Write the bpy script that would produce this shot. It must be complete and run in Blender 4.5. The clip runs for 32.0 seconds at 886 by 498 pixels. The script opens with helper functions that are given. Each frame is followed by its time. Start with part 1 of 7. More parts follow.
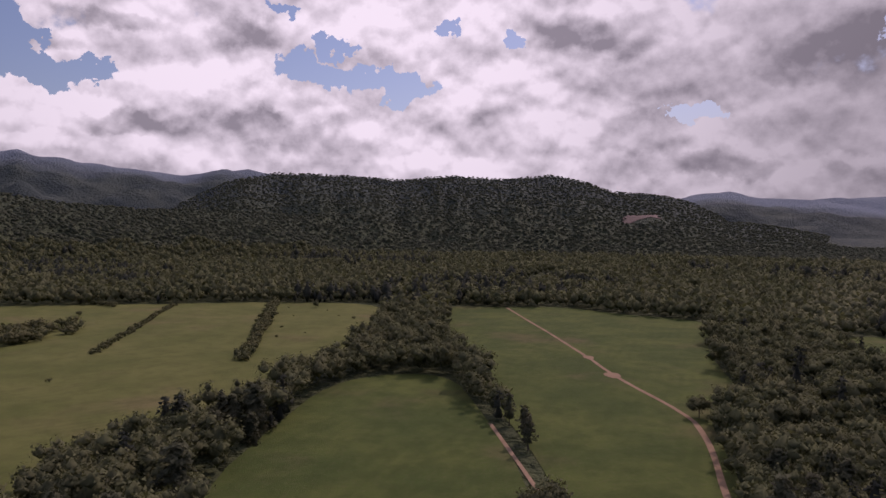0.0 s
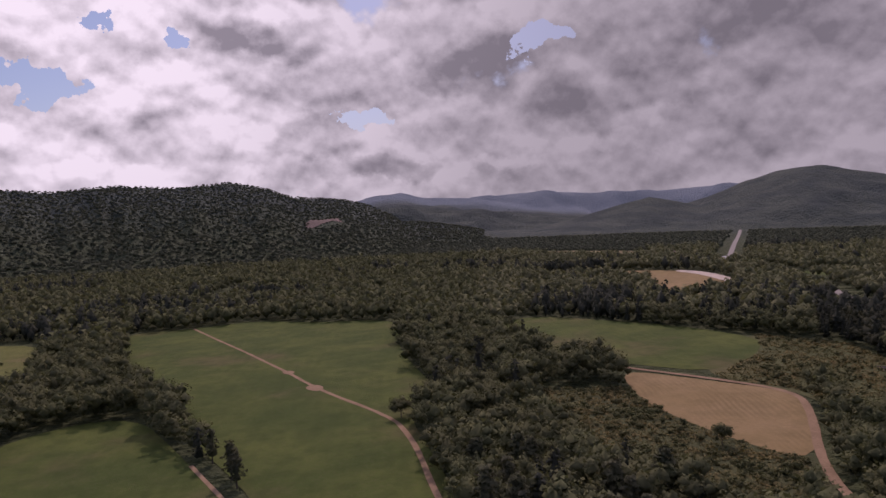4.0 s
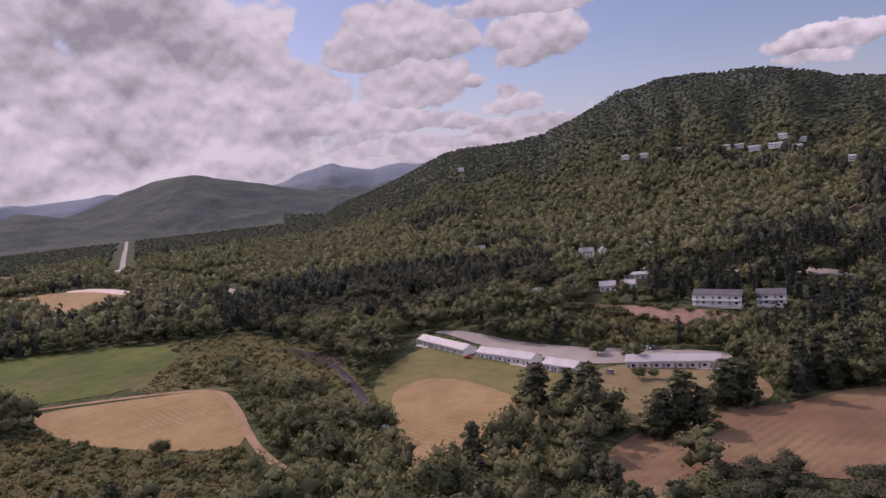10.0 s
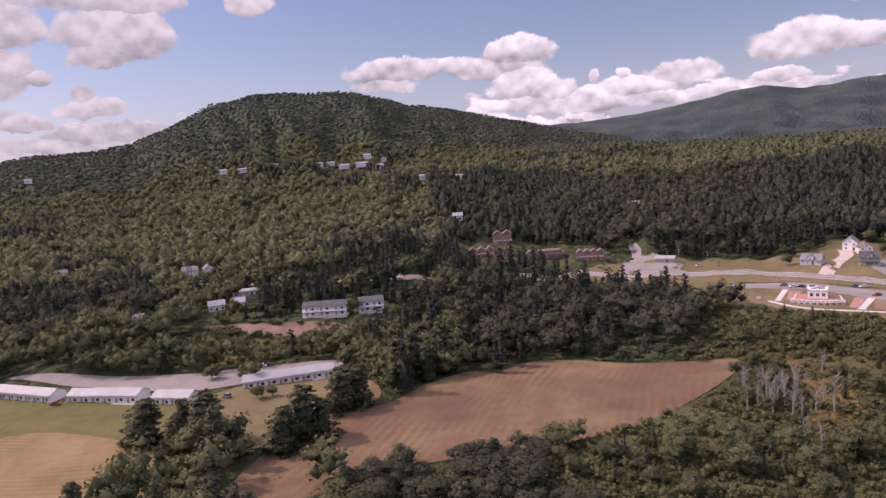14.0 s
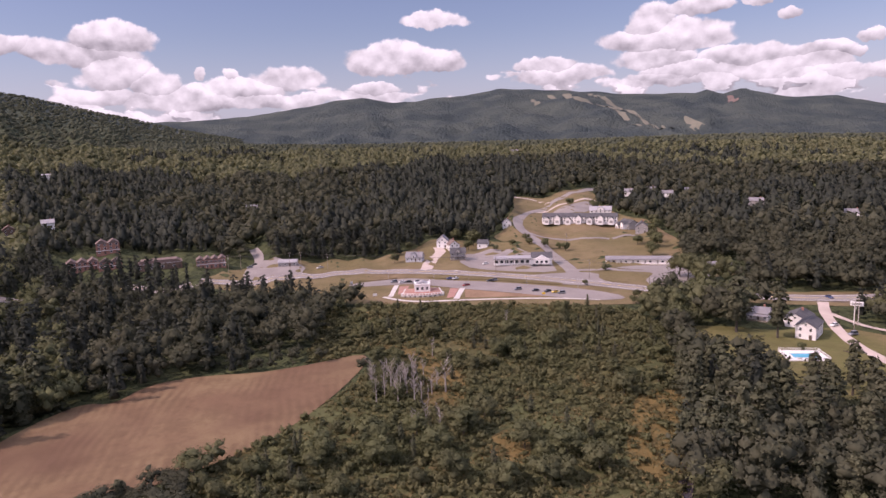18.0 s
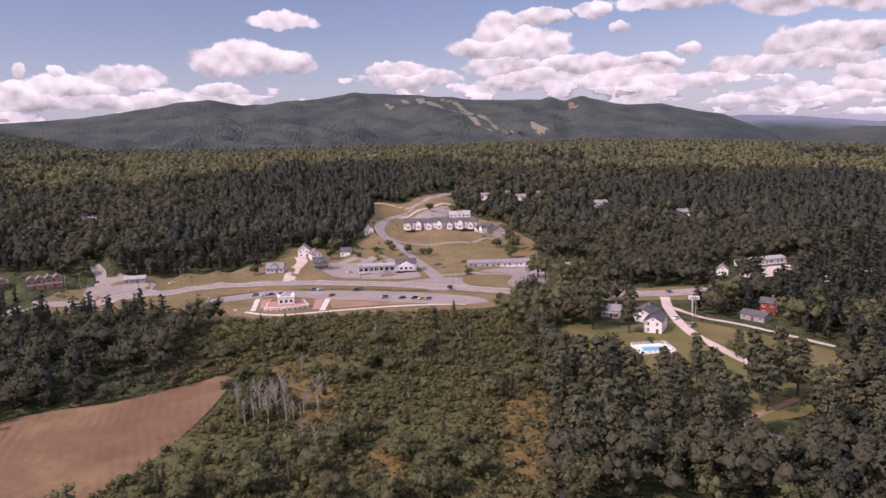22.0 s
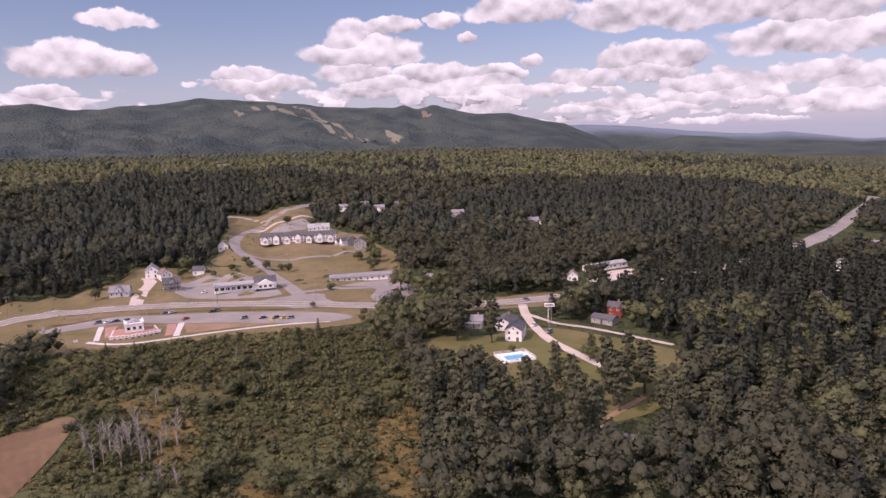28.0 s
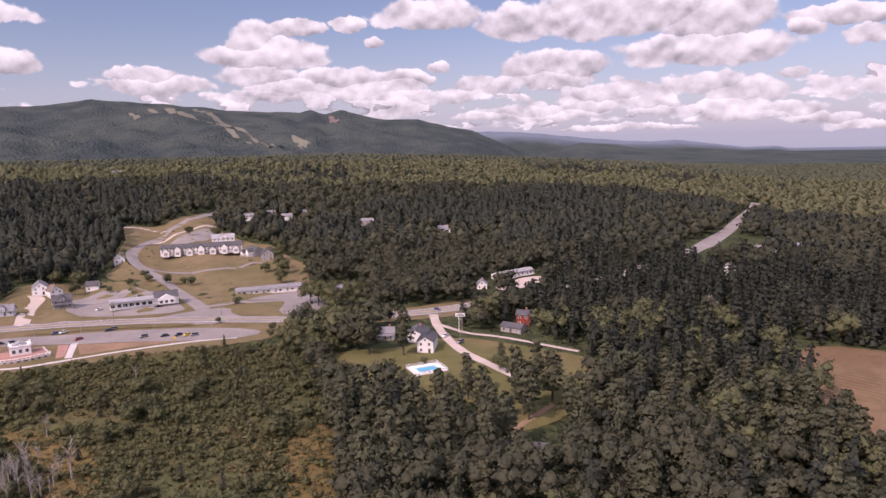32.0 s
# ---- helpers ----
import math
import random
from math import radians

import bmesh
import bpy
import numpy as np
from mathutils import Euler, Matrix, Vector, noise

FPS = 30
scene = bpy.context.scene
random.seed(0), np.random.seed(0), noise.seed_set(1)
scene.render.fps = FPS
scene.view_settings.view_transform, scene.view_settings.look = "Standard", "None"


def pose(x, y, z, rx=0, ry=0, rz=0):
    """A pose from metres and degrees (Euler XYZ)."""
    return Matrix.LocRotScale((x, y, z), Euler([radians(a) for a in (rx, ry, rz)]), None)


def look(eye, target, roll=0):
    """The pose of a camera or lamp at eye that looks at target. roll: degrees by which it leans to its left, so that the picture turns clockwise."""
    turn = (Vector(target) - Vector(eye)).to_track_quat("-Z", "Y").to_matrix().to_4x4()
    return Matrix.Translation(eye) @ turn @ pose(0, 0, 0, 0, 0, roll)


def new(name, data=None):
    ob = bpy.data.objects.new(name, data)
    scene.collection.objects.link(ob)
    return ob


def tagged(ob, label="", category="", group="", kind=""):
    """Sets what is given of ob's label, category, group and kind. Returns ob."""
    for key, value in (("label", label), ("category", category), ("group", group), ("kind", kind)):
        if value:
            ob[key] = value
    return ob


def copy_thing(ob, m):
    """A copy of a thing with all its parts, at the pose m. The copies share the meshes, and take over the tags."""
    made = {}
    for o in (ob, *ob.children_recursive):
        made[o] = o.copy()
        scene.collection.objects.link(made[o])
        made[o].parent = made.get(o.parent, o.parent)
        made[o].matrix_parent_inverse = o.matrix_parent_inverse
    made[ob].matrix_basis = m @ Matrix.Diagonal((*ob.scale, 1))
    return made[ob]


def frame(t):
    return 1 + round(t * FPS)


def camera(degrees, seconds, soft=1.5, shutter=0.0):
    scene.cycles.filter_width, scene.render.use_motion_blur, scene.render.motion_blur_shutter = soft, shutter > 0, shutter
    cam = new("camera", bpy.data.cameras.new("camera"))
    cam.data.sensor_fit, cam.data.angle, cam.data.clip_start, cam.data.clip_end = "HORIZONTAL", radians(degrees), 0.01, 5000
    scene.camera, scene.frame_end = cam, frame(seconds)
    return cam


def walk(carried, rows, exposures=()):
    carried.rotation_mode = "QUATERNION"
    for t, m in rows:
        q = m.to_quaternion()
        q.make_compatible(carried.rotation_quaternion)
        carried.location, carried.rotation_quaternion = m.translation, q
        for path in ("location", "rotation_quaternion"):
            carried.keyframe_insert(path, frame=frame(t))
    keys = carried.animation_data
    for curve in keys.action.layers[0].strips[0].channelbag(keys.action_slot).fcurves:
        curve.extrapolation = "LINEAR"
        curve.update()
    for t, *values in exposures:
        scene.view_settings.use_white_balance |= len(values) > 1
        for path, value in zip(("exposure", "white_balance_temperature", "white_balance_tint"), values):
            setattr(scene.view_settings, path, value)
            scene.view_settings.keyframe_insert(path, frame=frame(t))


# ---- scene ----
TINT = 44
# the flight: seconds, place, heading (clockwise from +y), pitch and bank in degrees
FLIGHT = [
    (0.0, 0.0, -0.0, 85.0, 0.004, -2.739, 0.421),
    (0.5, -0.19, 1.12, 85.77, 1.878, -2.752, 0.227),
    (1.0, -0.4, 2.24, 86.53, 4.669, -2.659, -0.051),
    (2.0, -0.87, 4.44, 87.92, 11.381, -2.512, -0.772),
    (3.0, -1.59, 6.46, 88.88, 18.998, -2.623, -1.469),
    (3.5, -2.03, 7.37, 89.23, 22.608, -2.737, -2.028),
    (5.5, -4.52, 10.2, 89.37, 37.695, -3.101, -3.852),
    (6.0, -4.96, 11.13, 89.5, 41.566, -3.314, -4.201),
    (7.0, -5.64, 13.14, 89.81, 49.785, -3.941, -4.582),
    (8.0, -5.95, 15.07, 90.0, 58.751, -4.507, -5.121),
    (9.0, -5.95, 16.77, 90.05, 67.368, -4.986, -5.558),
    (10.0, -5.6, 18.33, 90.14, 75.077, -5.673, -5.804),
    (11.0, -4.78, 19.73, 90.46, 82.921, -6.463, -5.969),
    (12.0, -3.58, 20.89, 90.92, 90.862, -6.571, -5.846),
    (13.0, -2.24, 21.98, 91.32, 99.593, -6.973, -5.194),
    (14.0, -0.88, 22.95, 91.58, 108.136, -7.531, -4.584),
    (14.5, -0.13, 23.37, 91.69, 112.271, -7.746, -4.414),
    (16.5, 3.64, 24.24, 92.27, 127.346, -8.522, -4.005),
    (17.0, 4.59, 24.27, 92.52, 131.245, -8.661, -3.64),
    (18.0, 6.42, 24.27, 93.04, 140.143, -9.248, -2.223),
    (19.0, 8.03, 24.22, 93.62, 145.473, -9.398, -2.009),
    (20.0, 9.36, 24.26, 94.26, 148.161, -9.431, -2.024),
    (21.0, 10.42, 24.36, 94.92, 150.357, -9.411, -2.102),
    (22.0, 11.21, 24.45, 95.6, 152.261, -9.402, -2.113),
    (23.0, 11.87, 24.5, 96.35, 154.301, -9.362, -2.129),
    (24.0, 12.47, 24.55, 97.04, 156.302, -9.348, -2.108),
    (25.0, 12.94, 24.66, 97.71, 158.333, -9.3, -2.03),
    (25.5, 13.14, 24.7, 98.06, 159.37, -9.332, -2.094),
    (27.5, 13.78, 24.72, 99.63, 163.49, -9.309, -2.088),
    (28.0, 13.83, 24.72, 100.04, 164.386, -9.24, -1.957),
    (29.0, 13.88, 24.72, 100.92, 166.405, -9.303, -2.184),
    (30.0, 13.94, 24.76, 101.79, 168.263, -9.286, -2.253),
    (31.0, 14.06, 24.81, 102.69, 170.225, -9.246, -2.096),
    (32.0, 14.21, 24.83, 103.56, 172.111, -9.033, -1.481),
]
cam = camera(66.32, 32.0, soft=1.5)


def flown(x, y, z, heading, pitch, bank):
    return pose(x, y, z, 0, 0, -heading) @ pose(0, 0, 0, 90 + pitch) @ pose(0, 0, 0, 0, 0, bank)


walk(cam, [(row[0], flown(*row[1:])) for row in FLIGHT],
     exposures=[(0.0, -0.95, 6550, TINT), (3.5, -0.95, 6550, TINT), (6.0, -0.68, 6550, TINT), (9.0, -0.30, 6550, TINT), (13.0, 0.04, 6650, TINT), (18.0, 0.10, 6650, TINT), (32.0, 0.08, 6650, TINT)])

# ---------------------------------------------------------------- sky and sun
SUN_AZ, SUN_EL = radians(35), radians(43)


class Nodes:
    """A short way to write node trees."""

    def __init__(self, tree):
        self.t = tree

    def add(self, kind, **values):
        n = self.t.nodes.new(kind)
        for k, v in values.items():
            if k == "op":
                n.operation = v
            elif k == "blend":
                n.blend_type = v
        return n

    def put(self, n, slot, v):
        if isinstance(v, bpy.types.NodeSocket):
            self.t.links.new(v, n.inputs[slot])
        else:
            n.inputs[slot].default_value = v

    def math(self, op, a, b=0.0, c=None, clamp=False):
        n = self.add("ShaderNodeMath", op=op)
        n.use_clamp = clamp
        self.put(n, 0, a)
        self.put(n, 1, b)
        if c is not None:
            self.put(n, 2, c)
        return n.outputs[0]

    def vec(self, op, a, b=(0, 0, 0)):
        n = self.add("ShaderNodeVectorMath", op=op)
        self.put(n, 0, a)
        self.put(n, 1, b)
        return n.outputs["Value"] if op in ("DOT_PRODUCT", "LENGTH") else n.outputs[0]

    def noise(self, vector, scale, detail=4.0, rough=0.55, lac=2.0, color=False):
        n = self.add("ShaderNodeTexNoise")
        self.put(n, "Vector", vector)
        self.put(n, "Scale", scale)
        self.put(n, "Detail", detail)
        self.put(n, "Roughness", rough)
        self.put(n, "Lacunarity", lac)
        return n.outputs["Color" if color else "Fac"]

    def ramp(self, v, a, b, smooth=True):
        n = self.add("ShaderNodeMapRange")
        n.interpolation_type = "SMOOTHSTEP" if smooth else "LINEAR"
        n.clamp = True
        self.put(n, 0, v)
        self.put(n, 1, a)
        self.put(n, 2, b)
        return n.outputs[0]

    def mix(self, fac, a, b, blend="MIX"):
        n = self.add("ShaderNodeMix")
        n.data_type, n.blend_type = "RGBA", blend
        self.put(n, 0, fac)
        self.put(n, 6, a if isinstance(a, bpy.types.NodeSocket) else (*a, 1))
        self.put(n, 7, b if isinstance(b, bpy.types.NodeSocket) else (*b, 1))
        return n.outputs[2]


def toward(az, el=0.0):
    a, e = radians(az), radians(el)
    return (math.sin(a) * math.cos(e), math.cos(a) * math.cos(e), math.sin(e))


world = bpy.data.worlds.new("sky")
scene.world = world
world.use_nodes = True
world.node_tree.nodes.clear()
W = Nodes(world.node_tree)
sky = W.add("ShaderNodeTexSky")
sky.sky_type = "NISHITA"
sky.sun_disc = False
sky.sun_elevation, sky.sun_rotation = SUN_EL, SUN_AZ
sky.dust_density, sky.ozone_density = 0.9, 2.4
here = W.add("ShaderNodeTexCoord").outputs["Generated"]
split = W.add("ShaderNodeSeparateXYZ")
W.put(split, 0, here)
up = split.outputs[2]


# cumulus heads, and in the backlit north the gaps, grey bases and bright heads of the deck:
# heading, elevation, half width and half height in degrees
CUMULUS_EAST = (
    (73.1, 12.3, 3.5, 1.9),
    (70.4, 10.9, 2.9, 1.6),
    (76.5, 11.3, 2.4, 1.5),
    (74.1, 8.0, 4.1, 1.6),
    (76.7, 8.8, 1.9, 1.1),
    (84.4, 10.6, 3.2, 1.7),
    (83.1, 9.5, 2.1, 0.9),
    (82.1, 5.6, 1.8, 0.6),
    (81.7, 6.9, 0.8, 0.6),
    (63.8, 8.3, 4.6, 1.5),
    (60.8, 8.6, 2.0, 1.3),
    (79.1, 7.8, 0.8, 0.5),
    (77.7, 4.7, 1.3, 0.5),
    (81.5, 3.6, 2.5, 0.6),
    (84.6, 3.9, 2.0, 0.5),
    (64.4, 5.8, 6.0, 1.2),
    (72.4, 5.2, 3.7, 0.8),
    (56.0, 4.9, 5.4, 1.4),
    (48.7, 3.4, 5.2, 1.1),
    (84.0, 13.2, 5.0, 0.7),
)
CUMULUS_SOUTH_EAST = (
    (94.1, 13.2, 1.7, 0.9),
    (105.8, 7.4, 3.4, 0.7),
    (104.8, 6.3, 2.3, 0.5),
    (115.3, 7.9, 2.4, 0.9),
    (113.5, 7.0, 3.3, 0.8),
    (114.2, 3.9, 2.2, 0.5),
    (118.2, 4.8, 1.5, 1.0),
    (121.5, 5.5, 0.4, 0.4),
    (123.7, 5.4, 0.6, 0.4),
    (128.4, 5.1, 2.5, 0.8),
    (125.0, 4.4, 3.2, 0.6),
    (120.6, 3.7, 3.8, 0.8),
    (126.5, 3.5, 4.3, 0.5),
    (69.2, 1.2, 2.3, 0.8),
    (74.3, 3.1, 2.8, 0.6),
    (79.9, 2.9, 3.0, 0.5),
    (83.0, 3.9, 1.3, 0.4),
    (76.0, 1.8, 3.3, 0.4),
)
CUMULUS_SOUTH = (
    (115.3, 5.8, 2.2, 1.2),
    (140.0, 9.4, 2.2, 0.6),
    (114.8, 2.2, 2.2, 0.5),
    (136.7, 6.3, 3.2, 1.0),
    (140.7, 6.1, 1.5, 0.7),
    (134.9, 4.1, 1.8, 0.4),
    (157.2, 8.2, 1.5, 1.1),
    (159.9, 7.0, 2.6, 1.0),
    (157.5, 6.8, 3.3, 0.7),
    (149.3, 5.5, 2.0, 0.5),
    (150.6, 4.6, 3.2, 0.6),
    (157.5, 5.5, 2.4, 0.7),
    (159.4, 4.3, 2.6, 0.6),
    (163.3, 5.2, 1.9, 0.6),
    (165.8, 4.2, 3.5, 0.7),
    (169.0, 4.4, 1.7, 0.6),
    (158.1, 3.7, 3.1, 0.4),
    (171.1, 5.1, 0.7, 0.3),
    (160.7, 9.0, 2.1, 0.5),
    (167.0, 8.0, 0.7, 0.3),
)
CUMULUS_SOUTH_WEST = (
    (171.2, 9.9, 3.5, 0.9),
    (178.3, 9.0, 2.5, 1.1),
    (179.6, 5.6, 1.9, 0.9),
    (183.0, 5.5, 2.5, 0.9),
    (181.4, 4.6, 3.8, 0.6),
    (175.2, 4.7, 1.3, 0.6),
    (177.5, 4.4, 2.2, 0.5),
    (164.7, 5.1, 2.7, 0.7),
    (168.8, 3.8, 3.2, 0.5),
    (173.0, 3.6, 2.3, 0.5),
    (158.1, 3.9, 2.7, 0.5),
    (169.3, 5.2, 1.8, 0.4),
    (186.0, 3.4, 2.8, 0.7),
    (184.8, 2.4, 2.5, 0.5),
    (182.7, 1.8, 3.0, 0.3),
    (179.2, 2.2, 3.1, 0.4),
    (176.6, 1.8, 3.1, 0.3),
    (187.2, 0.7, 4.1, 0.2),
    (172.1, 6.0, 0.8, 0.3),
    (164.8, 9.4, 1.1, 0.4),
)
CUMULUS_WEST = (
    (185.0, 9.3, 4.7, 1.4),
    (190.1, 9.4, 3.3, 1.2),
    (193.8, 8.5, 3.2, 1.4),
    (192.7, 6.3, 5.1, 1.1),
    (199.9, 7.3, 1.0, 0.5),
    (199.3, 4.4, 0.9, 0.3),
    (202.3, 8.0, 2.9, 0.6),
    (203.9, 6.5, 1.4, 0.6),
    (193.2, 3.8, 2.9, 0.7),
    (196.4, 3.2, 2.3, 0.8),
    (188.2, 2.7, 2.6, 0.5),
    (199.1, 1.7, 2.0, 0.5),
    (201.3, 1.0, 2.3, 0.3),
    (203.5, 0.5, 2.0, 0.3),
    (191.2, 1.9, 3.0, 0.4),
    (196.1, 1.3, 3.3, 0.3),
)
BLUE_GAPS = (
    (329.5, 10.5, 4.4, 1.2),
    (349.2, 11.7, 4.2, 1.7),
    (355.5, 11.1, 3.6, 1.2),
    (350.8, 14.4, 2.6, 0.8),
    (346.7, 16.6, 2.5, 0.6),
    (0.1, 15.8, 1.0, 0.7),
    (20.8, 8.4, 1.8, 0.7),
    (5.6, 14.6, 0.7, 0.6),
    (327.6, 12.4, 1.4, 2.1),
    (35.4, 14.2, 2.4, 1.2),
    (20.5, 8.1, 1.7, 0.5),
    (66.4, 11.4, 2.4, 2.4),
    (74.4, 3.0, 2.2, 1.5),
)
GREY_BASES = (
    (343.7, 14.0, 3.4, 1.4),
    (345.4, 7.0, 6.7, 1.8),
    (334.9, 7.0, 2.8, 0.9),
    (329.8, 12.3, 2.9, 0.7),
    (12.7, 14.6, 6.4, 1.8),
    (16.1, 6.8, 4.2, 1.8),
    (22.7, 4.0, 3.8, 0.8),
    (27.2, 10.7, 2.3, 1.3),
    (30.8, 11.1, 2.2, 2.2),
    (334.3, 14.5, 4.6, 0.7),
    (50.1, 13.2, 10.1, 3.1),
    (46.1, 9.6, 8.7, 1.5),
    (36.2, 9.1, 3.9, 2.3),
    (26.4, 11.9, 3.0, 1.9),
    (15.9, 5.9, 3.4, 1.3),
    (21.0, 4.1, 4.7, 0.9),
    (14.1, 14.2, 3.5, 1.9),
    (31.4, 12.9, 2.6, 1.8),
    (55.5, 11.7, 6.5, 2.6),
)
BRIGHT_HEADS = (
    (330.7, 8.4, 3.6, 0.8),
    (341.1, 11.0, 4.0, 1.2),
    (346.7, 9.4, 2.7, 1.2),
    (349.4, 8.2, 2.3, 1.0),
    (329.0, 5.6, 2.6, 0.6),
    (358.8, 4.7, 3.1, 0.8),
    (3.1, 4.4, 2.8, 0.7),
    (355.0, 14.8, 4.9, 1.6),
    (4.0, 10.9, 5.5, 2.1),
    (10.1, 7.2, 2.7, 1.4),
    (353.1, 7.1, 2.3, 1.1),
    (37.7, 4.4, 2.6, 1.3),
    (60.5, 7.8, 2.6, 1.4),
    (31.6, 4.1, 3.7, 0.6),
    (10.3, 3.7, 2.2, 0.8),
    (25.4, 6.0, 2.6, 1.1),
    (42.0, 5.7, 4.2, 1.0),
    (32.6, 16.5, 2.1, 1.7),
)


def heads_of(lift):
    """Lumpy noise of the cloud heads, about zero, looked up a little higher by lift."""
    d = W.vec("MULTIPLY", W.vec("ADD", here, (0, 0, lift)), (1.0, 1.0, 1.25))
    lump = W.math("SUBTRACT", W.noise(W.vec("ADD", d, (3.7, 1.3, 5.1)), 13.0, 7.0, 0.60), 0.5)
    lump = W.math("MULTIPLY", lump, 3.0)
    for scale, weight in ((11.0, 0.50), (24.0, 0.42), (52.0, 0.26)):
        cell = W.add("ShaderNodeTexVoronoi")
        W.put(cell, "Vector", d)
        cell.inputs["Scale"].default_value = scale
        lump = W.math("ADD", lump, W.math("MULTIPLY", W.math("SUBTRACT", 0.52, cell.outputs["Distance"]), weight * 2))
    return lump


lump, lump_up = heads_of(0.0), heads_of(0.012)


def blob(az, el, wide, tall, at, after=None):
    """Where a direction lies in a flat ellipse on the sky: its local x, y, z, one at the rim."""
    if after is not None:
        # taking each ellipse after the last keeps the shader small
        chain = W.add("ShaderNodeVectorMath", op="MULTIPLY_ADD")
        W.put(chain, 0, after)
        W.put(chain, 1, (1e-9, 1e-9, 1e-9))
        W.put(chain, 2, at)
        at = chain.outputs[0]
    k = W.add("ShaderNodeMapping")
    k.vector_type = "TEXTURE"
    k.inputs["Location"].default_value = toward(az, el)
    k.inputs["Rotation"].default_value = (radians(el), 0, radians(-az))
    k.inputs["Scale"].default_value = (math.sin(radians(wide)), 1.0, math.sin(radians(tall)))
    W.put(k, 0, at)
    return k.outputs[0]


def ragged(size, amount):
    """The view direction, shaken by noise, so that outlines billow."""
    n = W.vec("SUBTRACT", W.noise(here, size, 5.0, 0.6, color=True), (0.5, 0.5, 0.5))
    return W.vec("ADD", here, W.vec("MULTIPLY", n, (amount, amount, amount)))


def union(heads, at):
    """The deepest of many ellipses: one in the middle, zero at the rim."""
    best = None
    for head in heads:
        p = blob(*head, at, best)
        q = W.math("SUBTRACT", 1.0, W.vec("DOT_PRODUCT", p, p))
        best = q if best is None else W.math("MAXIMUM", best, q)
    return best


soft_edge = ragged(22.0, 0.030)
body, height = None, None
for head in CUMULUS_EAST + CUMULUS_SOUTH_EAST + CUMULUS_SOUTH + CUMULUS_SOUTH_WEST + CUMULUS_WEST:
    p = blob(head[0], head[1], head[2] * 1.18, head[3] * 1.4, soft_edge, height)
    cut = W.add("ShaderNodeSeparateXYZ")
    W.put(cut, 0, p)
    # the base is flatter than the top
    z = cut.outputs[2]
    base = W.math("MULTIPLY", W.math("MINIMUM", z, 0.0), 0.9)
    q = W.math("SUBTRACT", 1.0, W.math("ADD", W.vec("DOT_PRODUCT", p, p), W.math("MULTIPLY", base, base)))
    if body is None:
        body, height = q, z
    else:
        wins = W.math("GREATER_THAN", q, body)
        height = W.math("ADD", W.math("MULTIPLY", z, wins), W.math("MULTIPLY", height, W.math("SUBTRACT", 1.0, wins)))
        body = W.math("MAXIMUM", body, q)
# over the valley head the heads run together into a broken deck
def deck_of(lift):
    d = W.vec("MULTIPLY", W.vec("ADD", here, (0, 0, lift)), (1.0, 1.0, 1.15))
    n = W.noise(W.vec("ADD", d, (0.4, 2.2, 0.9)), 5.0, 7.0, 0.58)
    puff = W.add("ShaderNodeTexVoronoi")
    puff.feature = "SMOOTH_F1"
    W.put(puff, "Vector", W.vec("ADD", d, W.vec("MULTIPLY", W.noise(d, 9.0, 3.0, color=True), (0.10, 0.10, 0.10))))
    puff.inputs["Scale"].default_value = 10.0
    puff.inputs["Smoothness"].default_value = 0.35
    return W.math("ADD", W.math("SUBTRACT", n, 0.5), W.math("MULTIPLY", W.math("SUBTRACT", 0.45, puff.outputs["Distance"]), 0.42))


where = W.ramp(W.vec("DOT_PRODUCT", here, toward(14)), 0.40, 0.78)
overhead = W.ramp(up, 0.36, 0.50)
cover = W.math("SUBTRACT", W.math("MULTIPLY", W.math("MAXIMUM", where, W.math("MULTIPLY", overhead, 0.62)), 2.55), 1.45)
mass = deck_of(0.0)
torn = ragged(14.0, 0.075)
gap = W.ramp(W.math("ADD", union(BLUE_GAPS, ragged(17.0, 0.13)), W.math("MULTIPLY", mass, -2.6)), -0.55, 0.95)
grey = W.ramp(W.math("ADD", union(GREY_BASES, torn), W.math("MULTIPLY", mass, 1.2)), -0.35, 0.85)
bright = W.ramp(W.math("ADD", union(BRIGHT_HEADS, torn), W.math("MULTIPLY", mass, 1.0)), -0.35, 0.75)
low = W.math("MULTIPLY", W.math("MULTIPLY", W.ramp(up, 0.20, 0.07), where), 0.85)
deck = W.math("ADD", W.math("MULTIPLY", mass, 4.0), W.math("ADD", cover, low))
deck = W.math("SUBTRACT", deck, W.math("MULTIPLY", gap, 2.9))
# a low bank of small far heads over the southern horizon
far_heads = W.math("ADD", W.noise(W.vec("MULTIPLY", here, (1.0, 1.0, 2.4)), 15.0, 3.0, 0.5), W.math("MULTIPLY", lump, 0.05))
band = W.math("MULTIPLY", W.ramp(up, 0.118, 0.070), W.ramp(up, -0.005, 0.030))
bank = W.math("ADD", W.math("MULTIPLY", W.math("SUBTRACT", far_heads, 0.53), 6.0), W.math("MULTIPLY", W.math("SUBTRACT", band, 1.0), 2.2))
bank_wins = W.math("GREATER_THAN", bank, W.math("MAXIMUM", body, 0.0))
height = W.math("ADD", W.math("MULTIPLY", height, W.math("SUBTRACT", 1.0, bank_wins)), W.math("MULTIPLY", bank_wins, 0.35))
body = W.math("MAXIMUM", body, bank)
heap = W.math("MAXIMUM", W.math("ADD", W.math("MAXIMUM", body, -1.2), W.math("MULTIPLY", W.math("ADD", lump, 0.35), 0.62)), W.math("ADD", deck, W.math("MULTIPLY", lump, 0.30)))
alpha = W.ramp(heap, -0.10, 0.30)
relief = W.math("MULTIPLY", W.math("SUBTRACT", lump, lump_up), 0.50)
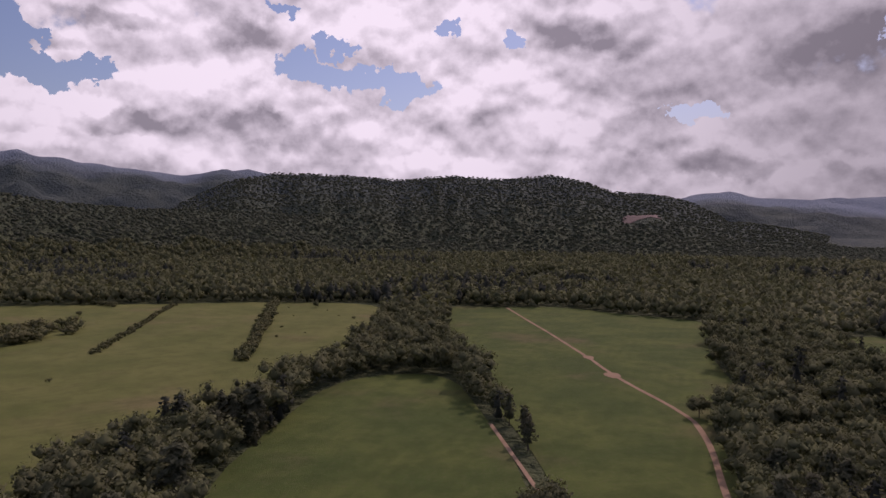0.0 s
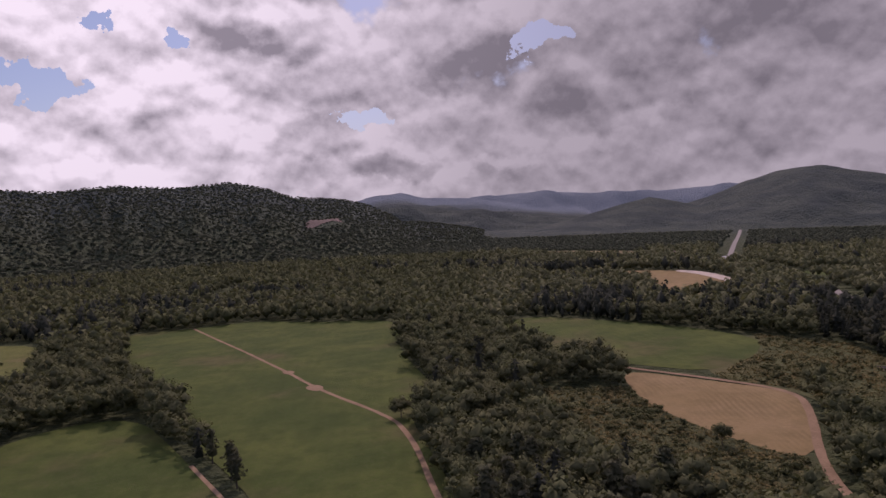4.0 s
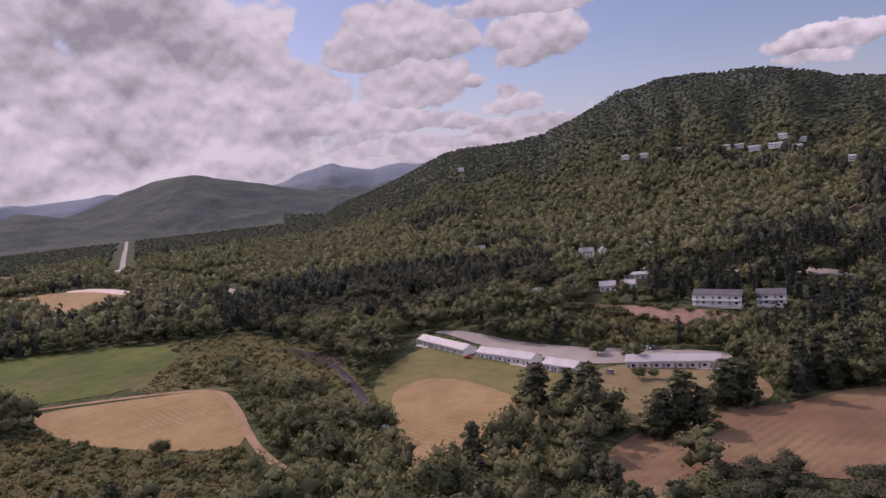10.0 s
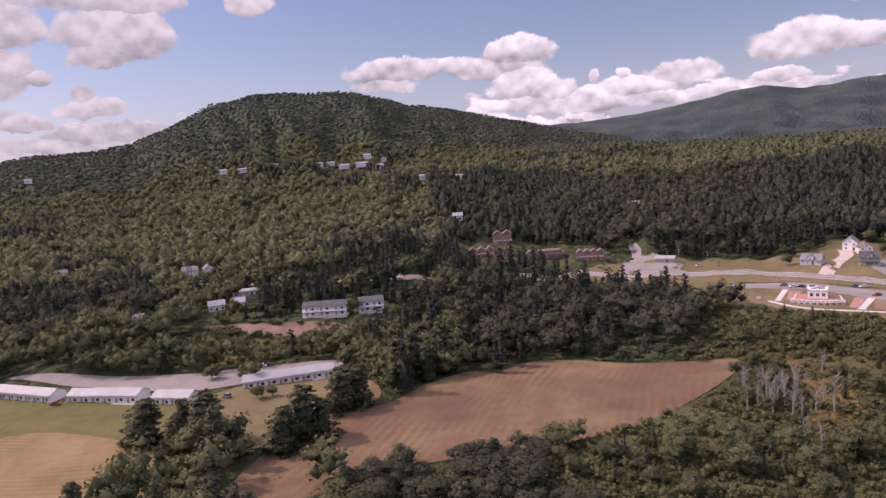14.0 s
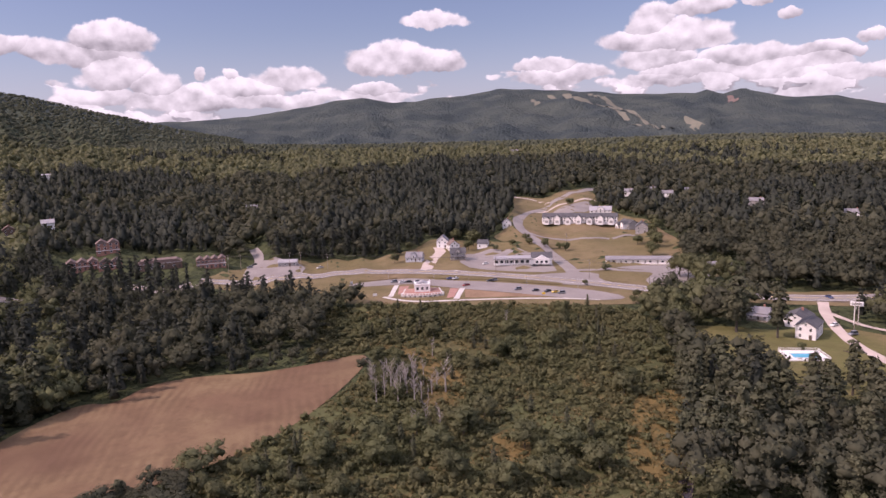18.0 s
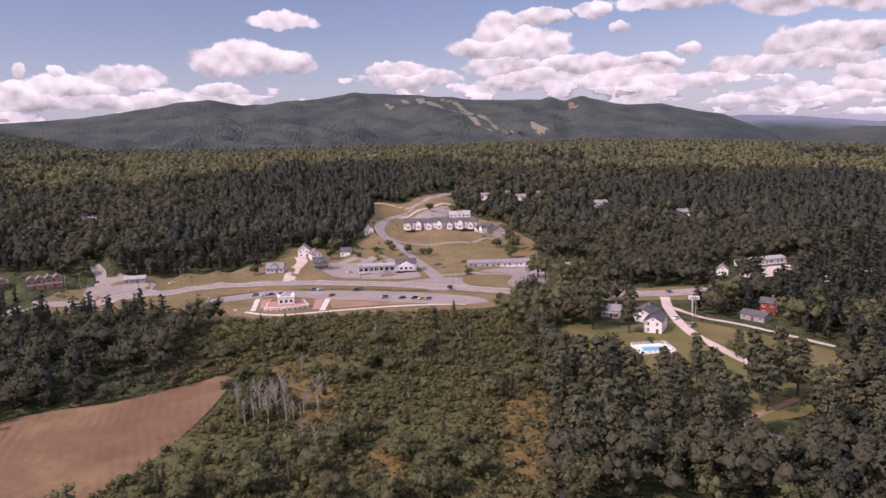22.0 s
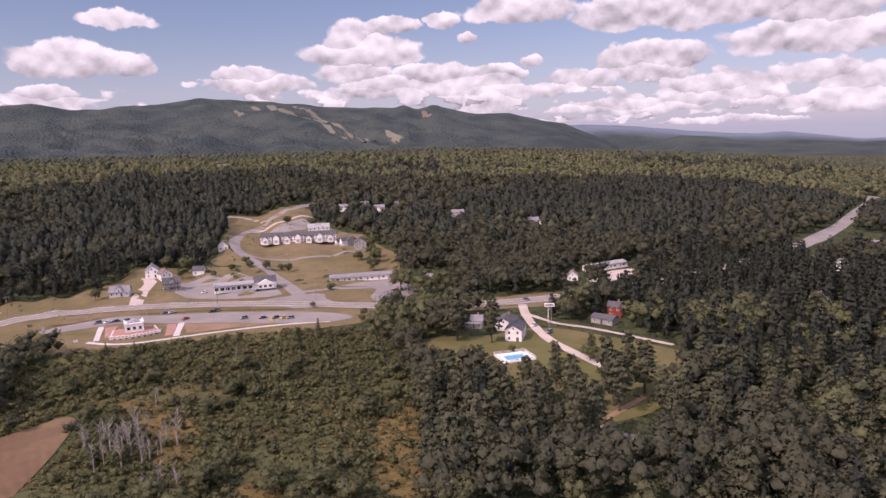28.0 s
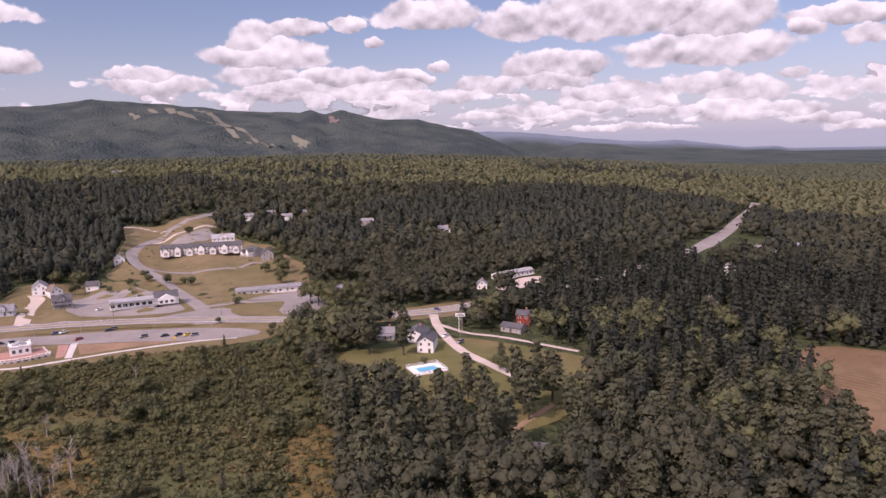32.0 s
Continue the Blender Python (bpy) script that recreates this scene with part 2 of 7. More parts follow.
billow = W.math("SUBTRACT", mass, deck_of(0.026))
# lit from behind the eye the tops are white over grey bases; towards the sun the thick parts are grey
front = W.math("ADD", W.math("ADD", 0.56, W.math("MULTIPLY", W.math("MAXIMUM", W.math("MINIMUM", height, 1.2), -1.2), 0.34)), W.math("MULTIPLY", relief, 1.25), clamp=True)
front = W.math("MULTIPLY", front, 0.88)
back = W.math("ADD", W.math("SUBTRACT", 0.66, W.math("MULTIPLY", grey, 0.42)), W.math("MULTIPLY", bright, 0.26))
back = W.math("ADD", W.math("ADD", back, W.math("MULTIPLY", billow, 2.6)), W.math("MULTIPLY", relief, 0.8), clamp=True)
lit = W.math("ADD", W.math("MULTIPLY", front, W.math("SUBTRACT", 1.0, where)), W.math("MULTIPLY", back, where))
shade = W.math("SUBTRACT", 1.0, W.math("MULTIPLY", W.ramp(W.vec("DOT_PRODUCT", here, toward(60)), 0.55, 0.97), 0.42))
lit = W.math("MULTIPLY", lit, shade)
cloud = W.mix(lit, (0.305, 0.318, 0.335), (0.965, 1.01, 1.005))
glow = W.math("ADD", 1.0, W.math("MULTIPLY", W.ramp(W.vec("DOT_PRODUCT", here, toward(350, 30)), 0.62, 1.0), 0.62))
# the zenith, out of view, is brightened to fill the shade below
glow = W.math("ADD", glow, W.math("MULTIPLY", overhead, 0.75))
haze = W.ramp(up, 0.16, -0.02)
blue = W.add("ShaderNodeMix")
blue.data_type, blue.blend_type = "RGBA", "MULTIPLY"
blue.inputs[0].default_value = 1.0
W.put(blue, 6, sky.outputs[0])
blue.inputs[7].default_value = (0.096, 0.097, 0.095, 1)
clear = W.mix(W.math("MULTIPLY", haze, 0.60), blue.outputs[2], (0.46, 0.53, 0.68))
shown = W.mix(alpha, clear, cloud)
shining = W.add("ShaderNodeVectorMath", op="SCALE")
W.put(shining, 0, shown)
W.put(shining, 3, glow)
bg = W.add("ShaderNodeBackground")
W.put(bg, 0, shining.outputs[0])
bg.inputs[1].default_value = 1.0
out = W.add("ShaderNodeOutputWorld")
world.node_tree.links.new(bg.outputs[0], out.inputs[0])

sun_data = bpy.data.lights.new("sun", "SUN")
sun_data.energy, sun_data.angle, sun_data.color = 3.55, radians(0.6), (1.0, 0.895, 0.74)
sun = new("sun", sun_data)
sun.matrix_world = look((0, 0, 900), Vector((0, 0, 900)) - Vector(toward(35, 43)))

# ---------------------------------------------------------------- materials
def material(name, rough=0.9, spec=0.2):
    m = bpy.data.materials.new(name)
    m.use_nodes = True
    n = Nodes(m.node_tree)
    b = m.node_tree.nodes["Principled BSDF"]
    b.inputs["Roughness"].default_value = rough
    b.inputs["Specular IOR Level"].default_value = spec
    return m, n, b


def place(n):
    g = n.add("ShaderNodeNewGeometry")
    return g.outputs["Position"], g.outputs["Random Per Island"]


def bump(n, b, height, strength, distance):
    k = n.add("ShaderNodeBump")
    k.inputs["Strength"].default_value = strength
    k.inputs["Distance"].default_value = distance
    n.put(k, "Height", height)
    n.t.links.new(k.outputs[0], b.inputs["Normal"])


def surface(name, dark, light, scale=0.3, fine=4.0, rough=0.9, spec=0.2, relief=0.0, island=0.0):
    """A surface that wavers between two colours at two scales."""
    m, n, b = material(name, rough, spec)
    p, isl = place(n)
    f = n.math("ADD", n.math("MULTIPLY", n.noise(p, scale, 3), 0.65), n.math("MULTIPLY", n.noise(p, fine, 3), 0.5))
    if island:
        f = n.math("ADD", f, n.math("MULTIPLY", n.math("SUBTRACT", isl, 0.5), island))
    n.put(b, "Base Color", n.mix(n.ramp(f, 0.30, 0.85), dark, light))
    if relief:
        bump(n, b, n.noise(p, fine, 4), 0.6, relief)
    return m


def foliage(name, dark, light, other, share=0.55):
    m, n, b = material(name, 0.85, 0.04)
    p, isl = place(n)
    rnd = n.add("ShaderNodeObjectInfo").outputs["Random"]
    patch = n.ramp(n.noise(p, 0.045, 3), 0.36, 0.64)
    tree = n.ramp(n.noise(p, 0.16, 1), 0.38, 0.62)
    c = n.mix(tree, dark, light)
    c = n.mix(n.math("MULTIPLY", patch, share), c, other)
    c = n.mix(n.math("MULTIPLY", rnd, 0.35), c, light)
    v = n.math("ADD", 0.87, n.math("MULTIPLY", isl, 0.26))
    grey = n.add("ShaderNodeCombineColor")
    for k in range(3):
        n.put(grey, k, v)
    tint = n.mix(1.0, c, grey.outputs[0], "MULTIPLY")
    n.put(b, "Base Color", tint)
    # light also comes through the leaves
    through_leaf = n.add("ShaderNodeBsdfTranslucent")
    n.put(through_leaf, "Color", n.mix(1.0, tint, (1.2, 1.25, 0.95), "MULTIPLY"))
    both = n.add("ShaderNodeMixShader")
    both.inputs[0].default_value = 0.24
    n.t.links.new(b.outputs[0], both.inputs[1])
    n.t.links.new(through_leaf.outputs[0], both.inputs[2])
    n.t.links.new(both.outputs[0], m.node_tree.nodes["Material Output"].inputs["Surface"])
    return m


LEAF = foliage("broad_leaves", (0.080, 0.090, 0.050), (0.127, 0.134, 0.069), (0.111, 0.107, 0.063))
# LEAF made paler, so that sunlight is in its colour
LEAF_SUNLIT = foliage("sunlit_leaves", (0.108, 0.117, 0.067), (0.159, 0.162, 0.088), (0.139, 0.135, 0.081))
# LEAF darkened, with the shade of clouds in its colour
LEAF_SHADED = foliage("cloud_shaded_leaves", (0.053, 0.060, 0.042), (0.081, 0.083, 0.055), (0.069, 0.069, 0.048))
PINE_OPEN = foliage("open_grown_pine_needles", (0.070, 0.080, 0.053), (0.112, 0.117, 0.073), (0.100, 0.097, 0.064))
# needles of the woods, darkened further to carry cloud shade
PINE_SHADED = foliage("shaded_pine_needles", (0.036, 0.043, 0.038), (0.058, 0.065, 0.050), (0.050, 0.054, 0.046))
SHRUB = foliage("shrub_leaves", (0.088, 0.096, 0.050), (0.118, 0.124, 0.063), (0.134, 0.118, 0.062), 0.6)
TUFT_GRASS = foliage("marsh_tuft_grass", (0.086, 0.091, 0.046), (0.126, 0.120, 0.059), (0.184, 0.140, 0.067), 0.75)
# a little bluer than LEAF, with some haze in the colour
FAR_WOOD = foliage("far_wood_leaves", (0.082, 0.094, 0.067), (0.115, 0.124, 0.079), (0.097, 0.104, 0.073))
BARK = surface("bark", (0.05, 0.042, 0.035), (0.11, 0.095, 0.08), 1.5, 9)
DEAD = surface("dead_wood", (0.20, 0.18, 0.16), (0.36, 0.33, 0.30), 1.0, 8)


def ground_material():
    m, n, b = material("woodland_ground", 0.95, 0.1)
    p, _ = place(n)
    split = n.add("ShaderNodeSeparateXYZ")
    n.put(split, 0, p)
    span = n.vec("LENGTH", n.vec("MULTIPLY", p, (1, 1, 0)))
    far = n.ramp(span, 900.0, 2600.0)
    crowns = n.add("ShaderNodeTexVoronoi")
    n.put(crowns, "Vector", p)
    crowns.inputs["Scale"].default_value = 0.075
    bright = n.ramp(n.noise(p, 0.012, 4), 0.35, 0.7)
    c = n.mix(n.ramp(n.noise(p, 0.06, 4), 0.3, 0.7), (0.044, 0.054, 0.026), (0.070, 0.082, 0.038))
    woods = n.mix(bright, (0.058, 0.074, 0.052), (0.090, 0.106, 0.066))
    # the gaps between crowns get their shade as a darker colour
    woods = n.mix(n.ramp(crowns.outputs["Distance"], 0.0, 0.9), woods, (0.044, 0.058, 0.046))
    # distance haze and cloud shade are put into the colour: bluer, then palest on the last ranges
    hazy = n.mix(n.ramp(n.noise(p, 0.006, 5), 0.35, 0.65), (0.042, 0.057, 0.060), (0.072, 0.088, 0.080))
    woods = n.mix(n.ramp(span, 1900.0, 2900.0), woods, hazy)
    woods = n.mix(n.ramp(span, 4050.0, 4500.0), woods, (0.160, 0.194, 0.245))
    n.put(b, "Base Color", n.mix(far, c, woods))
    h = n.math("ADD", n.math("MULTIPLY", crowns.outputs["Distance"], -1.0), n.noise(p, 0.2, 3))
    bump(n, b, h, 0.9, 7.0)
    return m


GROUND = ground_material()


def field_material(name, a, bcol, worn, rows=0.0, angle=0.0, mown=0.24):
    m, n, b = material(name, 0.95, 0.1)
    p, _ = place(n)
    c = n.mix(n.ramp(n.noise(p, 0.02, 4), 0.32, 0.68), a, bcol)
    c = n.mix(n.math("MULTIPLY", n.ramp(n.noise(p, 0.012, 3, 0.6), 0.52, 0.72), 0.8), c, worn)
    c = n.mix(n.math("MULTIPLY", n.ramp(n.noise(p, 0.6, 5, 0.65), 0.45, 0.75), 0.35), c, worn)
    c = n.mix(n.math("MULTIPLY", n.ramp(n.noise(p, 0.09, 5, 0.7), 0.40, 0.66), 0.45), c, tuple(v * 0.66 for v in a))
    if rows:
        mp = n.add("ShaderNodeMapping")
        mp.inputs["Rotation"].default_value = (0, 0, angle)
        n.put(mp, 0, n.vec("ADD", p, n.vec("MULTIPLY", n.noise(p, 0.01, 2, color=True), (18, 18, 0))))
        wave = n.add("ShaderNodeTexWave")
        n.put(wave, 0, mp.outputs[0])
        wave.inputs["Scale"].default_value = rows
        wave.inputs["Distortion"].default_value = 1.5
        wave.inputs["Detail"].default_value = 3
        c = n.mix(n.math("MULTIPLY", n.math("MULTIPLY", wave.outputs["Fac"], n.ramp(n.noise(p, 0.03, 2), 0.35, 0.75)), mown), c, tuple(v * 0.62 for v in a))
    n.put(b, "Base Color", c)
    bump(n, b, n.noise(p, 2.2, 5, 0.7), 0.8, 0.35)
    return m


MEADOW = field_material("meadow_grass", (0.053, 0.079, 0.020), (0.090, 0.112, 0.029), (0.128, 0.102, 0.054), 0.05, 0.35)
MEADOW_PALE = field_material("pale_meadow_grass", (0.096, 0.112, 0.031), (0.134, 0.140, 0.044), (0.156, 0.126, 0.060), 0.06, 0.9)
HAY = field_material("cut_hay", (0.250, 0.175, 0.085), (0.290, 0.205, 0.110), (0.170, 0.130, 0.060), 0.11, 0.5, 0.55)
RUST = field_material("reddish_dry_grass", (0.172, 0.107, 0.066), (0.226, 0.158, 0.090), (0.132, 0.078, 0.052), 0.09, -0.9, 0.55)
LAWN = field_material("dry_lawn", (0.150, 0.124, 0.060), (0.190, 0.150, 0.082), (0.220, 0.156, 0.096))
SLOPE_GRASS = field_material("slope_grass", (0.118, 0.118, 0.045), (0.150, 0.136, 0.058), (0.185, 0.135, 0.075))
MARSH = field_material("marsh_grass", (0.092, 0.092, 0.040), (0.130, 0.112, 0.050), (0.165, 0.118, 0.058))
SHRUB_MARSH = field_material("shrubby_marsh_grass", (0.076, 0.086, 0.038), (0.100, 0.104, 0.046), (0.124, 0.104, 0.050))
OCHRE_GRASS = field_material("ochre_marsh_grass", (0.148, 0.110, 0.043), (0.180, 0.126, 0.050), (0.112, 0.092, 0.040))
ROUGH_GRASS = field_material("rough_grass", (0.052, 0.062, 0.030), (0.080, 0.086, 0.040), (0.098, 0.084, 0.046))
SOIL = surface("bare_soil", (0.19, 0.125, 0.080), (0.32, 0.215, 0.145), 0.08, 1.2, 0.95, 0.1, 0.15)
BANK_EARTH = surface("red_bank_earth", (0.15, 0.095, 0.07), (0.27, 0.18, 0.14), 0.12, 1.2, 0.95, 0.1, 0.4)
GRAVEL = surface("pale_gravel", (0.40, 0.33, 0.29), (0.54, 0.46, 0.41), 0.10, 1.5, 0.95, 0.1, 0.05)
ASPHALT = surface("worn_asphalt", (0.195, 0.174, 0.164), (0.285, 0.258, 0.244), 0.06, 1.4, 0.9, 0.2, 0.02)
CONCRETE = surface("pale_concrete", (0.45, 0.42, 0.40), (0.60, 0.57, 0.54), 0.2, 2.0, 0.85)
SIDING = surface("white_siding", (0.66, 0.64, 0.63), (0.80, 0.78, 0.77), 0.25, 3.0, 0.6, 0.3, 0.01)
SIDING_BLUE = surface("blue_grey_siding", (0.36, 0.38, 0.43), (0.48, 0.50, 0.55), 0.25, 3.0, 0.7)
SIDING_GREY = surface("grey_siding", (0.24, 0.23, 0.23), (0.36, 0.34, 0.33), 0.25, 3.0, 0.7)
SIDING_BROWN = surface("brown_siding", (0.11, 0.075, 0.060), (0.19, 0.13, 0.10), 0.25, 3.0, 0.8)
SIDING_RED = surface("barn_red_siding", (0.20, 0.04, 0.03), (0.30, 0.07, 0.05), 0.25, 3.0, 0.8)
BRICK = surface("red_brick", (0.25, 0.12, 0.09), (0.38, 0.20, 0.155), 0.3, 5.0, 0.9)
BRICK_PAVE = surface("brick_paving", (0.30, 0.16, 0.13), (0.42, 0.24, 0.20), 0.3, 5.0, 0.9)
METAL_ROOF = surface("pale_metal_roof", (0.27, 0.265, 0.28), (0.37, 0.36, 0.375), 0.2, 2.0, 0.6, 0.4)
SHINGLE = surface("dark_shingles", (0.065, 0.065, 0.072), (0.12, 0.118, 0.125), 0.3, 6.0, 0.9)
SHINGLE_GREY = surface("grey_shingles", (0.17, 0.165, 0.18), (0.26, 0.25, 0.26), 0.3, 6.0, 0.9)
SHINGLE_BROWN = surface("brown_shingles", (0.14, 0.10, 0.09), (0.22, 0.165, 0.15), 0.3, 6.0, 0.9)
TRIM = surface("white_trim", (0.72, 0.71, 0.70), (0.82, 0.81, 0.80), 0.5, 4.0, 0.5)
DOOR = surface("dark_door", (0.07, 0.05, 0.045), (0.12, 0.09, 0.075), 0.5, 4.0, 0.5)
WOOD = surface("weathered_wood", (0.17, 0.14, 0.11), (0.28, 0.24, 0.20), 0.6, 6.0, 0.9)
GLASS, _n, _b = material("window_glass", 0.08, 0.6)
_b.inputs["Base Color"].default_value = (0.025, 0.03, 0.038, 1)
TYRE = surface("tyre_rubber", (0.015, 0.015, 0.016), (0.03, 0.03, 0.03), 1.0, 6.0, 0.9)
RIM = surface("grey_rim", (0.35, 0.35, 0.36), (0.5, 0.5, 0.52), 1.0, 6.0, 0.35, 0.6)
WATER, _n, _b = material("pool_water", 0.06, 0.5)
_b.inputs["Base Color"].default_value = (0.10, 0.42, 0.58, 1)
bump(_n, _b, _n.noise(place(_n)[0], 1.5, 3), 0.25, 0.05)
STREAM, _n, _b = material("stream_water", 0.22, 0.4)
_b.inputs["Base Color"].default_value = (0.050, 0.040, 0.046, 1)
bump(_n, _b, _n.noise(place(_n)[0], 1.1, 3), 0.3, 0.05)
ROCK = surface("bare_rock", (0.13, 0.095, 0.085), (0.22, 0.165, 0.15), 0.03, 0.2, 0.95, 0.1, 2.0)
SKI = surface("grassy_ski_run", (0.140, 0.142, 0.110), (0.195, 0.184, 0.148), 0.01, 0.1, 0.95, 0.1)
PAINTS = {}
for _name, _c in (("white", (0.72, 0.72, 0.72)), ("black", (0.02, 0.02, 0.022)), ("grey", (0.20, 0.21, 0.23)), ("red", (0.30, 0.03, 0.025)), ("blue", (0.04, 0.07, 0.18)), ("yellow", (0.70, 0.48, 0.06))):
    PAINTS[_name], _n, _b = material(_name + "_car_paint", 0.28, 0.6)
    _b.inputs["Base Color"].default_value = (*_c, 1)
    _b.inputs["Coat Weight"].default_value = 0.4

# ---------------------------------------------------------------- the lie of the land
EYE_Z = 85.0
# hills as rings round the valley: how far the crest is, where its foot begins, how steep its foot is,
# and heading / elevation of the crest
RANGES = [
    (4500, 3300, 1.0, ((296, 1.0), (310, 3.6), (320, 4.4), (327, 4.5), (328, 4.6), (329, 4.25), (331, 4.1), (332, 3.87), (335, 3.56), (339, 3.03), (341, 3.59), (342.2, 3.8), (344, 3.69), (346, 3.3), (350, 2.4), (356, 0.5))),
    (2900, 1500, 1.3, ((336, -0.6), (342.3, 2.6), (346, 3.5), (347.5, 3.45), (352, 3.3), (356.5, 3.0), (358.8, 3.35), (360.8, 3.45), (363, 3.25), (365.5, 3.1), (367, 3.3), (368.7, 3.45), (370.5, 3.2), (372, 2.85), (374, 2.15), (378, 1.75), (380, 1.25), (382, 0.3), (383.7, -0.95), (385.5, -1.95), (388, -2.6))),
    (2000, 1250, 1.2, ((290, 1.0), (318, 2.2), (327, 1.4), (331, 0.75), (336, 0.35), (341, 0.4), (346, 0.1), (352, -1.2))),
    (2700, 1900, 1.2, ((379, -1.4), (382, -0.3), (384, -0.3), (386, -0.6), (389, -1.1), (392, -1.9))),
    (4650, 3500, 1.0, ((376, 1.0), (378.7, 1.49), (380, 1.86), (382.8, 2.1), (385, 1.65), (389, 1.39), (393, 0.77), (394, 0.54), (398, 0.19), (401, -0.6))),
    (4850, 4400, 1.0, ((384, 1.0), (389.1, 1.5), (391.5, 1.69), (394.5, 1.83), (398.5, 1.5), (403.5, 1.37), (408.5, 1.59), (412, 1.7), (418, 1.2))),
    (3500, 2700, 1.2, ((392, -1.6), (396.8, -0.76), (400, 0.1), (402, 0.62), (403.2, 0.82), (405, 0.46), (407, -0.05), (411, -0.9))),
    (3900, 2500, 1.3, ((401, -1.6), (405.4, 0.07), (407.5, 0.6), (410.5, 1.75), (412.5, 2.4), (414.3, 2.6), (415.5, 2.52), (418, 1.95), (420.5, 1.45), (422.5, 0.9), (425, 0.3), (436, -0.6))),
    (4700, 3900, 1.0, ((416, 0.0), (420.3, 0.57), (421.5, 1.28), (422.5, 1.5), (424.5, 2.15), (426.5, 2.5), (429.5, 1.79), (432.2, 1.95), (434.5, 1.89), (438, 0.8))),
    (2700, 420, 1.55, ((424, -1.6), (429, -0.2), (431.3, 0.6), (433.3, 1.4), (435.5, 2.35), (437.5, 2.7), (441.5, 2.7), (444, 3.15), (447.5, 4.55), (450, 5.8), (453, 6.3), (457.5, 6.3), (460, 6.35), (461.5, 6.05), (466, 4.75), (470.5, 3.9), (475, 2.7), (478.5, 1.75), (484, 0.6), (492, -1.0))),
    (1750, 380, 1.15, ((452, 0.2), (462, 1.2), (470, 1.1), (473.5, 0.8), (478.5, 0.5), (483.5, 0.3), (492.5, -0.05), (502.5, -0.2), (512.5, -0.3), (522.5, -0.3), (532.5, -0.65), (542.5, -1.2), (549.5, -1.65), (557.5, -2.6), (565, -3.3), (585, -3.4))),
    (3900, 2300, 1.35, ((470, 0.4), (476.6, 2.1), (481.5, 2.35), (486, 2.6), (490.5, 3.4), (493.7, 3.8), (496.5, 3.2), (501, 3.5), (505, 4.08), (509.5, 3.72), (514, 3.24), (516.5, 3.13), (520.4, 2.85), (521.3, 3.1), (522.3, 2.78), (523.8, 3.08), (527, 2.25), (530, 2.22), (532.5, 1.46), (534.5, 1.12), (536.9, 0.08), (540, -1.2))),
    (4650, 3700, 1.0, ((528, 0.4), (535.9, 1.0), (539, 0.82), (544, 0.21), (547, -0.11), (549, -0.2), (551, -0.1), (556, -0.8), (558.3, -0.75), (560, -1.31), (565.2, -1.75), (580, -0.8), (600, 0.5), (640, 0.8), (656, 1.0))),
    (3600, 2900, 1.2, ((538, -1.6), (541.6, -0.7), (543.5, -0.1), (545, -0.17), (547.8, -0.7), (556, -1.7))),
]


def smooth(a, b, v):
    k = np.clip((v - a) / (b - a), 0, 1)
    return k * k * (3 - 2 * k)


def waver(x, y, size, seed):
    """A cheap smooth waver, about -1 to 1."""
    a = seed * 1.7
    return (np.sin(x / size + a + 1.3 * np.sin(y / size * 0.7 + a * 2)) + np.sin(y / size * 1.1 - a + 1.7 * np.sin(x / size * 0.6 + a))) * 0.5


def lay(x, y):
    """Height of the ground at x, y (arrays or numbers)."""
    x, y = np.asarray(x, float), np.asarray(y, float)
    r = np.hypot(x, y)
    az = np.degrees(np.arctan2(x, y)) % 360
    h = np.zeros_like(r)
    for crest, foot, power, line in RANGES:
        a = np.array([p[0] for p in line], float)
        e = np.array([p[1] for p in line], float)
        turn = np.where(az < a[0], az + 360, az)
        el = np.interp(turn, a, e)
        inside = smooth(a[0] - 0.1, a[0] + 3, turn) * (1 - smooth(a[-1] - 3, a[-1] + 0.1, turn))
        top = (EYE_Z + crest * np.tan(np.radians(el))) * inside
        rough = waver(az, r / 60, 1.1, crest) * 0.10 + waver(az, r / 45, 0.43, crest + 1) * 0.06
        up = np.clip((r * (1 + rough * np.clip(1.1 - r / crest, 0, 0.5)) - foot) / (crest - foot), 0, 1)
        spur = waver(az, r / 700, 0.85, crest + 2) * 0.16 + waver(az, r / 500, 0.37, crest + 3) * 0.08
        if foot > 2000:
            spur = waver(x, y, 230, crest) * 0.15 + waver(x, y, 110, crest + 3) * 0.08
        rise = up ** power * (1.25 - 0.25 * up) * (1 + spur * np.clip(1.0 - up, 0, 1) * 1.6)
        drop = np.clip(1 - (r - crest) / 900, 0, 1)
        h = np.maximum(h, np.maximum(top, 0) * np.minimum(rise, drop))
    # a cut bank behind the long white buildings, and the low rise on which the highway runs
    bank = smooth(350, 392, x + 0.06 * y) * smooth(150, 90, y) * smooth(-110, -60, y)
    h = np.maximum(h, 8.0 * bank * smooth(700, 500, r))
    rise = 3.0 * smooth(-190, -250, y)
    h = np.maximum(h, rise * smooth(120, 260, r))
    return h + 0.25 * waver(x, y, 23, 3) * smooth(150, 400, r)


def mesh_object(name, verts, faces, mat, smooth_shade=False):
    me = bpy.data.meshes.new(name)
    me.from_pydata(verts, [], faces)
    me.materials.append(mat)
    if smooth_shade:
        me.polygons.foreach_set("use_smooth", [True] * len(me.polygons))
    me.update()
    return new(name, me)


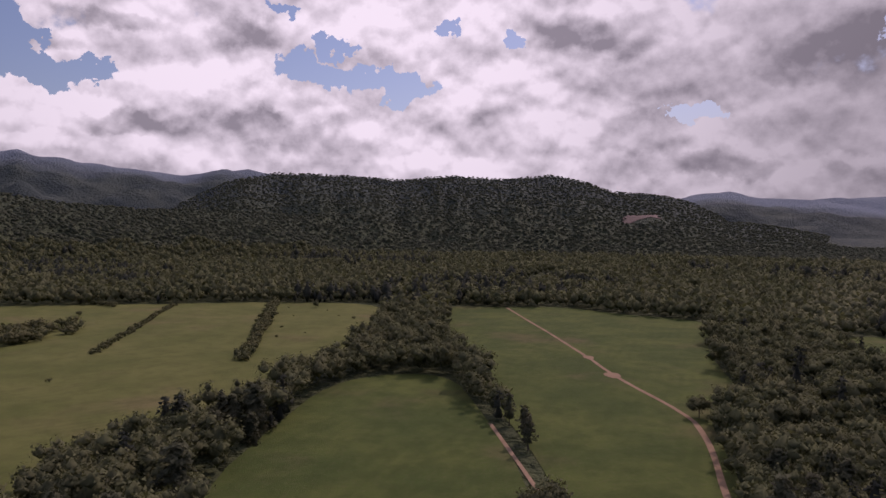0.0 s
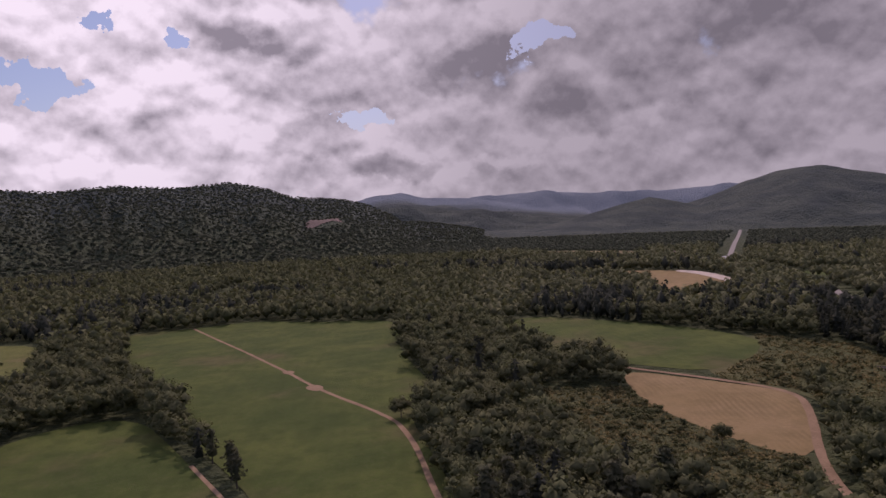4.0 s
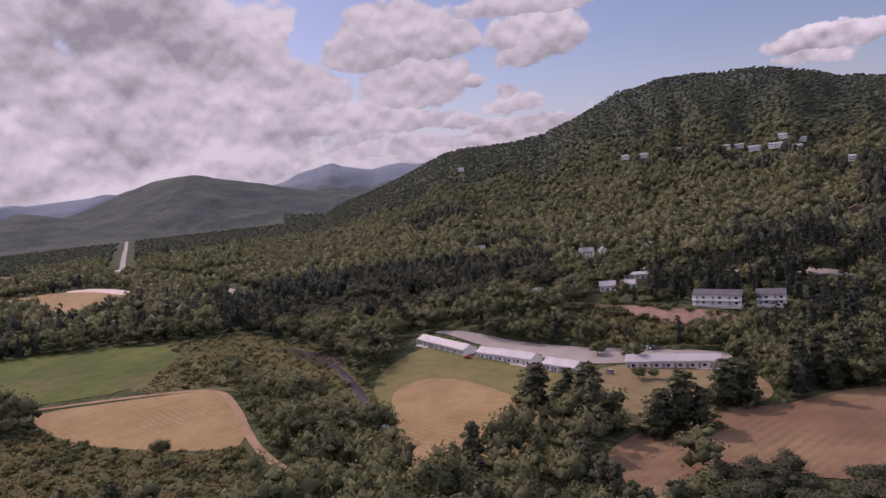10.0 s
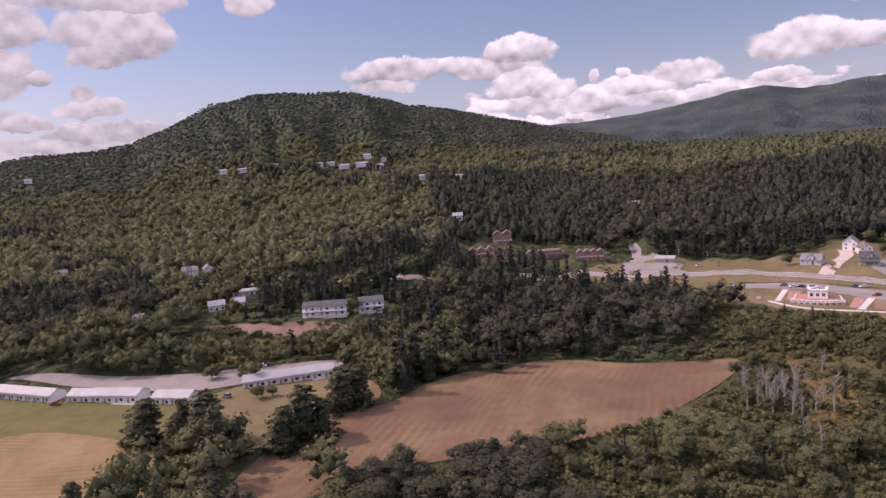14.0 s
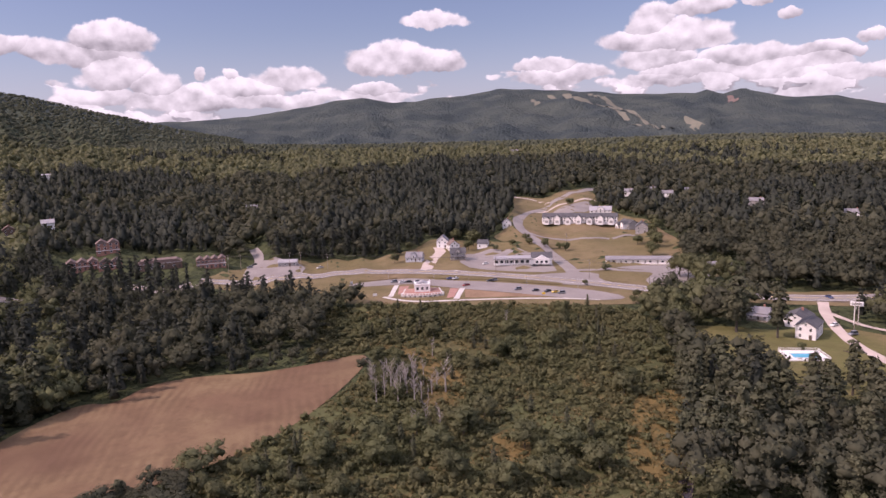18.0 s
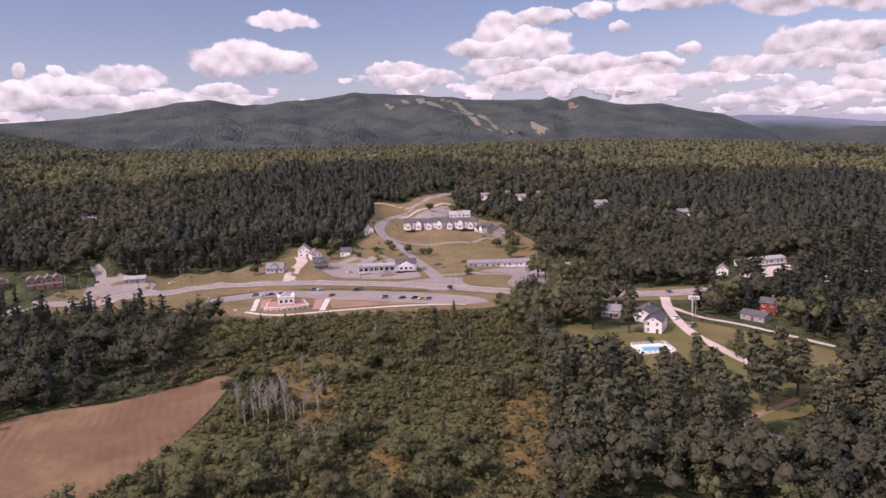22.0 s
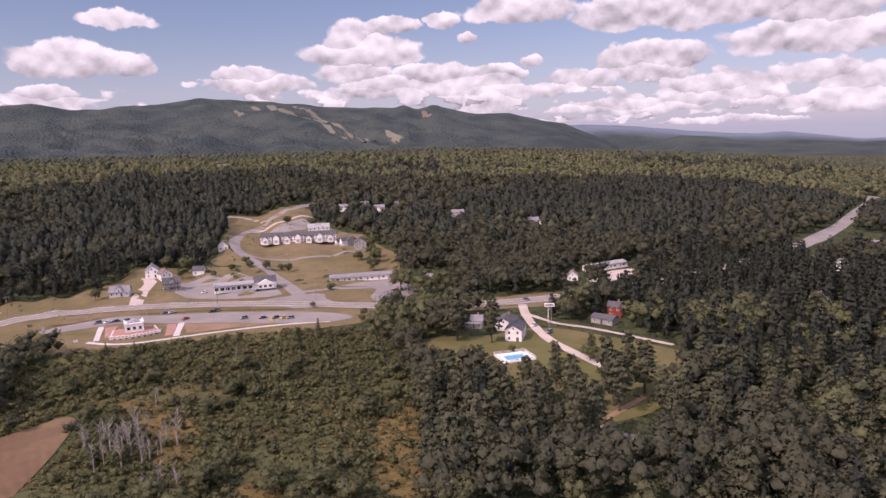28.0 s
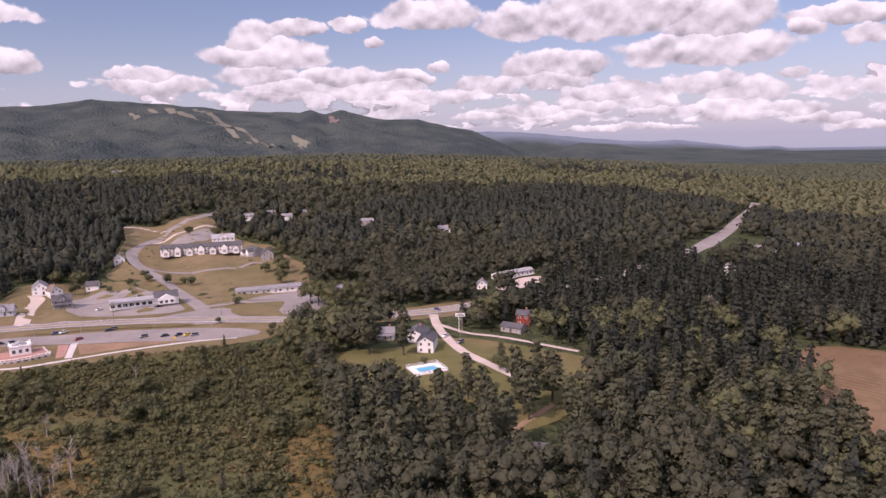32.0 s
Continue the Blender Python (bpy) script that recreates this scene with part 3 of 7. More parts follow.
def big_mesh(name, verts, tris, mat, kind_of=None):
    """Arrays of corners and triangles as one mesh."""
    me = bpy.data.meshes.new(name)
    me.vertices.add(len(verts))
    me.vertices.foreach_set("co", verts.astype(np.float32).ravel())
    me.loops.add(tris.size)
    me.loops.foreach_set("vertex_index", tris.astype(np.int32).ravel())
    me.polygons.add(len(tris))
    me.polygons.foreach_set("loop_start", np.arange(0, tris.size, 3, dtype=np.int32))
    me.polygons.foreach_set("loop_total", np.full(len(tris), 3, np.int32))
    me.materials.append(mat)
    me.update(calc_edges=True)
    me.validate()
    return me


def make_ground():
    spans = np.concatenate([np.linspace(0, 640, 108), 640 * (4960 / 640) ** (np.arange(1, 140) / 139)])
    turns = np.radians(np.arange(0, 360, 0.4))
    rr, aa = np.meshgrid(spans, turns, indexing="ij")
    x, y = rr * np.sin(aa), rr * np.cos(aa)
    # the fields and lawns lie a hand's width over the bare ground
    z = lay(x, y) - 0.14 * np.clip((rr - 120) / 60, 0, 1) * np.clip((900 - rr) / 150, 0, 1)
    verts = np.stack([x, y, z], -1).reshape(-1, 3)
    nr, na = rr.shape
    i, j = np.meshgrid(np.arange(nr - 1), np.arange(na), indexing="ij")
    a, b = i * na + j, i * na + (j + 1) % na
    c, d = a + na, b + na
    tris = np.concatenate([np.stack([a, c, b], -1).reshape(-1, 3), np.stack([b, c, d], -1).reshape(-1, 3)])
    keep = ~((tris < na).sum(1) > 1)
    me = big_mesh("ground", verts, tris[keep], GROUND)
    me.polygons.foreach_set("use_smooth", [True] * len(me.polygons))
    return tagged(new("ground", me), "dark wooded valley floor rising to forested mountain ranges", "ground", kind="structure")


make_ground()


def inside(poly, x, y):
    p = np.array(poly, float)
    hit = np.zeros(np.shape(x), bool)
    for (x0, y0), (x1, y1) in zip(p, np.roll(p, -1, 0)):
        cross = (y0 > y) != (y1 > y)
        at = (x1 - x0) * (y - y0) / (y1 - y0 + 1e-9) + x0
        hit ^= cross & (x < at)
    return hit


def from_line(line, x, y):
    """Distance of points from a polyline."""
    best = np.full(np.shape(x), 1e9)
    for (x0, y0), (x1, y1) in zip(line[:-1], line[1:]):
        dx, dy = x1 - x0, y1 - y0
        k = np.clip(((x - x0) * dx + (y - y0) * dy) / (dx * dx + dy * dy), 0, 1)
        best = np.minimum(best, np.hypot(x - x0 - k * dx, y - y0 - k * dy))
    return best


def rounded(poly, times=2, closed=True):
    """Cut the corners of an outline, so that it curves."""
    p = [Vector(q) for q in poly]
    for _ in range(times):
        q = []
        n = len(p)
        for i in range(n if closed else n - 1):
            a, b = p[i], p[(i + 1) % n]
            q += [a.lerp(b, 0.25), a.lerp(b, 0.75)]
        p = q if closed else [p[0], *q, p[-1]]
    return [tuple(v) for v in p]


def sheet(name, poly, mat, lift, label, category="field", step=9.0, kind="structure", curve=2):
    """A patch of ground draped over the land: an outline filled with a grid."""
    line = rounded(poly, curve)
    bm = bmesh.new()
    bm.faces.new([bm.verts.new((x, y, 0)) for x, y in line])
    xs, ys = [p[0] for p in line], [p[1] for p in line]
    for axis, lo, hi in ((0, min(xs), max(xs)), (1, min(ys), max(ys))):
        n = max(1, int((hi - lo) / step))
        for k in range(1, n):
            v = lo + (hi - lo) * k / n
            co = (v, 0, 0) if axis == 0 else (0, v, 0)
            no = (1, 0, 0) if axis == 0 else (0, 1, 0)
            bmesh.ops.bisect_plane(bm, geom=bm.verts[:] + bm.edges[:] + bm.faces[:], plane_co=co, plane_no=no)
    bmesh.ops.triangulate(bm, faces=bm.faces[:])
    co = np.array([v.co[:2] for v in bm.verts])
    z = lay(co[:, 0], co[:, 1]) + lift
    for v, h in zip(bm.verts, z):
        v.co.z = h
    for f in bm.faces:
        f.smooth = True
        if f.normal.z < 0:
            f.normal_flip()
    me = bpy.data.meshes.new(name)
    bm.to_mesh(me)
    bm.free()
    me.materials.append(mat)
    return tagged(new(name, me), label, category, kind=kind)


def ribbon(name, line, width, mat, lift, label, category="road", step=6.0, curve=2, kind="structure"):
    """A road or track laid along a line."""
    p = [Vector(q) for q in rounded(line, curve, closed=False)]
    pts = [p[0]]
    for a, b in zip(p[:-1], p[1:]):
        n = max(1, int((b - a).length / step))
        pts += [a.lerp(b, k / n) for k in range(1, n + 1)]
    verts, faces = [], []
    for i, q in enumerate(pts):
        t = (pts[min(i + 1, len(pts) - 1)] - pts[max(i - 1, 0)]).normalized()
        s = Vector((-t.y, t.x))
        # paved edges run true, gravel and soil ones waver
        w = width * (1 if mat is ASPHALT or width < 1 else 1 + 0.06 * math.sin(i * 1.7) + 0.04 * math.sin(i * 0.61))
        for k in (-0.5, 0.0, 0.5):
            v = q + s * w * k
            verts.append((v.x, v.y, float(lay(v.x, v.y)) + lift + (0.03 if k == 0 else 0)))
    for i in range(len(pts) - 1):
        for k in (0, 1):
            a = i * 3 + k
            faces.append((a, a + 3, a + 4, a + 1))
    ob = mesh_object(name, verts, faces, mat, True)
    ob.data.validate()
    return tagged(ob, label, category, kind=kind)


# fields, in plan
FIELD_A = [(4, 650), (57, 632), (115, 641), (161, 592), (224, 552), (185, 470), (168, 423), (153, 360), (148, 327), (132, 303), (114, 287), (104, 245), (92, 198), (70, 150), (30, 150), (36, 197), (33, 246), (24, 300), (20, 351), (5, 434), (3, 540)]
FIELD_B = [(-58, 339), (-28, 365), (5, 359), (16, 300), (28, 222), (25, 140), (-50, 130), (-75, 200), (-68, 266)]
FIELD_C = [(-520, 600), (-399, 615), (-200, 658), (-62, 660), (-48, 560), (-49, 484), (-57, 388), (-79, 345), (-79, 305), (-97, 281), (-110, 250), (-124, 226), (-118, 180), (-300, 110), (-520, 200)]
FIELD_D = [(262, 470), (313, 497), (350, 440), (385, 324), (345, 285), (283, 262), (262, 300), (240, 350)]
FIELD_E = [(246, 298), (262, 262), (281, 217), (262, 198), (208, 154), (204, 182), (208, 225), (219, 258)]
FIELD_G = [(292, 141), (358, 128), (330, 92), (300, 60), (285, 38), (262, 30), (228, 36), (196, 66), (170, 78), (186, 94), (238, 114)]
FIELD_GM = [(266, 122), (286, 116), (290, 103), (280, 85), (262, 66), (240, 50), (212, 48), (170, 78), (186, 93), (212, 100), (238, 108)]
FIELD_H = [(189, 36), (221, 20), (232, 6), (249, -14), (245, -30), (258, -46), (265, -62), (267, -75), (256, -80), (266, -98), (256, -118), (240, -132), (230, -150), (219, -182), (196, -140), (184, -107), (181, -86), (184, -60), (189, -34), (191, -17), (196, 2), (186, 4), (170, -6), (152, 16)]
FIELD_SW = [(-106, -314), (-165, -292), (-150, -208), (-120, -184), (-90, -190), (-92, -236)]
MEADOW_SE = [(125, -276), (100, -290), (81, -292), (57, -316), (20, -300), (-17, -280), (-13, -262), (-2, -222), (18, -205), (40, -198), (62, -222), (82, -238), (104, -250)]
MARSH_N = [(384, 330), (345, 300), (282, 275), (272, 245), (283, 212), (250, 165), (232, 130), (250, 118), (300, 150), (360, 205), (400, 270)]
MARSH_S = [(215, -185), (232, -150), (290, -215), (270, -240), (235, -255), (200, -280), (150, -292), (120, -270), (100, -225), (84, -190), (72, -160), (60, -130), (90, -100), (130, -62), (165, -50), (180, -75), (186, -110), (196, -146)]
OCHRE = [[(228, -188), (204, -196), (186, -186), (166, -178), (156, -168), (148, -152), (153, -141), (163, -148), (176, -164), (190, -172), (206, -180)],
         [(104, -200), (93, -209), (80, -192), (74, -170), (70, -146), (76, -140), (84, -148), (94, -168)],
         [(124, -150), (110, -140), (106, -124), (118, -122), (126, -134)]]
SHRUBS_E = [(230, 262), (216, 225), (212, 182), (216, 158), (184, 126), (160, 130), (140, 190), (160, 260), (190, 290)]
FAR_CLEARING = [(550, 815), (579, 790), (640, 762), (690, 715), (690, 630), (610, 530), (560, 500), (500, 480), (470, 490), (520, 560), (570, 640), (575, 720), (520, 760)]
SAND = [(702, 700), (700, 650), (665, 585), (612, 515), (598, 512), (640, 580), (672, 640), (678, 690)]
RED_BANK = [(395, 44), (373, 10), (366, -10), (357, -42), (366, -46), (378, -30), (384, -10), (392, 14), (404, 40)]
MOTEL_LAWN = [(292, 42), (262, 33), (238, 38), (222, 10), (240, -12), (256, -34), (288, -30), (301, -22), (304, 22)]
BANK_SCRUB = [(372, 60), (350, 45), (337, 10), (332, -30), (345, -50), (357, -42), (366, -10), (373, 10), (395, 44)]
FAR_STRIP = [(770, 568), (827, 565), (817, 520), (752, 480), (735, 530)]
FAR_FIELD = [(795, 1396), (901, 1211), (970, 1047), (860, 920), (770, 1040)]

sheet("field", FIELD_A, MEADOW, 0.10, "broad mown green field between rows of trees")
sheet("field", FIELD_B, MEADOW, 0.10, "green field closed in by dark trees")
sheet("field", FIELD_C, MEADOW_PALE, 0.10, "pale green hay meadow crossed by hedgerows")
sheet("field", FIELD_D, MEADOW, 0.10, "bright green field below the forest edge")
sheet("field", FIELD_E, HAY, 0.10, "tan cut hay field edged by a farm track")
sheet("field", FIELD_G, SLOPE_GRASS, 0.10, "dry grass slope below long white buildings")
sheet("lawn", MOTEL_LAWN, LAWN, 0.13, "dry reddish lawn under pines by the lodging rows", "lawn")
sheet("field", FIELD_GM, HAY, 0.16, "tan mown hay patch with curved rows")
sheet("field", FIELD_H, RUST, 0.10, "reddish dry field winding between woods")
sheet("field", FIELD_SW, RUST, 0.10, "reddish bare field among woods")
sheet("field", MEADOW_SE, SLOPE_GRASS, 0.10, "dry lawn round the pool and white house")
sheet("marsh", MARSH_N, SHRUB_MARSH, 0.07, "brown and green marsh along a stream", "marsh")
sheet("marsh", MARSH_S, SHRUB_MARSH, 0.07, "shrubby marsh with yellow and brown grass", "marsh")
for patch in OCHRE:
    sheet("marsh", patch, OCHRE_GRASS, 0.11, "patch of ochre dry marsh grass among shrubs", "marsh", step=5)
sheet("field", SHRUBS_E, ROUGH_GRASS, 0.06, "rough green shrubland beside the hay field")
sheet("field", FAR_CLEARING, HAY, 0.12, "tan clearing in the far forest")
sheet("sand_pit", SAND, GRAVEL, 0.30, "pale bare sand at the clearing's edge", "sand pit")
sheet("bank", RED_BANK, BANK_EARTH, 0.15, "eroded reddish earth bank below townhouses", "bank", step=4)
sheet("bank", BANK_SCRUB, MARSH, 0.10, "scrubby green slope behind the car park", "bank", step=5)
sheet("field", FAR_STRIP, MEADOW, 0.12, "small bright green field beside a far road")
sheet("field", FAR_FIELD, LAWN, 0.12, "pale far fields in the woods")

# ---------------------------------------------------------------- single things in plan
BIG_PINES = [(252, 56, 17), (243, 35, 19), (255, 43, 14), (240, 45, 13), (227, 3, 20), (221, 11, 16), (227, -3, 14), (249, -14, 17), (254, -21, 15)]
TALL_PINES = [(94, -282, 26), (77, -282, 25), (17, -215, 23), (8, -231, 22), (41, -230, 20), (60, -204, 19), (46, -215, 18), (85, -218, 15), (64, -159, 22), (19, -219, 22), (8, -234, 19), (30, -209, 17), (60, -168, 24), (22, -233, 22), (14, -247, 20), (34, -217, 20), (2, -214, 19), (-1, -195, 22), (30, -182, 21), (45, -184, 23), (59, -155, 19), (52, -224, 16), (30, -274, 10), (24, -190, 22), (-14, -206, 21)]
DEAD_TREES = [(185, -151, 12), (180, -150, 13), (176, -151, 12), (171, -149, 14), (172, -154, 11), (163, -148, 10), (169, -142, 10), (144, -124, 11), (192, -188, 10), (174, -146, 11), (162, -143, 12), (188, -239, 8)]
SINGLE_TREES = [(110, 286, 10), (-302, 560, 5), (-117, 624, 6), (196, 185, 9), (244, 156, 17), (254, 167, 13), (250, 150, 14), (276, 196, 11), (321, 34, 7), (311, 19, 8), (280, 16, 6), (280, 10, 5), (139, -373, 14), (144, -384, 15), (221, -466, 9), (338, -412, 14), (384, -348, 7), (346, -327, 8), (293, -426, 6), (300, -412, 6), (308, -401, 5), (205, -379, 5), (149, -312, 6), (139, -310, 5), (236, -242, 5), (54, -239, 7), (39, -210, 9), (113, -283, 9), (72, -255, 3), (30, -263, 8), (65, -269, 4), (150, -377, 18), (157, -383, 16), (128, -377, 17), (399, -4, 9), (383, -45, 10), (370, -68, 10), (404, 28, 8), (393, 26, 7), (362, -30, 6), (408, 8, 9), (412, -24, 10), (278, -425, 7), (270, -433, 6), (262, -428, 8), (300, -432, 7), (225, -507, 9), (216, -482, 10), (207, -470, 11), (240, -542, 10), (232, -530, 9), (262, -592, 12), (292, -602, 12), (322, -592, 11), (346, -586, 10), (199, -442, 11), (364, -362, 7), (330, -395, 9), (356, -412, 10)]
ROADSIDE_TREES = [(139, -325, 12), (128, -327, 14), (129, -282, 13), (117, -273, 12), (154, -308, 5), (158, -321, 5), (196, -334, 4)]
POLES = [(369, -283), (420, -237), (261, -334), (383, -271), (202, -351), (386, -380), (265, -435), (139, -310), (119, -315), (53, -311), (423, -249), (389, -266), (149, -317), (143, -323), (53, -320)]
FIELD_BUSHES = [(-116, 471, 2.5), (-122, 511, 2.2), (-73, 557, 3), (-199, 339, 3), (-142, 622, 2), (-99, 487, 1.5), (-88, 571, 1.6), (-103, 605, 1.5), (-126, 570, 1.4)]
CARS = [(382, -287), (303, -281), (295, -286), (298, -283), (290, -288), (279, -308), (276, -310), (252, -315), (251, -318), (258, -298), (224, -304), (213, -306), (206, -308), (201, -308), (197, -308), (289, -361), (279, -364), (253, -368), (61, -313), (52, -302), (73, -368)]
CARS_E = [(327, 11), (327, 8), (289, 28), (320, 98), (427, -259), (431, -266)]
SHRUB_CLUMPS = [(144, -124, 9), (133, -134, 10), (112, -137, 9), (88, -138, 9), (112, -121, 8), (109, -157, 8), (152, -113, 9), (156, -95, 10), (106, -193, 9), (153, -221, 9), (139, -242, 8), (177, -226, 9), (191, -219, 8), (168, -172, 7), (121, -252, 8), (145, -118, 8), (135, -148, 9), (99, -139, 10), (99, -154, 8), (132, -120, 9), (125, -161, 7), (118, -110, 9), (140, -104, 9), (96, -122, 9), (183, -206, 7), (178, -208, 6), (172, -207, 8), (166, -210, 7), (160, -212, 6), (137, -221, 7), (131, -223, 8), (125, -225, 7), (119, -228, 6)]
STREAM_N = [(356, 224), (348, 202), (332, 186), (314, 168), (284, 146), (261, 131), (236, 121), (228, 108)]


def seen_from(x, y):
    """The heading from a place back to the flight."""
    return math.degrees(math.atan2(5 - x, 25 - y)) % 360


HOUSES = [
    # x, y, turn off the eye, w, d, h, rise, wall, roof, label, options
    (336, -338, 15, 12, 8, 3.0, 3.4, SIDING_BLUE, SHINGLE_GREY, "pale blue house with grey gabled roof on lawn", dict(dormer=True, cols=4)),
    (348, -385, 5, 9, 11, 5.2, 3.8, SIDING, SHINGLE_GREY, "tall white gabled house at the head of a drive", dict(along="y", floors=2, cols=2, chimney=False)),
    (336, -383, -15, 8, 9, 4.8, 3.0, SIDING, SHINGLE_BROWN, "white house with brown roof behind a dark one", dict(along="y", floors=2, cols=2)),
    (314, -361, 0, 11, 8, 4.8, 3.2, SIDING_GREY, SHINGLE, "dark grey house with dormer and porch", dict(dormer=True, porch=True, floors=2)),
    (326, -409, 10, 8, 9, 3.6, 2.4, SIDING, SHINGLE, "white garage with dark roof in the trees", dict(garage=True, cols=2, chimney=False)),
    (345, -471, 0, 8, 8, 3.5, 3.4, SIDING, SHINGLE_GREY, "small white gabled house by the side road", dict(along="y", cols=2)),
    (67, -292, 12, 8, 13, 5.6, 2.2, SIDING, SHINGLE, "two-storey white house with dark roof beside gravel", dict(along="y", floors=2, cols=2, chimney=False)),
    (75, -310, 12, 10, 14, 3.6, 2.6, SIDING, SHINGLE, "low wing with dark roof and small chimney", dict(along="y", cols=2)),
    (92, -311, 10, 9, 8, 3.4, 2.2, SIDING, SHINGLE_GREY, "low white house with porch behind tall pines", dict(porch=True, cols=3)),
    (21, -340, 10, 7, 7, 6.0, 2.0, SIDING_RED, SHINGLE, "narrow dark red house among trees", dict(floors=2, cols=2)),
    (26, -326, 30, 12, 7, 2.8, 1.6, SIDING_GREY, SHINGLE, "low grey cabin with dark roof under trees", dict(chimney=False)),
    (51, -431, 0, 7, 7, 3.4, 2.8, SIDING, SHINGLE_GREY, "small white house on the far side of the highway", dict(along="y", cols=2)),
    (22, -189, 8, 7, 6, 2.6, 1.6, SIDING_BROWN, SHINGLE, "low brown cabin with dark roof under pines", dict(chimney=True, cols=3)),
    (14, -190, 12, 6, 5.5, 2.4, 1.4, SIDING_BROWN, SHINGLE, "small brown cabin with dark roof", dict(chimney=False, cols=2)),
    (-30, -197, 0, 8, 7, 2.8, 1.8, SIDING, SHINGLE_GREY, "white cabin half hidden by trees", dict(cols=2)),
    (-30, -222, -8, 7, 6, 2.8, 1.8, SIDING_BROWN, SHINGLE_GREY, "brown cabin half hidden by trees", dict(cols=2)),
    (613, -392, 0, 13, 8, 5.2, 3.0, SIDING, SHINGLE_GREY, "large white house in a forest clearing", dict(dormer=True, floors=2, cols=4)),
    (772, -1130, 0, 16, 12, 7.0, 4.0, SIDING, SHINGLE_GREY, "lone white house high in the far forest", dict(floors=2)),
    (104, -635, 0, 13, 8, 4.6, 2.8, SIDING, SHINGLE_GREY, "pale house among dark trees", dict(floors=2, cols=3)),
    (190, -669, 10, 14, 8, 4.6, 2.6, SIDING_GREY, SHINGLE_GREY, "grey house among dark trees", dict(floors=2, cols=3)),
    (284, -750, 0, 10, 8, 4.6, 2.8, SIDING, SHINGLE_GREY, "white house above the condominiums", dict(floors=2, cols=2)),
    (296, -716, 5, 12, 8, 4.6, 2.8, SIDING, SHINGLE_GREY, "white house with grey roof above the condominiums", dict(floors=2, cols=2)),
    (328, -686, 5, 10, 8, 4.6, 2.8, SIDING, SHINGLE_GREY, "white gabled house at the forest edge", dict(floors=2, cols=2)),
    (313, -712, -5, 9, 8, 4.6, 2.8, SIDING, SHINGLE_GREY, "small white gabled house at the forest edge", dict(floors=2, cols=2)),
    (625, 51, 10, 13, 9, 5.4, 3.4, SIDING, SHINGLE_GREY, "large white house on the wooded slope", dict(dormer=True, floors=2, cols=4)),
    (624, 36, -10, 8, 9, 5.0, 3.0, SIDING, SHINGLE_GREY, "white gabled annex on the wooded slope", dict(along="y", floors=2, cols=2)),
    (448, 30, 0, 10, 8, 3.6, 2.6, SIDING, METAL_ROOF, "white house with pale roof above the bank", dict(cols=3)),
    (722, 169, 0, 9, 8, 5.0, 3.0, SIDING, SHINGLE_GREY, "white house high among the trees", dict(floors=2, cols=2)),
    (475, 56, 10, 9, 8, 4.4, 3.0, SIDING, SHINGLE_GREY, "white house with grey gable on the slope", dict(along="y", floors=2, cols=2)),
    (491, 8, 0, 22, 9, 3.2, 1.2, SIDING, METAL_ROOF, "long pale building with flat metal roof on the slope", dict(cols=6, chimney=False)),
    (438, 76, 8, 9, 8, 3.6, 2.6, SIDING_GREY, SHINGLE_GREY, "grey house among slope trees", dict(cols=2)),
    (474, 101, 0, 10, 8, 3.6, 2.8, SIDING_RED, SHINGLE_BROWN, "red-brown house in the woods", dict(cols=2)),
    (451, 16, 10, 8, 8, 3.4, 2.4, SIDING, METAL_ROOF, "small white house above the earth bank", dict(cols=2)),
    (648, -208, 0, 10, 9, 4.6, 2.8, SIDING, METAL_ROOF, "pale house in the upper woods", dict(cols=2)),
    (670, -184, 0, 9, 9, 6.5, 3.0, SIDING_BROWN, SHINGLE_BROWN, "tall brown house in the upper woods", dict(along="y", floors=2, cols=2)),
    (400, -273, 10, 13, 7, 3.0, 1.5, SIDING_GREY, METAL_ROOF, "low shed with pale roof beside the highway", dict(cols=4, chimney=False)),
    (-167, -568, 0, 12, 9, 5.0, 2.6, SIDING, SHINGLE_GREY, "white house beside the far highway", dict(floors=2, cols=3)),
    (-176, -556, 12, 9, 9, 4.4, 2.6, SIDING, SHINGLE_GREY, "white gabled house beside the far highway", dict(along="y", floors=2, cols=2)),
    (-125, -483, 0, 9, 9, 4.6, 3.0, SIDING, SHINGLE_GREY, "white house end showing among pines", dict(along="y", floors=2, cols=2)),
    (-84, -369, 0, 8, 8, 5.4, 3.4, SIDING, METAL_ROOF, "pale gabled house deep among pines", dict(along="y", floors=2, cols=2)),
    (-212, -596, 0, 13, 9, 3.4, 1.8, SIDING, METAL_ROOF, "long pale house in the far woods", dict(cols=3)),
    (847, 742, 0, 22, 14, 5.0, 3.0, SIDING, METAL_ROOF, "white roadside building far up the valley", dict(cols=5, chimney=False)),
    (905, 905, 0, 34, 16, 5.0, 3.0, SIDING_RED, SHINGLE_BROWN, "long red barn beside far fields", dict(cols=6, chimney=False)),
]

RESORT = ((1315, 2, 16), (1309, -30, 22), (1343, -94, 18), (1266, -163, 22), (1312, -195, 18), (1217, -203, 22), (1155, -222, 24), (1190, -240, 16), (1270, -284, 22), (1147, -247, 24), (1012, -285, 10), (1004, -343, 13), (1640, 391, 16))

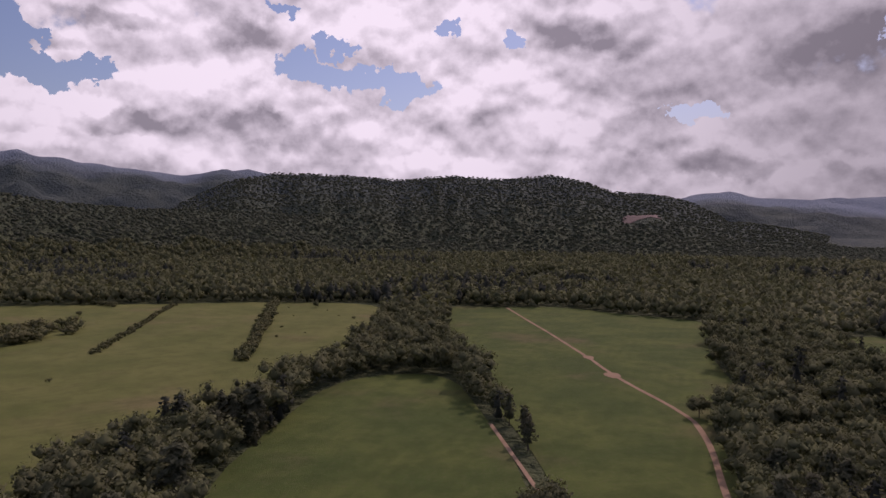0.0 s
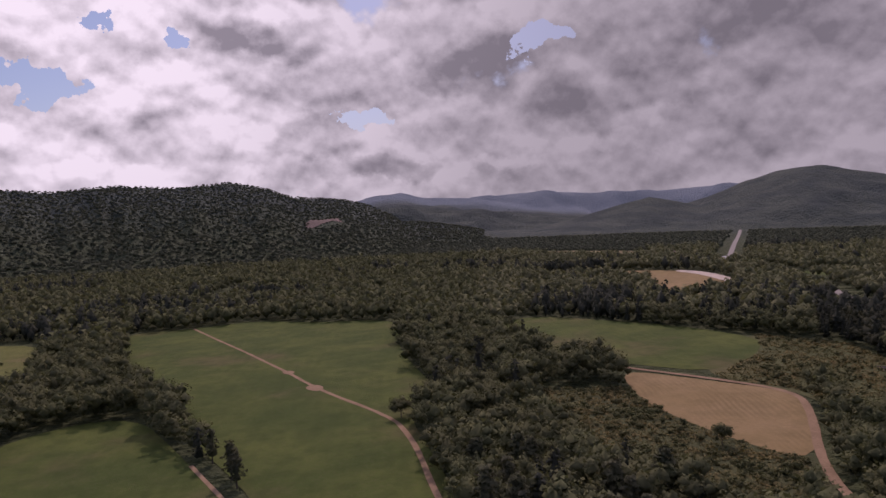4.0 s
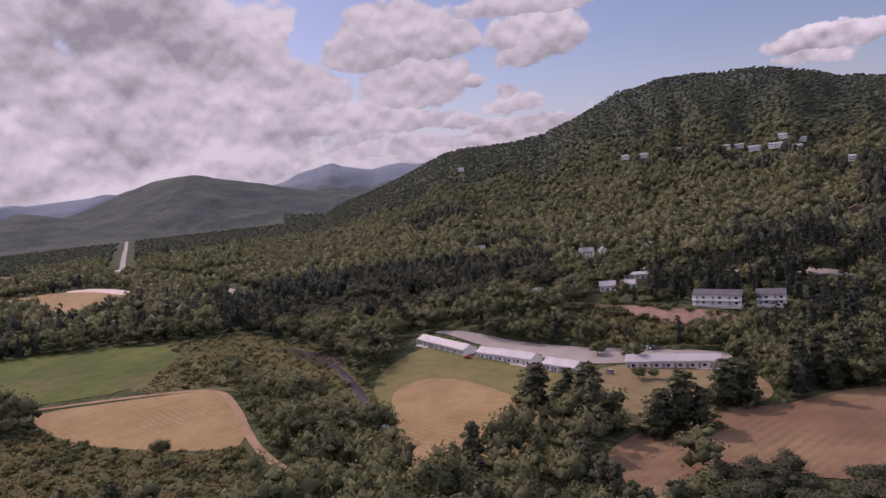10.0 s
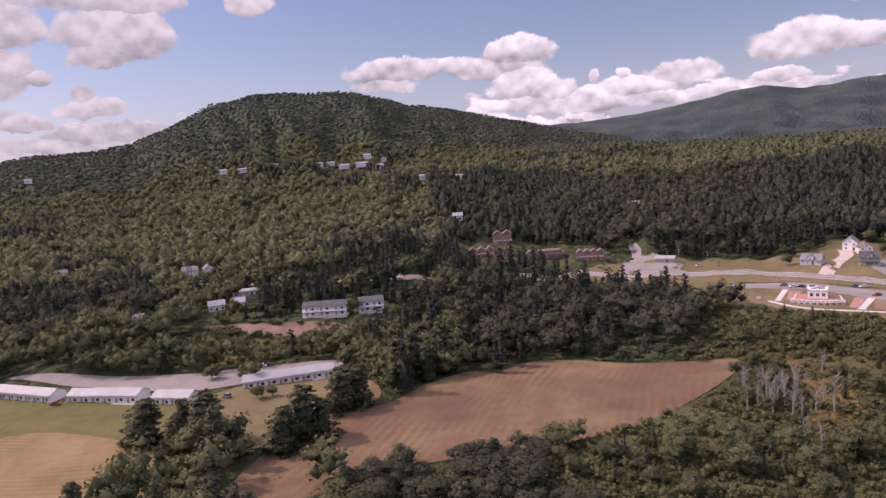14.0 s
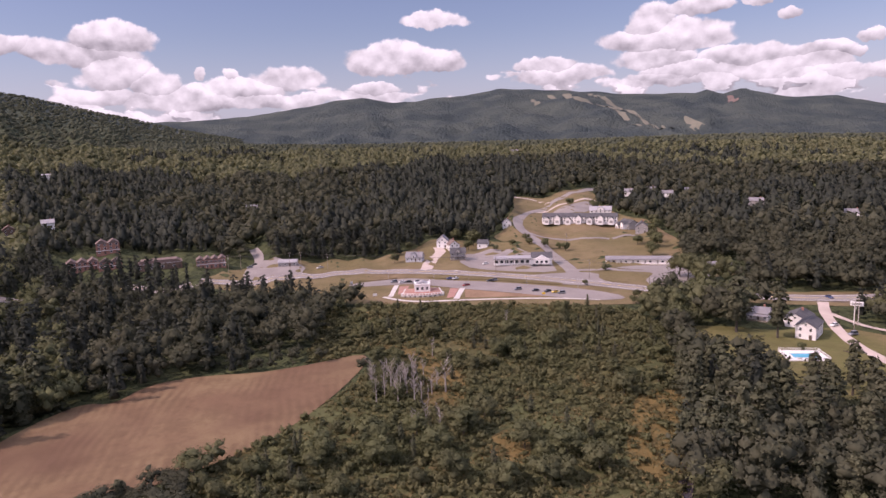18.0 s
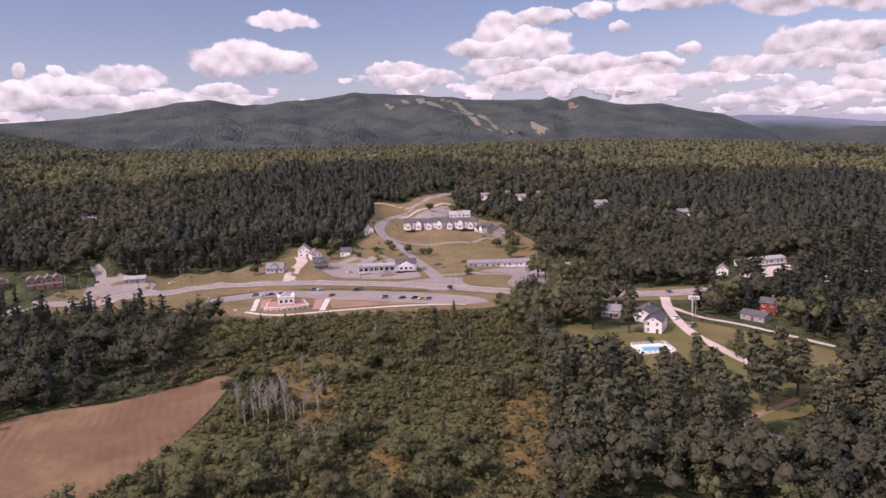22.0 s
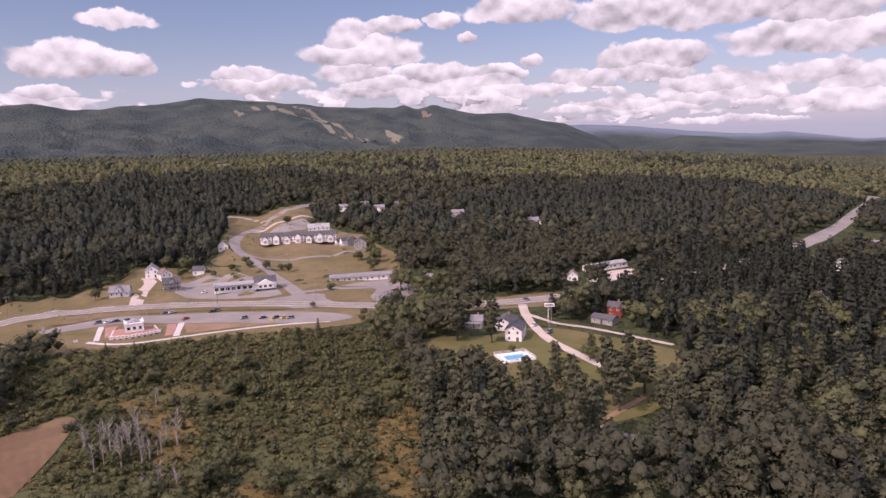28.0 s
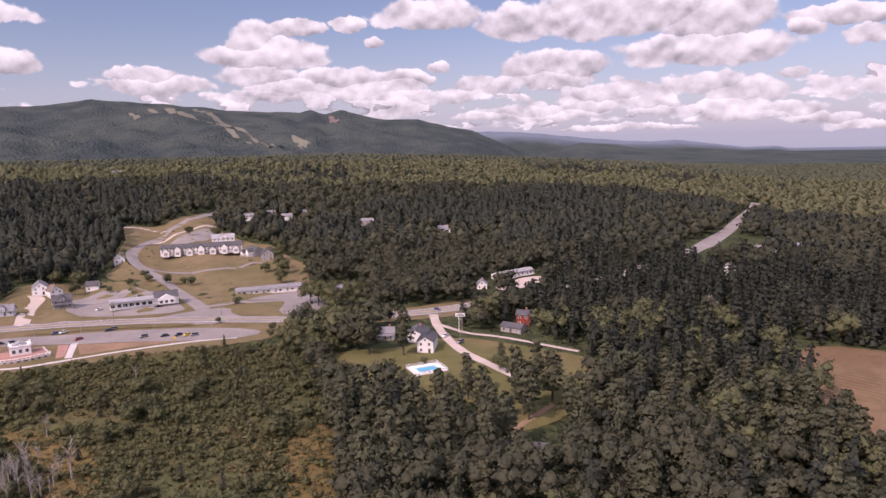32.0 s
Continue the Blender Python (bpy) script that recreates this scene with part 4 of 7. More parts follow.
# ---------------------------------------------------------------- roads in plan
HIGHWAY = [(560, 40), (490, -65), (453, -135), (425, -180), (402, -212), (386, -238), (372, -257), (356, -282), (338, -300), (313, -317), (276, -331), (240, -337), (209, -341), (179, -342), (151, -345),
           (125, -348), (90, -359), (66, -371), (42, -390), (-25, -450), (-70, -503), (-104, -550), (-138, -608), (-192, -727), (-238, -838), (-275, -925), (-300, -1000)]
CROSS_ROAD = [(209, -342), (217, -361), (249, -397), (274, -421), (292, -436), (312, -452), (332, -470), (352, -498), (366, -527), (376, -568), (384, -602), (391, -630), (393, -662), (398, -710), (402, -770)]
SIDE_ROAD = [(388, -226), (417, -256), (440, -278), (472, -294)]
NORTH_ROAD = [(872, 765), (1186, 1023), (1500, 1275), (1842, 1555)]
VALLEY_ROAD = [(560, 40), (470, 180), (459, 206), (487, 256), (533, 336), (640, 440), (776, 600), (841, 727), (872, 765)]
FAR_LANE = [(86, 806), (118, 880), (163, 1003)]
DIRT_A = [(60, 633), (88, 420), (92, 360), (107, 290), (103, 262), (98, 240), (86, 200), (75, 150)]
TRACK_E = [(235, 345), (252, 299), (270, 255), (281, 217), (258, 193), (205, 152), (182, 122), (172, 104)]
PATH_B = [(20, 275), (31, 202), (36, 150)]
DRIVE_SE = [(74, -358), (68, -332), (57, -303), (48, -286), (35, -270), (22, -254)]
DRIVE_CABIN = [(8, -228), (14, -219), (21, -209), (25, -198)]
LANE_SE = [(71, -340), (59, -328), (49, -319), (36, -316), (21, -308), (6, -299), (-6, -292)]
MOTEL_LOT = [(382, 140), (352, 104), (334, 80), (306, 44), (305, 20), (304, -24), (318, -28), (328, 10), (336, 45), (360, 98)]

rng = np.random.default_rng(7)


def ico():
    bm = bmesh.new()
    bmesh.ops.create_icosphere(bm, subdivisions=1, radius=1)
    v = np.array([q.co[:] for q in bm.verts])
    f = np.array([[q.index for q in p.verts] for p in bm.faces])
    bm.free()
    return v, f


ICO_V, ICO_F = ico()
OCT_V = np.array([(1, 0, 0), (0, 1, 0), (-1, 0, 0), (0, -1, 0), (0, 0, 1), (0, 0, -1)], float) * 1.2
OCT_F = np.array([(0, 1, 4), (1, 2, 4), (2, 3, 4), (3, 0, 4), (1, 0, 5), (2, 1, 5), (3, 2, 5), (0, 3, 5)])


def leaves(centres, normals, size, g):
    """One small leafy triangle for each centre, roughly facing along the normal."""
    n = len(centres)
    d = normals + g.normal(0, 0.55, (n, 3))
    d /= np.linalg.norm(d, axis=1)[:, None]
    a = np.cross(d, g.normal(0, 1, (n, 3)))
    a /= np.linalg.norm(a, axis=1)[:, None] + 1e-9
    b = np.cross(d, a)
    s = size * g.uniform(0.6, 1.35, (n, 1))
    v = np.stack([centres + a * s, centres - a * s * 0.6 + b * s * 0.8, centres - a * s * 0.5 - b * s * 0.8], 1)
    return v.reshape(-1, 3), np.arange(n * 3).reshape(-1, 3)


def rounded_off(v, f, nrm=None, rough=0.30, seed=5):
    """Outward normals for a crown, so that its many leaves shade as one rounded mass; faces are wound to suit."""
    if nrm is None:
        c = np.array([0, 0, v[:, 2].min() + 0.42 * np.ptp(v[:, 2])])
        nrm = (v - c) * (1.0, 1.0, 0.75)
    g = np.random.default_rng(seed)
    shake = np.zeros_like(v)
    shake[f.ravel()] = np.repeat(g.normal(0, rough, (len(f), 3)), 3, 0)
    nrm = nrm / (np.linalg.norm(nrm, axis=1)[:, None] + 1e-9) + shake
    nrm = nrm / (np.linalg.norm(nrm, axis=1)[:, None] + 1e-9)
    face = np.cross(v[f[:, 1]] - v[f[:, 0]], v[f[:, 2]] - v[f[:, 0]])
    wrong = (face * nrm[f].mean(1)).sum(1) < 0
    f = f.copy()
    f[wrong] = f[wrong][:, ::-1]
    return v, f, nrm


def set_normals(me, nrm):
    me.attributes.new("custom_normal", "FLOAT_VECTOR", "POINT").data.foreach_set("vector", nrm.astype(np.float32).ravel())
    me.update()


def joined(pieces):
    vs, fs, k = [], [], 0
    for v, f in pieces:
        vs.append(v)
        fs.append(f + k)
        k += len(v)
    return np.concatenate(vs), np.concatenate(fs)


def lobes_broad(g, n):
    out = [((0, 0, 0.58), (0.30, 0.30, 0.34))]
    for k in range(n):
        a = k * 2.4 + g.uniform(0, 1)
        h = g.uniform(0.34, 0.86)
        w = 0.30 * math.sin(math.pi * min(1, max(0.12, (h - 0.1) / 0.95)))
        r = g.uniform(0.13, 0.21)
        out.append(((math.cos(a) * w, math.sin(a) * w, h), (r * 1.1, r * 1.1, r)))
    return out


def lobes_shrub(g, n):
    return [((g.uniform(-.4, .4), g.uniform(-.4, .4), g.uniform(0.25, 0.6)), (g.uniform(.25, .42),) * 2 + (g.uniform(.2, .36),)) for _ in range(n)]


def crown(lobes, count, size, seed, core=True):
    """A crown one metre high: leaf triangles over lumpy lobes, with a dark inner body."""
    g = np.random.default_rng(seed)
    pieces, turns = [], []
    total = sum(r[0] * r[1] for _, r in lobes)
    for c, r in lobes:
        c, r = np.array(c), np.array(r)
        if core:
            pieces.append((OCT_V * r * 0.62 * g.uniform(0.75, 1.2, (len(OCT_V), 1)) + c, OCT_F))
            turns.append(OCT_V)
        k = max(3, int(count * r[0] * r[1] / total))
        d = g.normal(0, 1, (k, 3))
        d[:, 2] += 0.35
        d /= np.linalg.norm(d, axis=1)[:, None]
        pieces.append(leaves(c + d * r * g.uniform(0.62, 1.16, (k, 1)), d, size, g))
        turns.append(np.repeat(d, 3, 0))
    v, f = joined(pieces)
    whole = (v - (0, 0, 0.45)) * (1.0, 1.0, 0.8)
    whole /= np.linalg.norm(whole, axis=1)[:, None] + 1e-9
    return rounded_off(v, f, np.concatenate(turns) * 0.75 + whole * 0.6, 0.22, seed)


def boughs(n, count, size, seed, low, reach, power):
    """A conifer one metre high: flat sprays of needles on tiers of drooping boughs round a thin core."""
    g = np.random.default_rng(seed)
    pieces = []
    per = max(4, count // n)
    for k in range(n):
        h = low + (0.97 - low) * ((k + g.uniform(0, 1)) / n) ** 0.9
        long_ = max(0.03, reach * (1.03 - (h - low * 0.6)) ** power * g.uniform(0.55, 1.25))
        a = k * 2.4 + g.uniform(0, 1.0)
        t = g.uniform(0.12, 1.0, per) ** 0.75
        side = g.normal(0, 0.26, per) * long_ * (1.1 - 0.5 * t)
        out, z = t * long_, h - 0.05 * t * t + g.normal(0, 0.010, per) + 0.03 * t
        c = np.stack([math.cos(a) * out - math.sin(a) * side, math.sin(a) * out + math.cos(a) * side, z], -1)
        d = np.stack([np.full(per, math.cos(a) * 0.5), np.full(per, math.sin(a) * 0.5), np.full(per, 0.9)], -1)
        pieces.append(leaves(c, d, size, g))
    m = 5
    for z0, z1 in ((low * 0.9, 0.55), (0.45, 0.92)):
        a = np.arange(m) * 2 * math.pi / m
        r = reach * 0.55 * (1.03 - z0) ** power * g.uniform(0.7, 1.2, m)
        v = np.vstack([np.stack([np.cos(a) * r, np.sin(a) * r, np.full(m, z0)], -1), [[0, 0, z1]]])
        pieces.append((v, np.array([[q, (q + 1) % m, m] for q in range(m)])))
    v, f = joined(pieces)
    return rounded_off(v, f, (v - (0, 0, 0.30)) * (2.2, 2.2, 0.55), 0.24, seed)


def coarse(kind, seed):
    """A tree of the farther woods, one metre high."""
    g = np.random.default_rng(seed)
    if kind == "broad":
        v = OCT_V * (0.29, 0.29, 0.31) * g.uniform(0.72, 1.2, (len(OCT_V), 1)) + (0, 0, 0.58)
        d = g.normal(0, 1, (18, 3))
        d[:, 2] = np.abs(d[:, 2]) * 0.9 - 0.2
        d /= np.linalg.norm(d, axis=1)[:, None]
        return rounded_off(*joined([(v, OCT_F), leaves(d * (0.34, 0.34, 0.36) * g.uniform(0.75, 1.15, (18, 1)) + (0, 0, 0.6), d, 0.13, g)]), None, 0.22, seed)
    if kind == "speck":
        n = 4
        a = np.arange(n) * 2 * math.pi / n + g.uniform(0, 2)
        r = 0.98 * g.uniform(0.7, 1.25, n)
        low = np.stack([np.cos(a) * r, np.sin(a) * r, g.uniform(0.1, 0.3, n)], -1)
        top = np.stack([np.cos(a + .6) * r * .62, np.sin(a + .6) * r * .62, g.uniform(0.6, 0.85, n)], -1)
        v = np.vstack([low, top, [[0, 0, 1.0]]])
        f = []
        for k in range(n):
            m = (k + 1) % n
            f += [(k, m, n + k), (m, n + m, n + k), (n + k, n + m, 2 * n)]
        return rounded_off(v, np.array(f), None, 0.0)
    v = OCT_V * (0.20, 0.20, 0.40) * g.uniform(0.75, 1.2, (6, 1)) + (0, 0, 0.50)
    n = 17
    hh = g.uniform(0.18, 0.98, n)
    a = np.arange(n) * 2.4 + g.uniform(0, 0.8, n)
    r = 0.27 * (1.08 - hh) ** 0.55 * g.uniform(0.75, 1.2, n)
    c = np.stack([np.cos(a) * r, np.sin(a) * r, hh], -1)
    d = np.stack([np.cos(a) * 0.7, np.sin(a) * 0.7, np.full(n, 0.7)], -1)
    v, f = joined([(v, OCT_F), leaves(c, d, 0.115, g)])
    return rounded_off(v, f, (v - (0, 0, 0.30)) * (2.2, 2.2, 0.55), 0.25, seed)


def sown(name, places, heights, kinds, templates, mat, label, category, g):
    """Many trees in one mesh: each a turned and stretched copy of a template."""
    vs, fs, ns, k = [], [], [], 0
    for t, (v, f, nrm) in enumerate(templates):
        m = np.where(kinds == t)[0]
        if not len(m):
            continue
        a = g.uniform(0, 2 * math.pi, len(m))
        ca, sa = np.cos(a)[:, None], np.sin(a)[:, None]
        hh = heights[m][:, None]
        wide = hh * g.uniform(0.85, 1.25, (len(m), 1))
        x = (v[None, :, 0] * ca - v[None, :, 1] * sa) * wide + places[m, 0:1]
        y = (v[None, :, 0] * sa + v[None, :, 1] * ca) * wide + places[m, 1:2]
        z = v[None, :, 2] * hh + places[m, 2:3] - 0.2
        vs.append(np.stack([x, y, z], -1).reshape(-1, 3))
        fs.append((f[None] + (np.arange(len(m)) * len(v))[:, None, None]).reshape(-1, 3) + k)
        k += len(m) * len(v)
        ns.append(np.stack([nrm[None, :, 0] * ca - nrm[None, :, 1] * sa, nrm[None, :, 0] * sa + nrm[None, :, 1] * ca, np.repeat(nrm[None, :, 2], len(m), 0)], -1).reshape(-1, 3))
    me = big_mesh(name, np.concatenate(vs), np.concatenate(fs), mat)
    set_normals(me, np.concatenate(ns))
    return tagged(new(name, me), label, category, kind="stuff")


OPEN_GROUND = [FIELD_A, FIELD_B, FIELD_C, FIELD_D, FIELD_E, FIELD_G, FIELD_H, FIELD_SW, MEADOW_SE, MARSH_N, MARSH_S, SHRUBS_E, FAR_CLEARING, MOTEL_LOT, SAND, RED_BANK, BANK_SCRUB, FAR_STRIP, FAR_FIELD, MOTEL_LAWN]
CLEARED = []          # further outlines kept free of trees, filled in below
ROADS = [(HIGHWAY[:5], 7), (HIGHWAY[4:18], 17), (HIGHWAY[17:21], 8), (HIGHWAY[20:], 9), (CROSS_ROAD, 11), (SIDE_ROAD, 9), (NORTH_ROAD, 24), (VALLEY_ROAD, 13), (FAR_LANE, 16), (STREAM_N, 5), (DIRT_A, 4), (TRACK_E, 5), (PATH_B, 5), (DRIVE_SE, 7), (LANE_SE, 6)]


def free(x, y, margin=1.0):
    ok = np.ones(np.shape(x), bool)
    for p in OPEN_GROUND + CLEARED:
        ok &= ~inside(p, x, y)
    for line, w in ROADS:
        ok &= from_line(line, x, y) > w * margin
    return ok


def scatter(r0, r1, az0, az1, spacing0, spacing1, g):
    """Loose rows of tree places between two distances, wider apart farther off."""
    out = []
    r = r0
    while r < r1:
        s = spacing0 + (spacing1 - spacing0) * (r - r0) / (r1 - r0)
        n = int(radians(az1 - az0) * r / s)
        a = radians(az0) + (np.arange(n) + g.uniform(-.45, .45, n)) * s / r
        rr = r + g.uniform(-.45, .45, n) * s
        out.append(np.stack([rr * np.sin(a), rr * np.cos(a), np.full(n, s)], -1))
        r += s * 0.92
    return np.concatenate(out)

# open ground in the town
CLEARED += [
    [(400, -190), (440, -262), (395, -300), (360, -345), (372, -402), (340, -425), (290, -430), (240, -395), (150, -365), (140, -320), (165, -296), (240, -252), (305, -222), (350, -232)],
    [(209, -341), (259, -407), (300, -428), (336, -431), (342, -462), (362, -494), (392, -556), (440, -622), (456, -640), (414, -662), (412, -726), (388, -722), (345, -642), (300, -594), (262, -560), (228, -532), (204, -502), (190, -479), (174, -428), (145, -444), (125, -405), (159, -377)],
    [(395, 20), (372, 45), (345, 30), (350, -50), (372, -75), (410, -60)],
    [(100, -330), (60, -350), (50, -300), (85, -285)],
    [(62, -440), (46, -415), (10, -435), (-2, -470), (12, -492), (50, -465)],
    [(420, -60), (400, -90), (440, -130), (470, -110)],
    [(-105, -500), (-140, -545), (-185, -590), (-215, -640), (-180, -700), (-120, -610)],
    [(545, -165), (480, -165), (440, -235), (420, -262), (450, -275), (510, -235), (545, -200)],
    [(35, -178), (10, -172), (-5, -215), (20, -222)],
    [(206, -276), (150, -262), (134, -274), (138, -300), (146, -335), (178, -332)],
]
# house lots, open on the side away from the slope
for x, y, *rest in HOUSES + [(x, y, 0) for x, y, w in RESORT]:
    if x < 0 and y > -300:
        continue
    r = math.hypot(x, y)
    ux, uy = x / r, y / r
    ahead = min(60.0, 7 + r * (0.07 if x > 0 else 0.025))
    a, b = (x + ux * 8, y + uy * 8), (x - ux * ahead, y - uy * ahead)
    CLEARED.append([(a[0] + uy * 10, a[1] - ux * 10), (a[0] - uy * 10, a[1] + ux * 10), (b[0] - uy * 7, b[1] + ux * 7), (b[0] + uy * 7, b[1] - ux * 7)])
CLEARED += [[(418, -186), (402, -206), (372, -242), (345, -264), (322, -252), (345, -226), (388, -182)],
            [(545, -165), (480, -150), (420, -215), (400, -250), (450, -275), (510, -235)],
            [(240, -395), (205, -350), (140, -352), (118, -400), (126, -432), (215, -432)],
            [(545, 2030), (575, 2135), (660, 2120), (680, 2010)],
            [(232, 355), (262, 305), (292, 264), (292, 214), (278, 214), (240, 300)],
            [(384, 146), (345, 150), (300, 118), (272, 60), (270, 30), (305, 20), (334, 80)],
            [(376, -548), (421, -626), (414, -664), (408, -736), (374, -690), (345, -640), (350, -570), (347, -521)]]
g = np.random.default_rng(11)
PLACED = np.array([t[:2] for t in BIG_PINES + TALL_PINES + SINGLE_TREES + ROADSIDE_TREES], float)


def away(x, y, d):
    ok = np.ones(len(x), bool)
    for px, py in PLACED:
        ok &= np.hypot(x - px, y - py) > d
    return ok


# low growth between the dry field and the marsh
LOW_GROWTH = [(235, -10), (150, 2), (105, -50), (120, -190), (200, -200), (262, -150), (225, -100)]


def cloud_shade_zone(x, y):
    """Where dense broadleaves and pines have cloud shade in their colour: behind the town, and below the valley road.
    """
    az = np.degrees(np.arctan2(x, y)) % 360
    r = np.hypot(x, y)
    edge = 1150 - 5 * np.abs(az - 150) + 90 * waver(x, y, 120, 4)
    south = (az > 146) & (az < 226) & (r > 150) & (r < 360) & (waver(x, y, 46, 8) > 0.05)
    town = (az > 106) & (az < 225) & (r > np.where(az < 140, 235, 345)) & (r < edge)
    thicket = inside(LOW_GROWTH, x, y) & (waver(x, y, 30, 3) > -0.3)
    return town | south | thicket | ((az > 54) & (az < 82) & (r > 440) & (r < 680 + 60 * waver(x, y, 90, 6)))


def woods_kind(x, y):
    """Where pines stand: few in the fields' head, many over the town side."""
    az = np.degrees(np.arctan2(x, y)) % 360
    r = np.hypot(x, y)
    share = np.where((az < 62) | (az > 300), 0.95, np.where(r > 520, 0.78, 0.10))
    # more of the dark pines here, which also stand for cloud shade
    share = np.where(cloud_shade_zone(x, y), -0.15, share)
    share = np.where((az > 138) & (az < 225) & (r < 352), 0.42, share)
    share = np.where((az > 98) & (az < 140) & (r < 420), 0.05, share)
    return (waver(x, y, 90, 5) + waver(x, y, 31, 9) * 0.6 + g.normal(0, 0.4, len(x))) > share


near = scatter(150, 560, -40, 214, 7.3, 8.4, g)
near = near[free(near[:, 0], near[:, 1]) & away(near[:, 0], near[:, 1], 3.5)]
mid = scatter(560, 1450, -40, 214, 8.6, 12.5, g)
far = scatter(1450, 2350, -42, 214, 13.5, 17.0, g)
# the three hundred of each kind that stand nearest are single trees, the rest is woods
az_near = (np.degrees(np.arctan2(near[:, 0], near[:, 1])) + 60) % 360
span = np.where((az_near > 26) & (az_near < 284), np.hypot(near[:, 0] - 8, near[:, 1] - 15), 1e6)
pine_near = woods_kind(near[:, 0], near[:, 1])
close = np.zeros(len(near), bool)
for kind_ in (True, False):
    pick = np.where(pine_near == kind_)[0]
    close[pick[np.argsort(span[pick])[:240 if kind_ else 110]]] = True
SINGLE, SINGLE_PINE = near[close], pine_near[close]
near = near[~close]
BROAD = [coarse("broad", s) for s in range(6)]
SPIRE = [coarse("spire", s) for s in range(20, 26)]
SPECK = [coarse("speck", s) for s in range(40, 46)]
BROAD_FINE = [crown(lobes_broad(np.random.default_rng(s), 7), 270, 0.037, s) for s in range(60, 66)]
PINE_FINE = [boughs(18, 200, 0.044, s, 0.14, 0.27, 0.62) for s in range(70, 75)]


def wood(name, spots, base, vary, label, tall, squat, leaf):
    spots = spots[free(spots[:, 0], spots[:, 1])]
    x, y = spots[:, 0], spots[:, 1]
    places = np.stack([x, y, lay(x, y)], -1)
    pine = woods_kind(x, y)
    h = base + vary * np.clip(g.normal(0, 0.5, len(x)), -1, 1)
    low = inside(LOW_GROWTH, x, y)
    h = np.where(low, h * 0.48, h)
    pine &= ~low | (g.uniform(0, 1, len(x)) < 0.25)
    dark = cloud_shade_zone(x, y)
    # sunlight on the eastern slopes is put into a paler leaf colour
    bright = (leaf is LEAF_SUNLIT) & (x > 0.55 * y)
    for sel, tmpl, mat, what in ((~pine & ~dark & ~bright, squat, LEAF, "broadleaf"), (~pine & ~dark & bright, squat, LEAF_SUNLIT, "beech"), (~pine & dark, squat, LEAF_SHADED, "dark_oak"), (pine, tall, PINE_SHADED, "conifer")):
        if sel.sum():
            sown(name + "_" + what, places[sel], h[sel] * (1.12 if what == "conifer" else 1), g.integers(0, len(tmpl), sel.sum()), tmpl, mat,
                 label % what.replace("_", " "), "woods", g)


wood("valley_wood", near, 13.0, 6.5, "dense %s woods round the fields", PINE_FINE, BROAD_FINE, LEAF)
wood("hillside_wood", mid, 12.5, 6.0, "dense %s forest on the valley slopes", SPIRE, BROAD, LEAF_SUNLIT)
far = np.concatenate([far, scatter(2350, 2950, -42, 30, 16.0, 19.0, g), scatter(2350, 2760, 62, 124, 16.0, 18.0, g)])
far = far[free(far[:, 0], far[:, 1])]
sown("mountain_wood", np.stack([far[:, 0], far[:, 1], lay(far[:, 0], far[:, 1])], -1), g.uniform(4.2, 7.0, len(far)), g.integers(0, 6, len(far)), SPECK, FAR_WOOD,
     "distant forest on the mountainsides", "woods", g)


# ---------------------------------------------------------------- single trees
def part(name, bm, mat, parent, label="", soft=False):
    me = bm if isinstance(bm, bpy.types.Mesh) else bpy.data.meshes.new(name)
    if me is not bm:
        if soft:
            for f in bm.faces:
                f.smooth = True
        bm.to_mesh(me)
        bm.free()
        me.materials.append(mat)
    ob = new(name, me)
    ob.parent = parent
    return tagged(ob, label)


def limb(bm, a, b, r0, r1, sides=6):
    a, b = Vector(a), Vector(b)
    m = (b - a).to_track_quat("Z", "Y").to_matrix()
    rings = []
    for c, r in ((a, r0), (b, r1)):
        rings.append([bm.verts.new(c + m @ Vector((math.cos(k * 2 * math.pi / sides) * r, math.sin(k * 2 * math.pi / sides) * r, 0))) for k in range(sides)])
    for k in range(sides):
        bm.faces.new((rings[0][k], rings[0][(k + 1) % sides], rings[1][(k + 1) % sides], rings[1][k]))
    bm.faces.new(rings[1])


def trunk_mesh(kind, seed):
    g = np.random.default_rng(seed)
    bm = bmesh.new()
    top = 0.93 if kind == "pine" else 0.62
    bend = g.uniform(-.015, .015, 2)
    fat = 1.5 if kind == "dead" else 1.0
    limb(bm, (0, 0, -0.02), (bend[0], bend[1], top * 0.5), 0.022 * fat, 0.016 * fat)
    limb(bm, (bend[0], bend[1], top * 0.5), (0, 0, top), 0.016 * fat, 0.004 * fat)
    for k in range(16 if kind == "dead" else 5):
        h = g.uniform(0.28, 0.85 if kind != "broad" else 0.5)
        a = g.uniform(0, 6.3)
        r = g.uniform(0.10, 0.22)
        limb(bm, (0, 0, h), (math.cos(a) * r, math.sin(a) * r, h + r * (0.9 if kind != "pine" else 0.12)), 0.010, 0.003, 5)
        if kind == "dead":
            limb(bm, (math.cos(a) * r * .5, math.sin(a) * r * .5, h + r * .45), (math.cos(a + .7) * r, math.sin(a + .7) * r, h + r * 1.1), 0.006, 0.002, 4)
    if kind == "dead":
        limb(bm, (0, 0, top), (g.uniform(-.05, .05), 0, 0.98), 0.004, 0.001, 4)
    me = bpy.data.meshes.new("trunk")
    bm.to_mesh(me)
    bm.free()
    me.materials.append(DEAD if kind == "dead" else BARK)
    return me


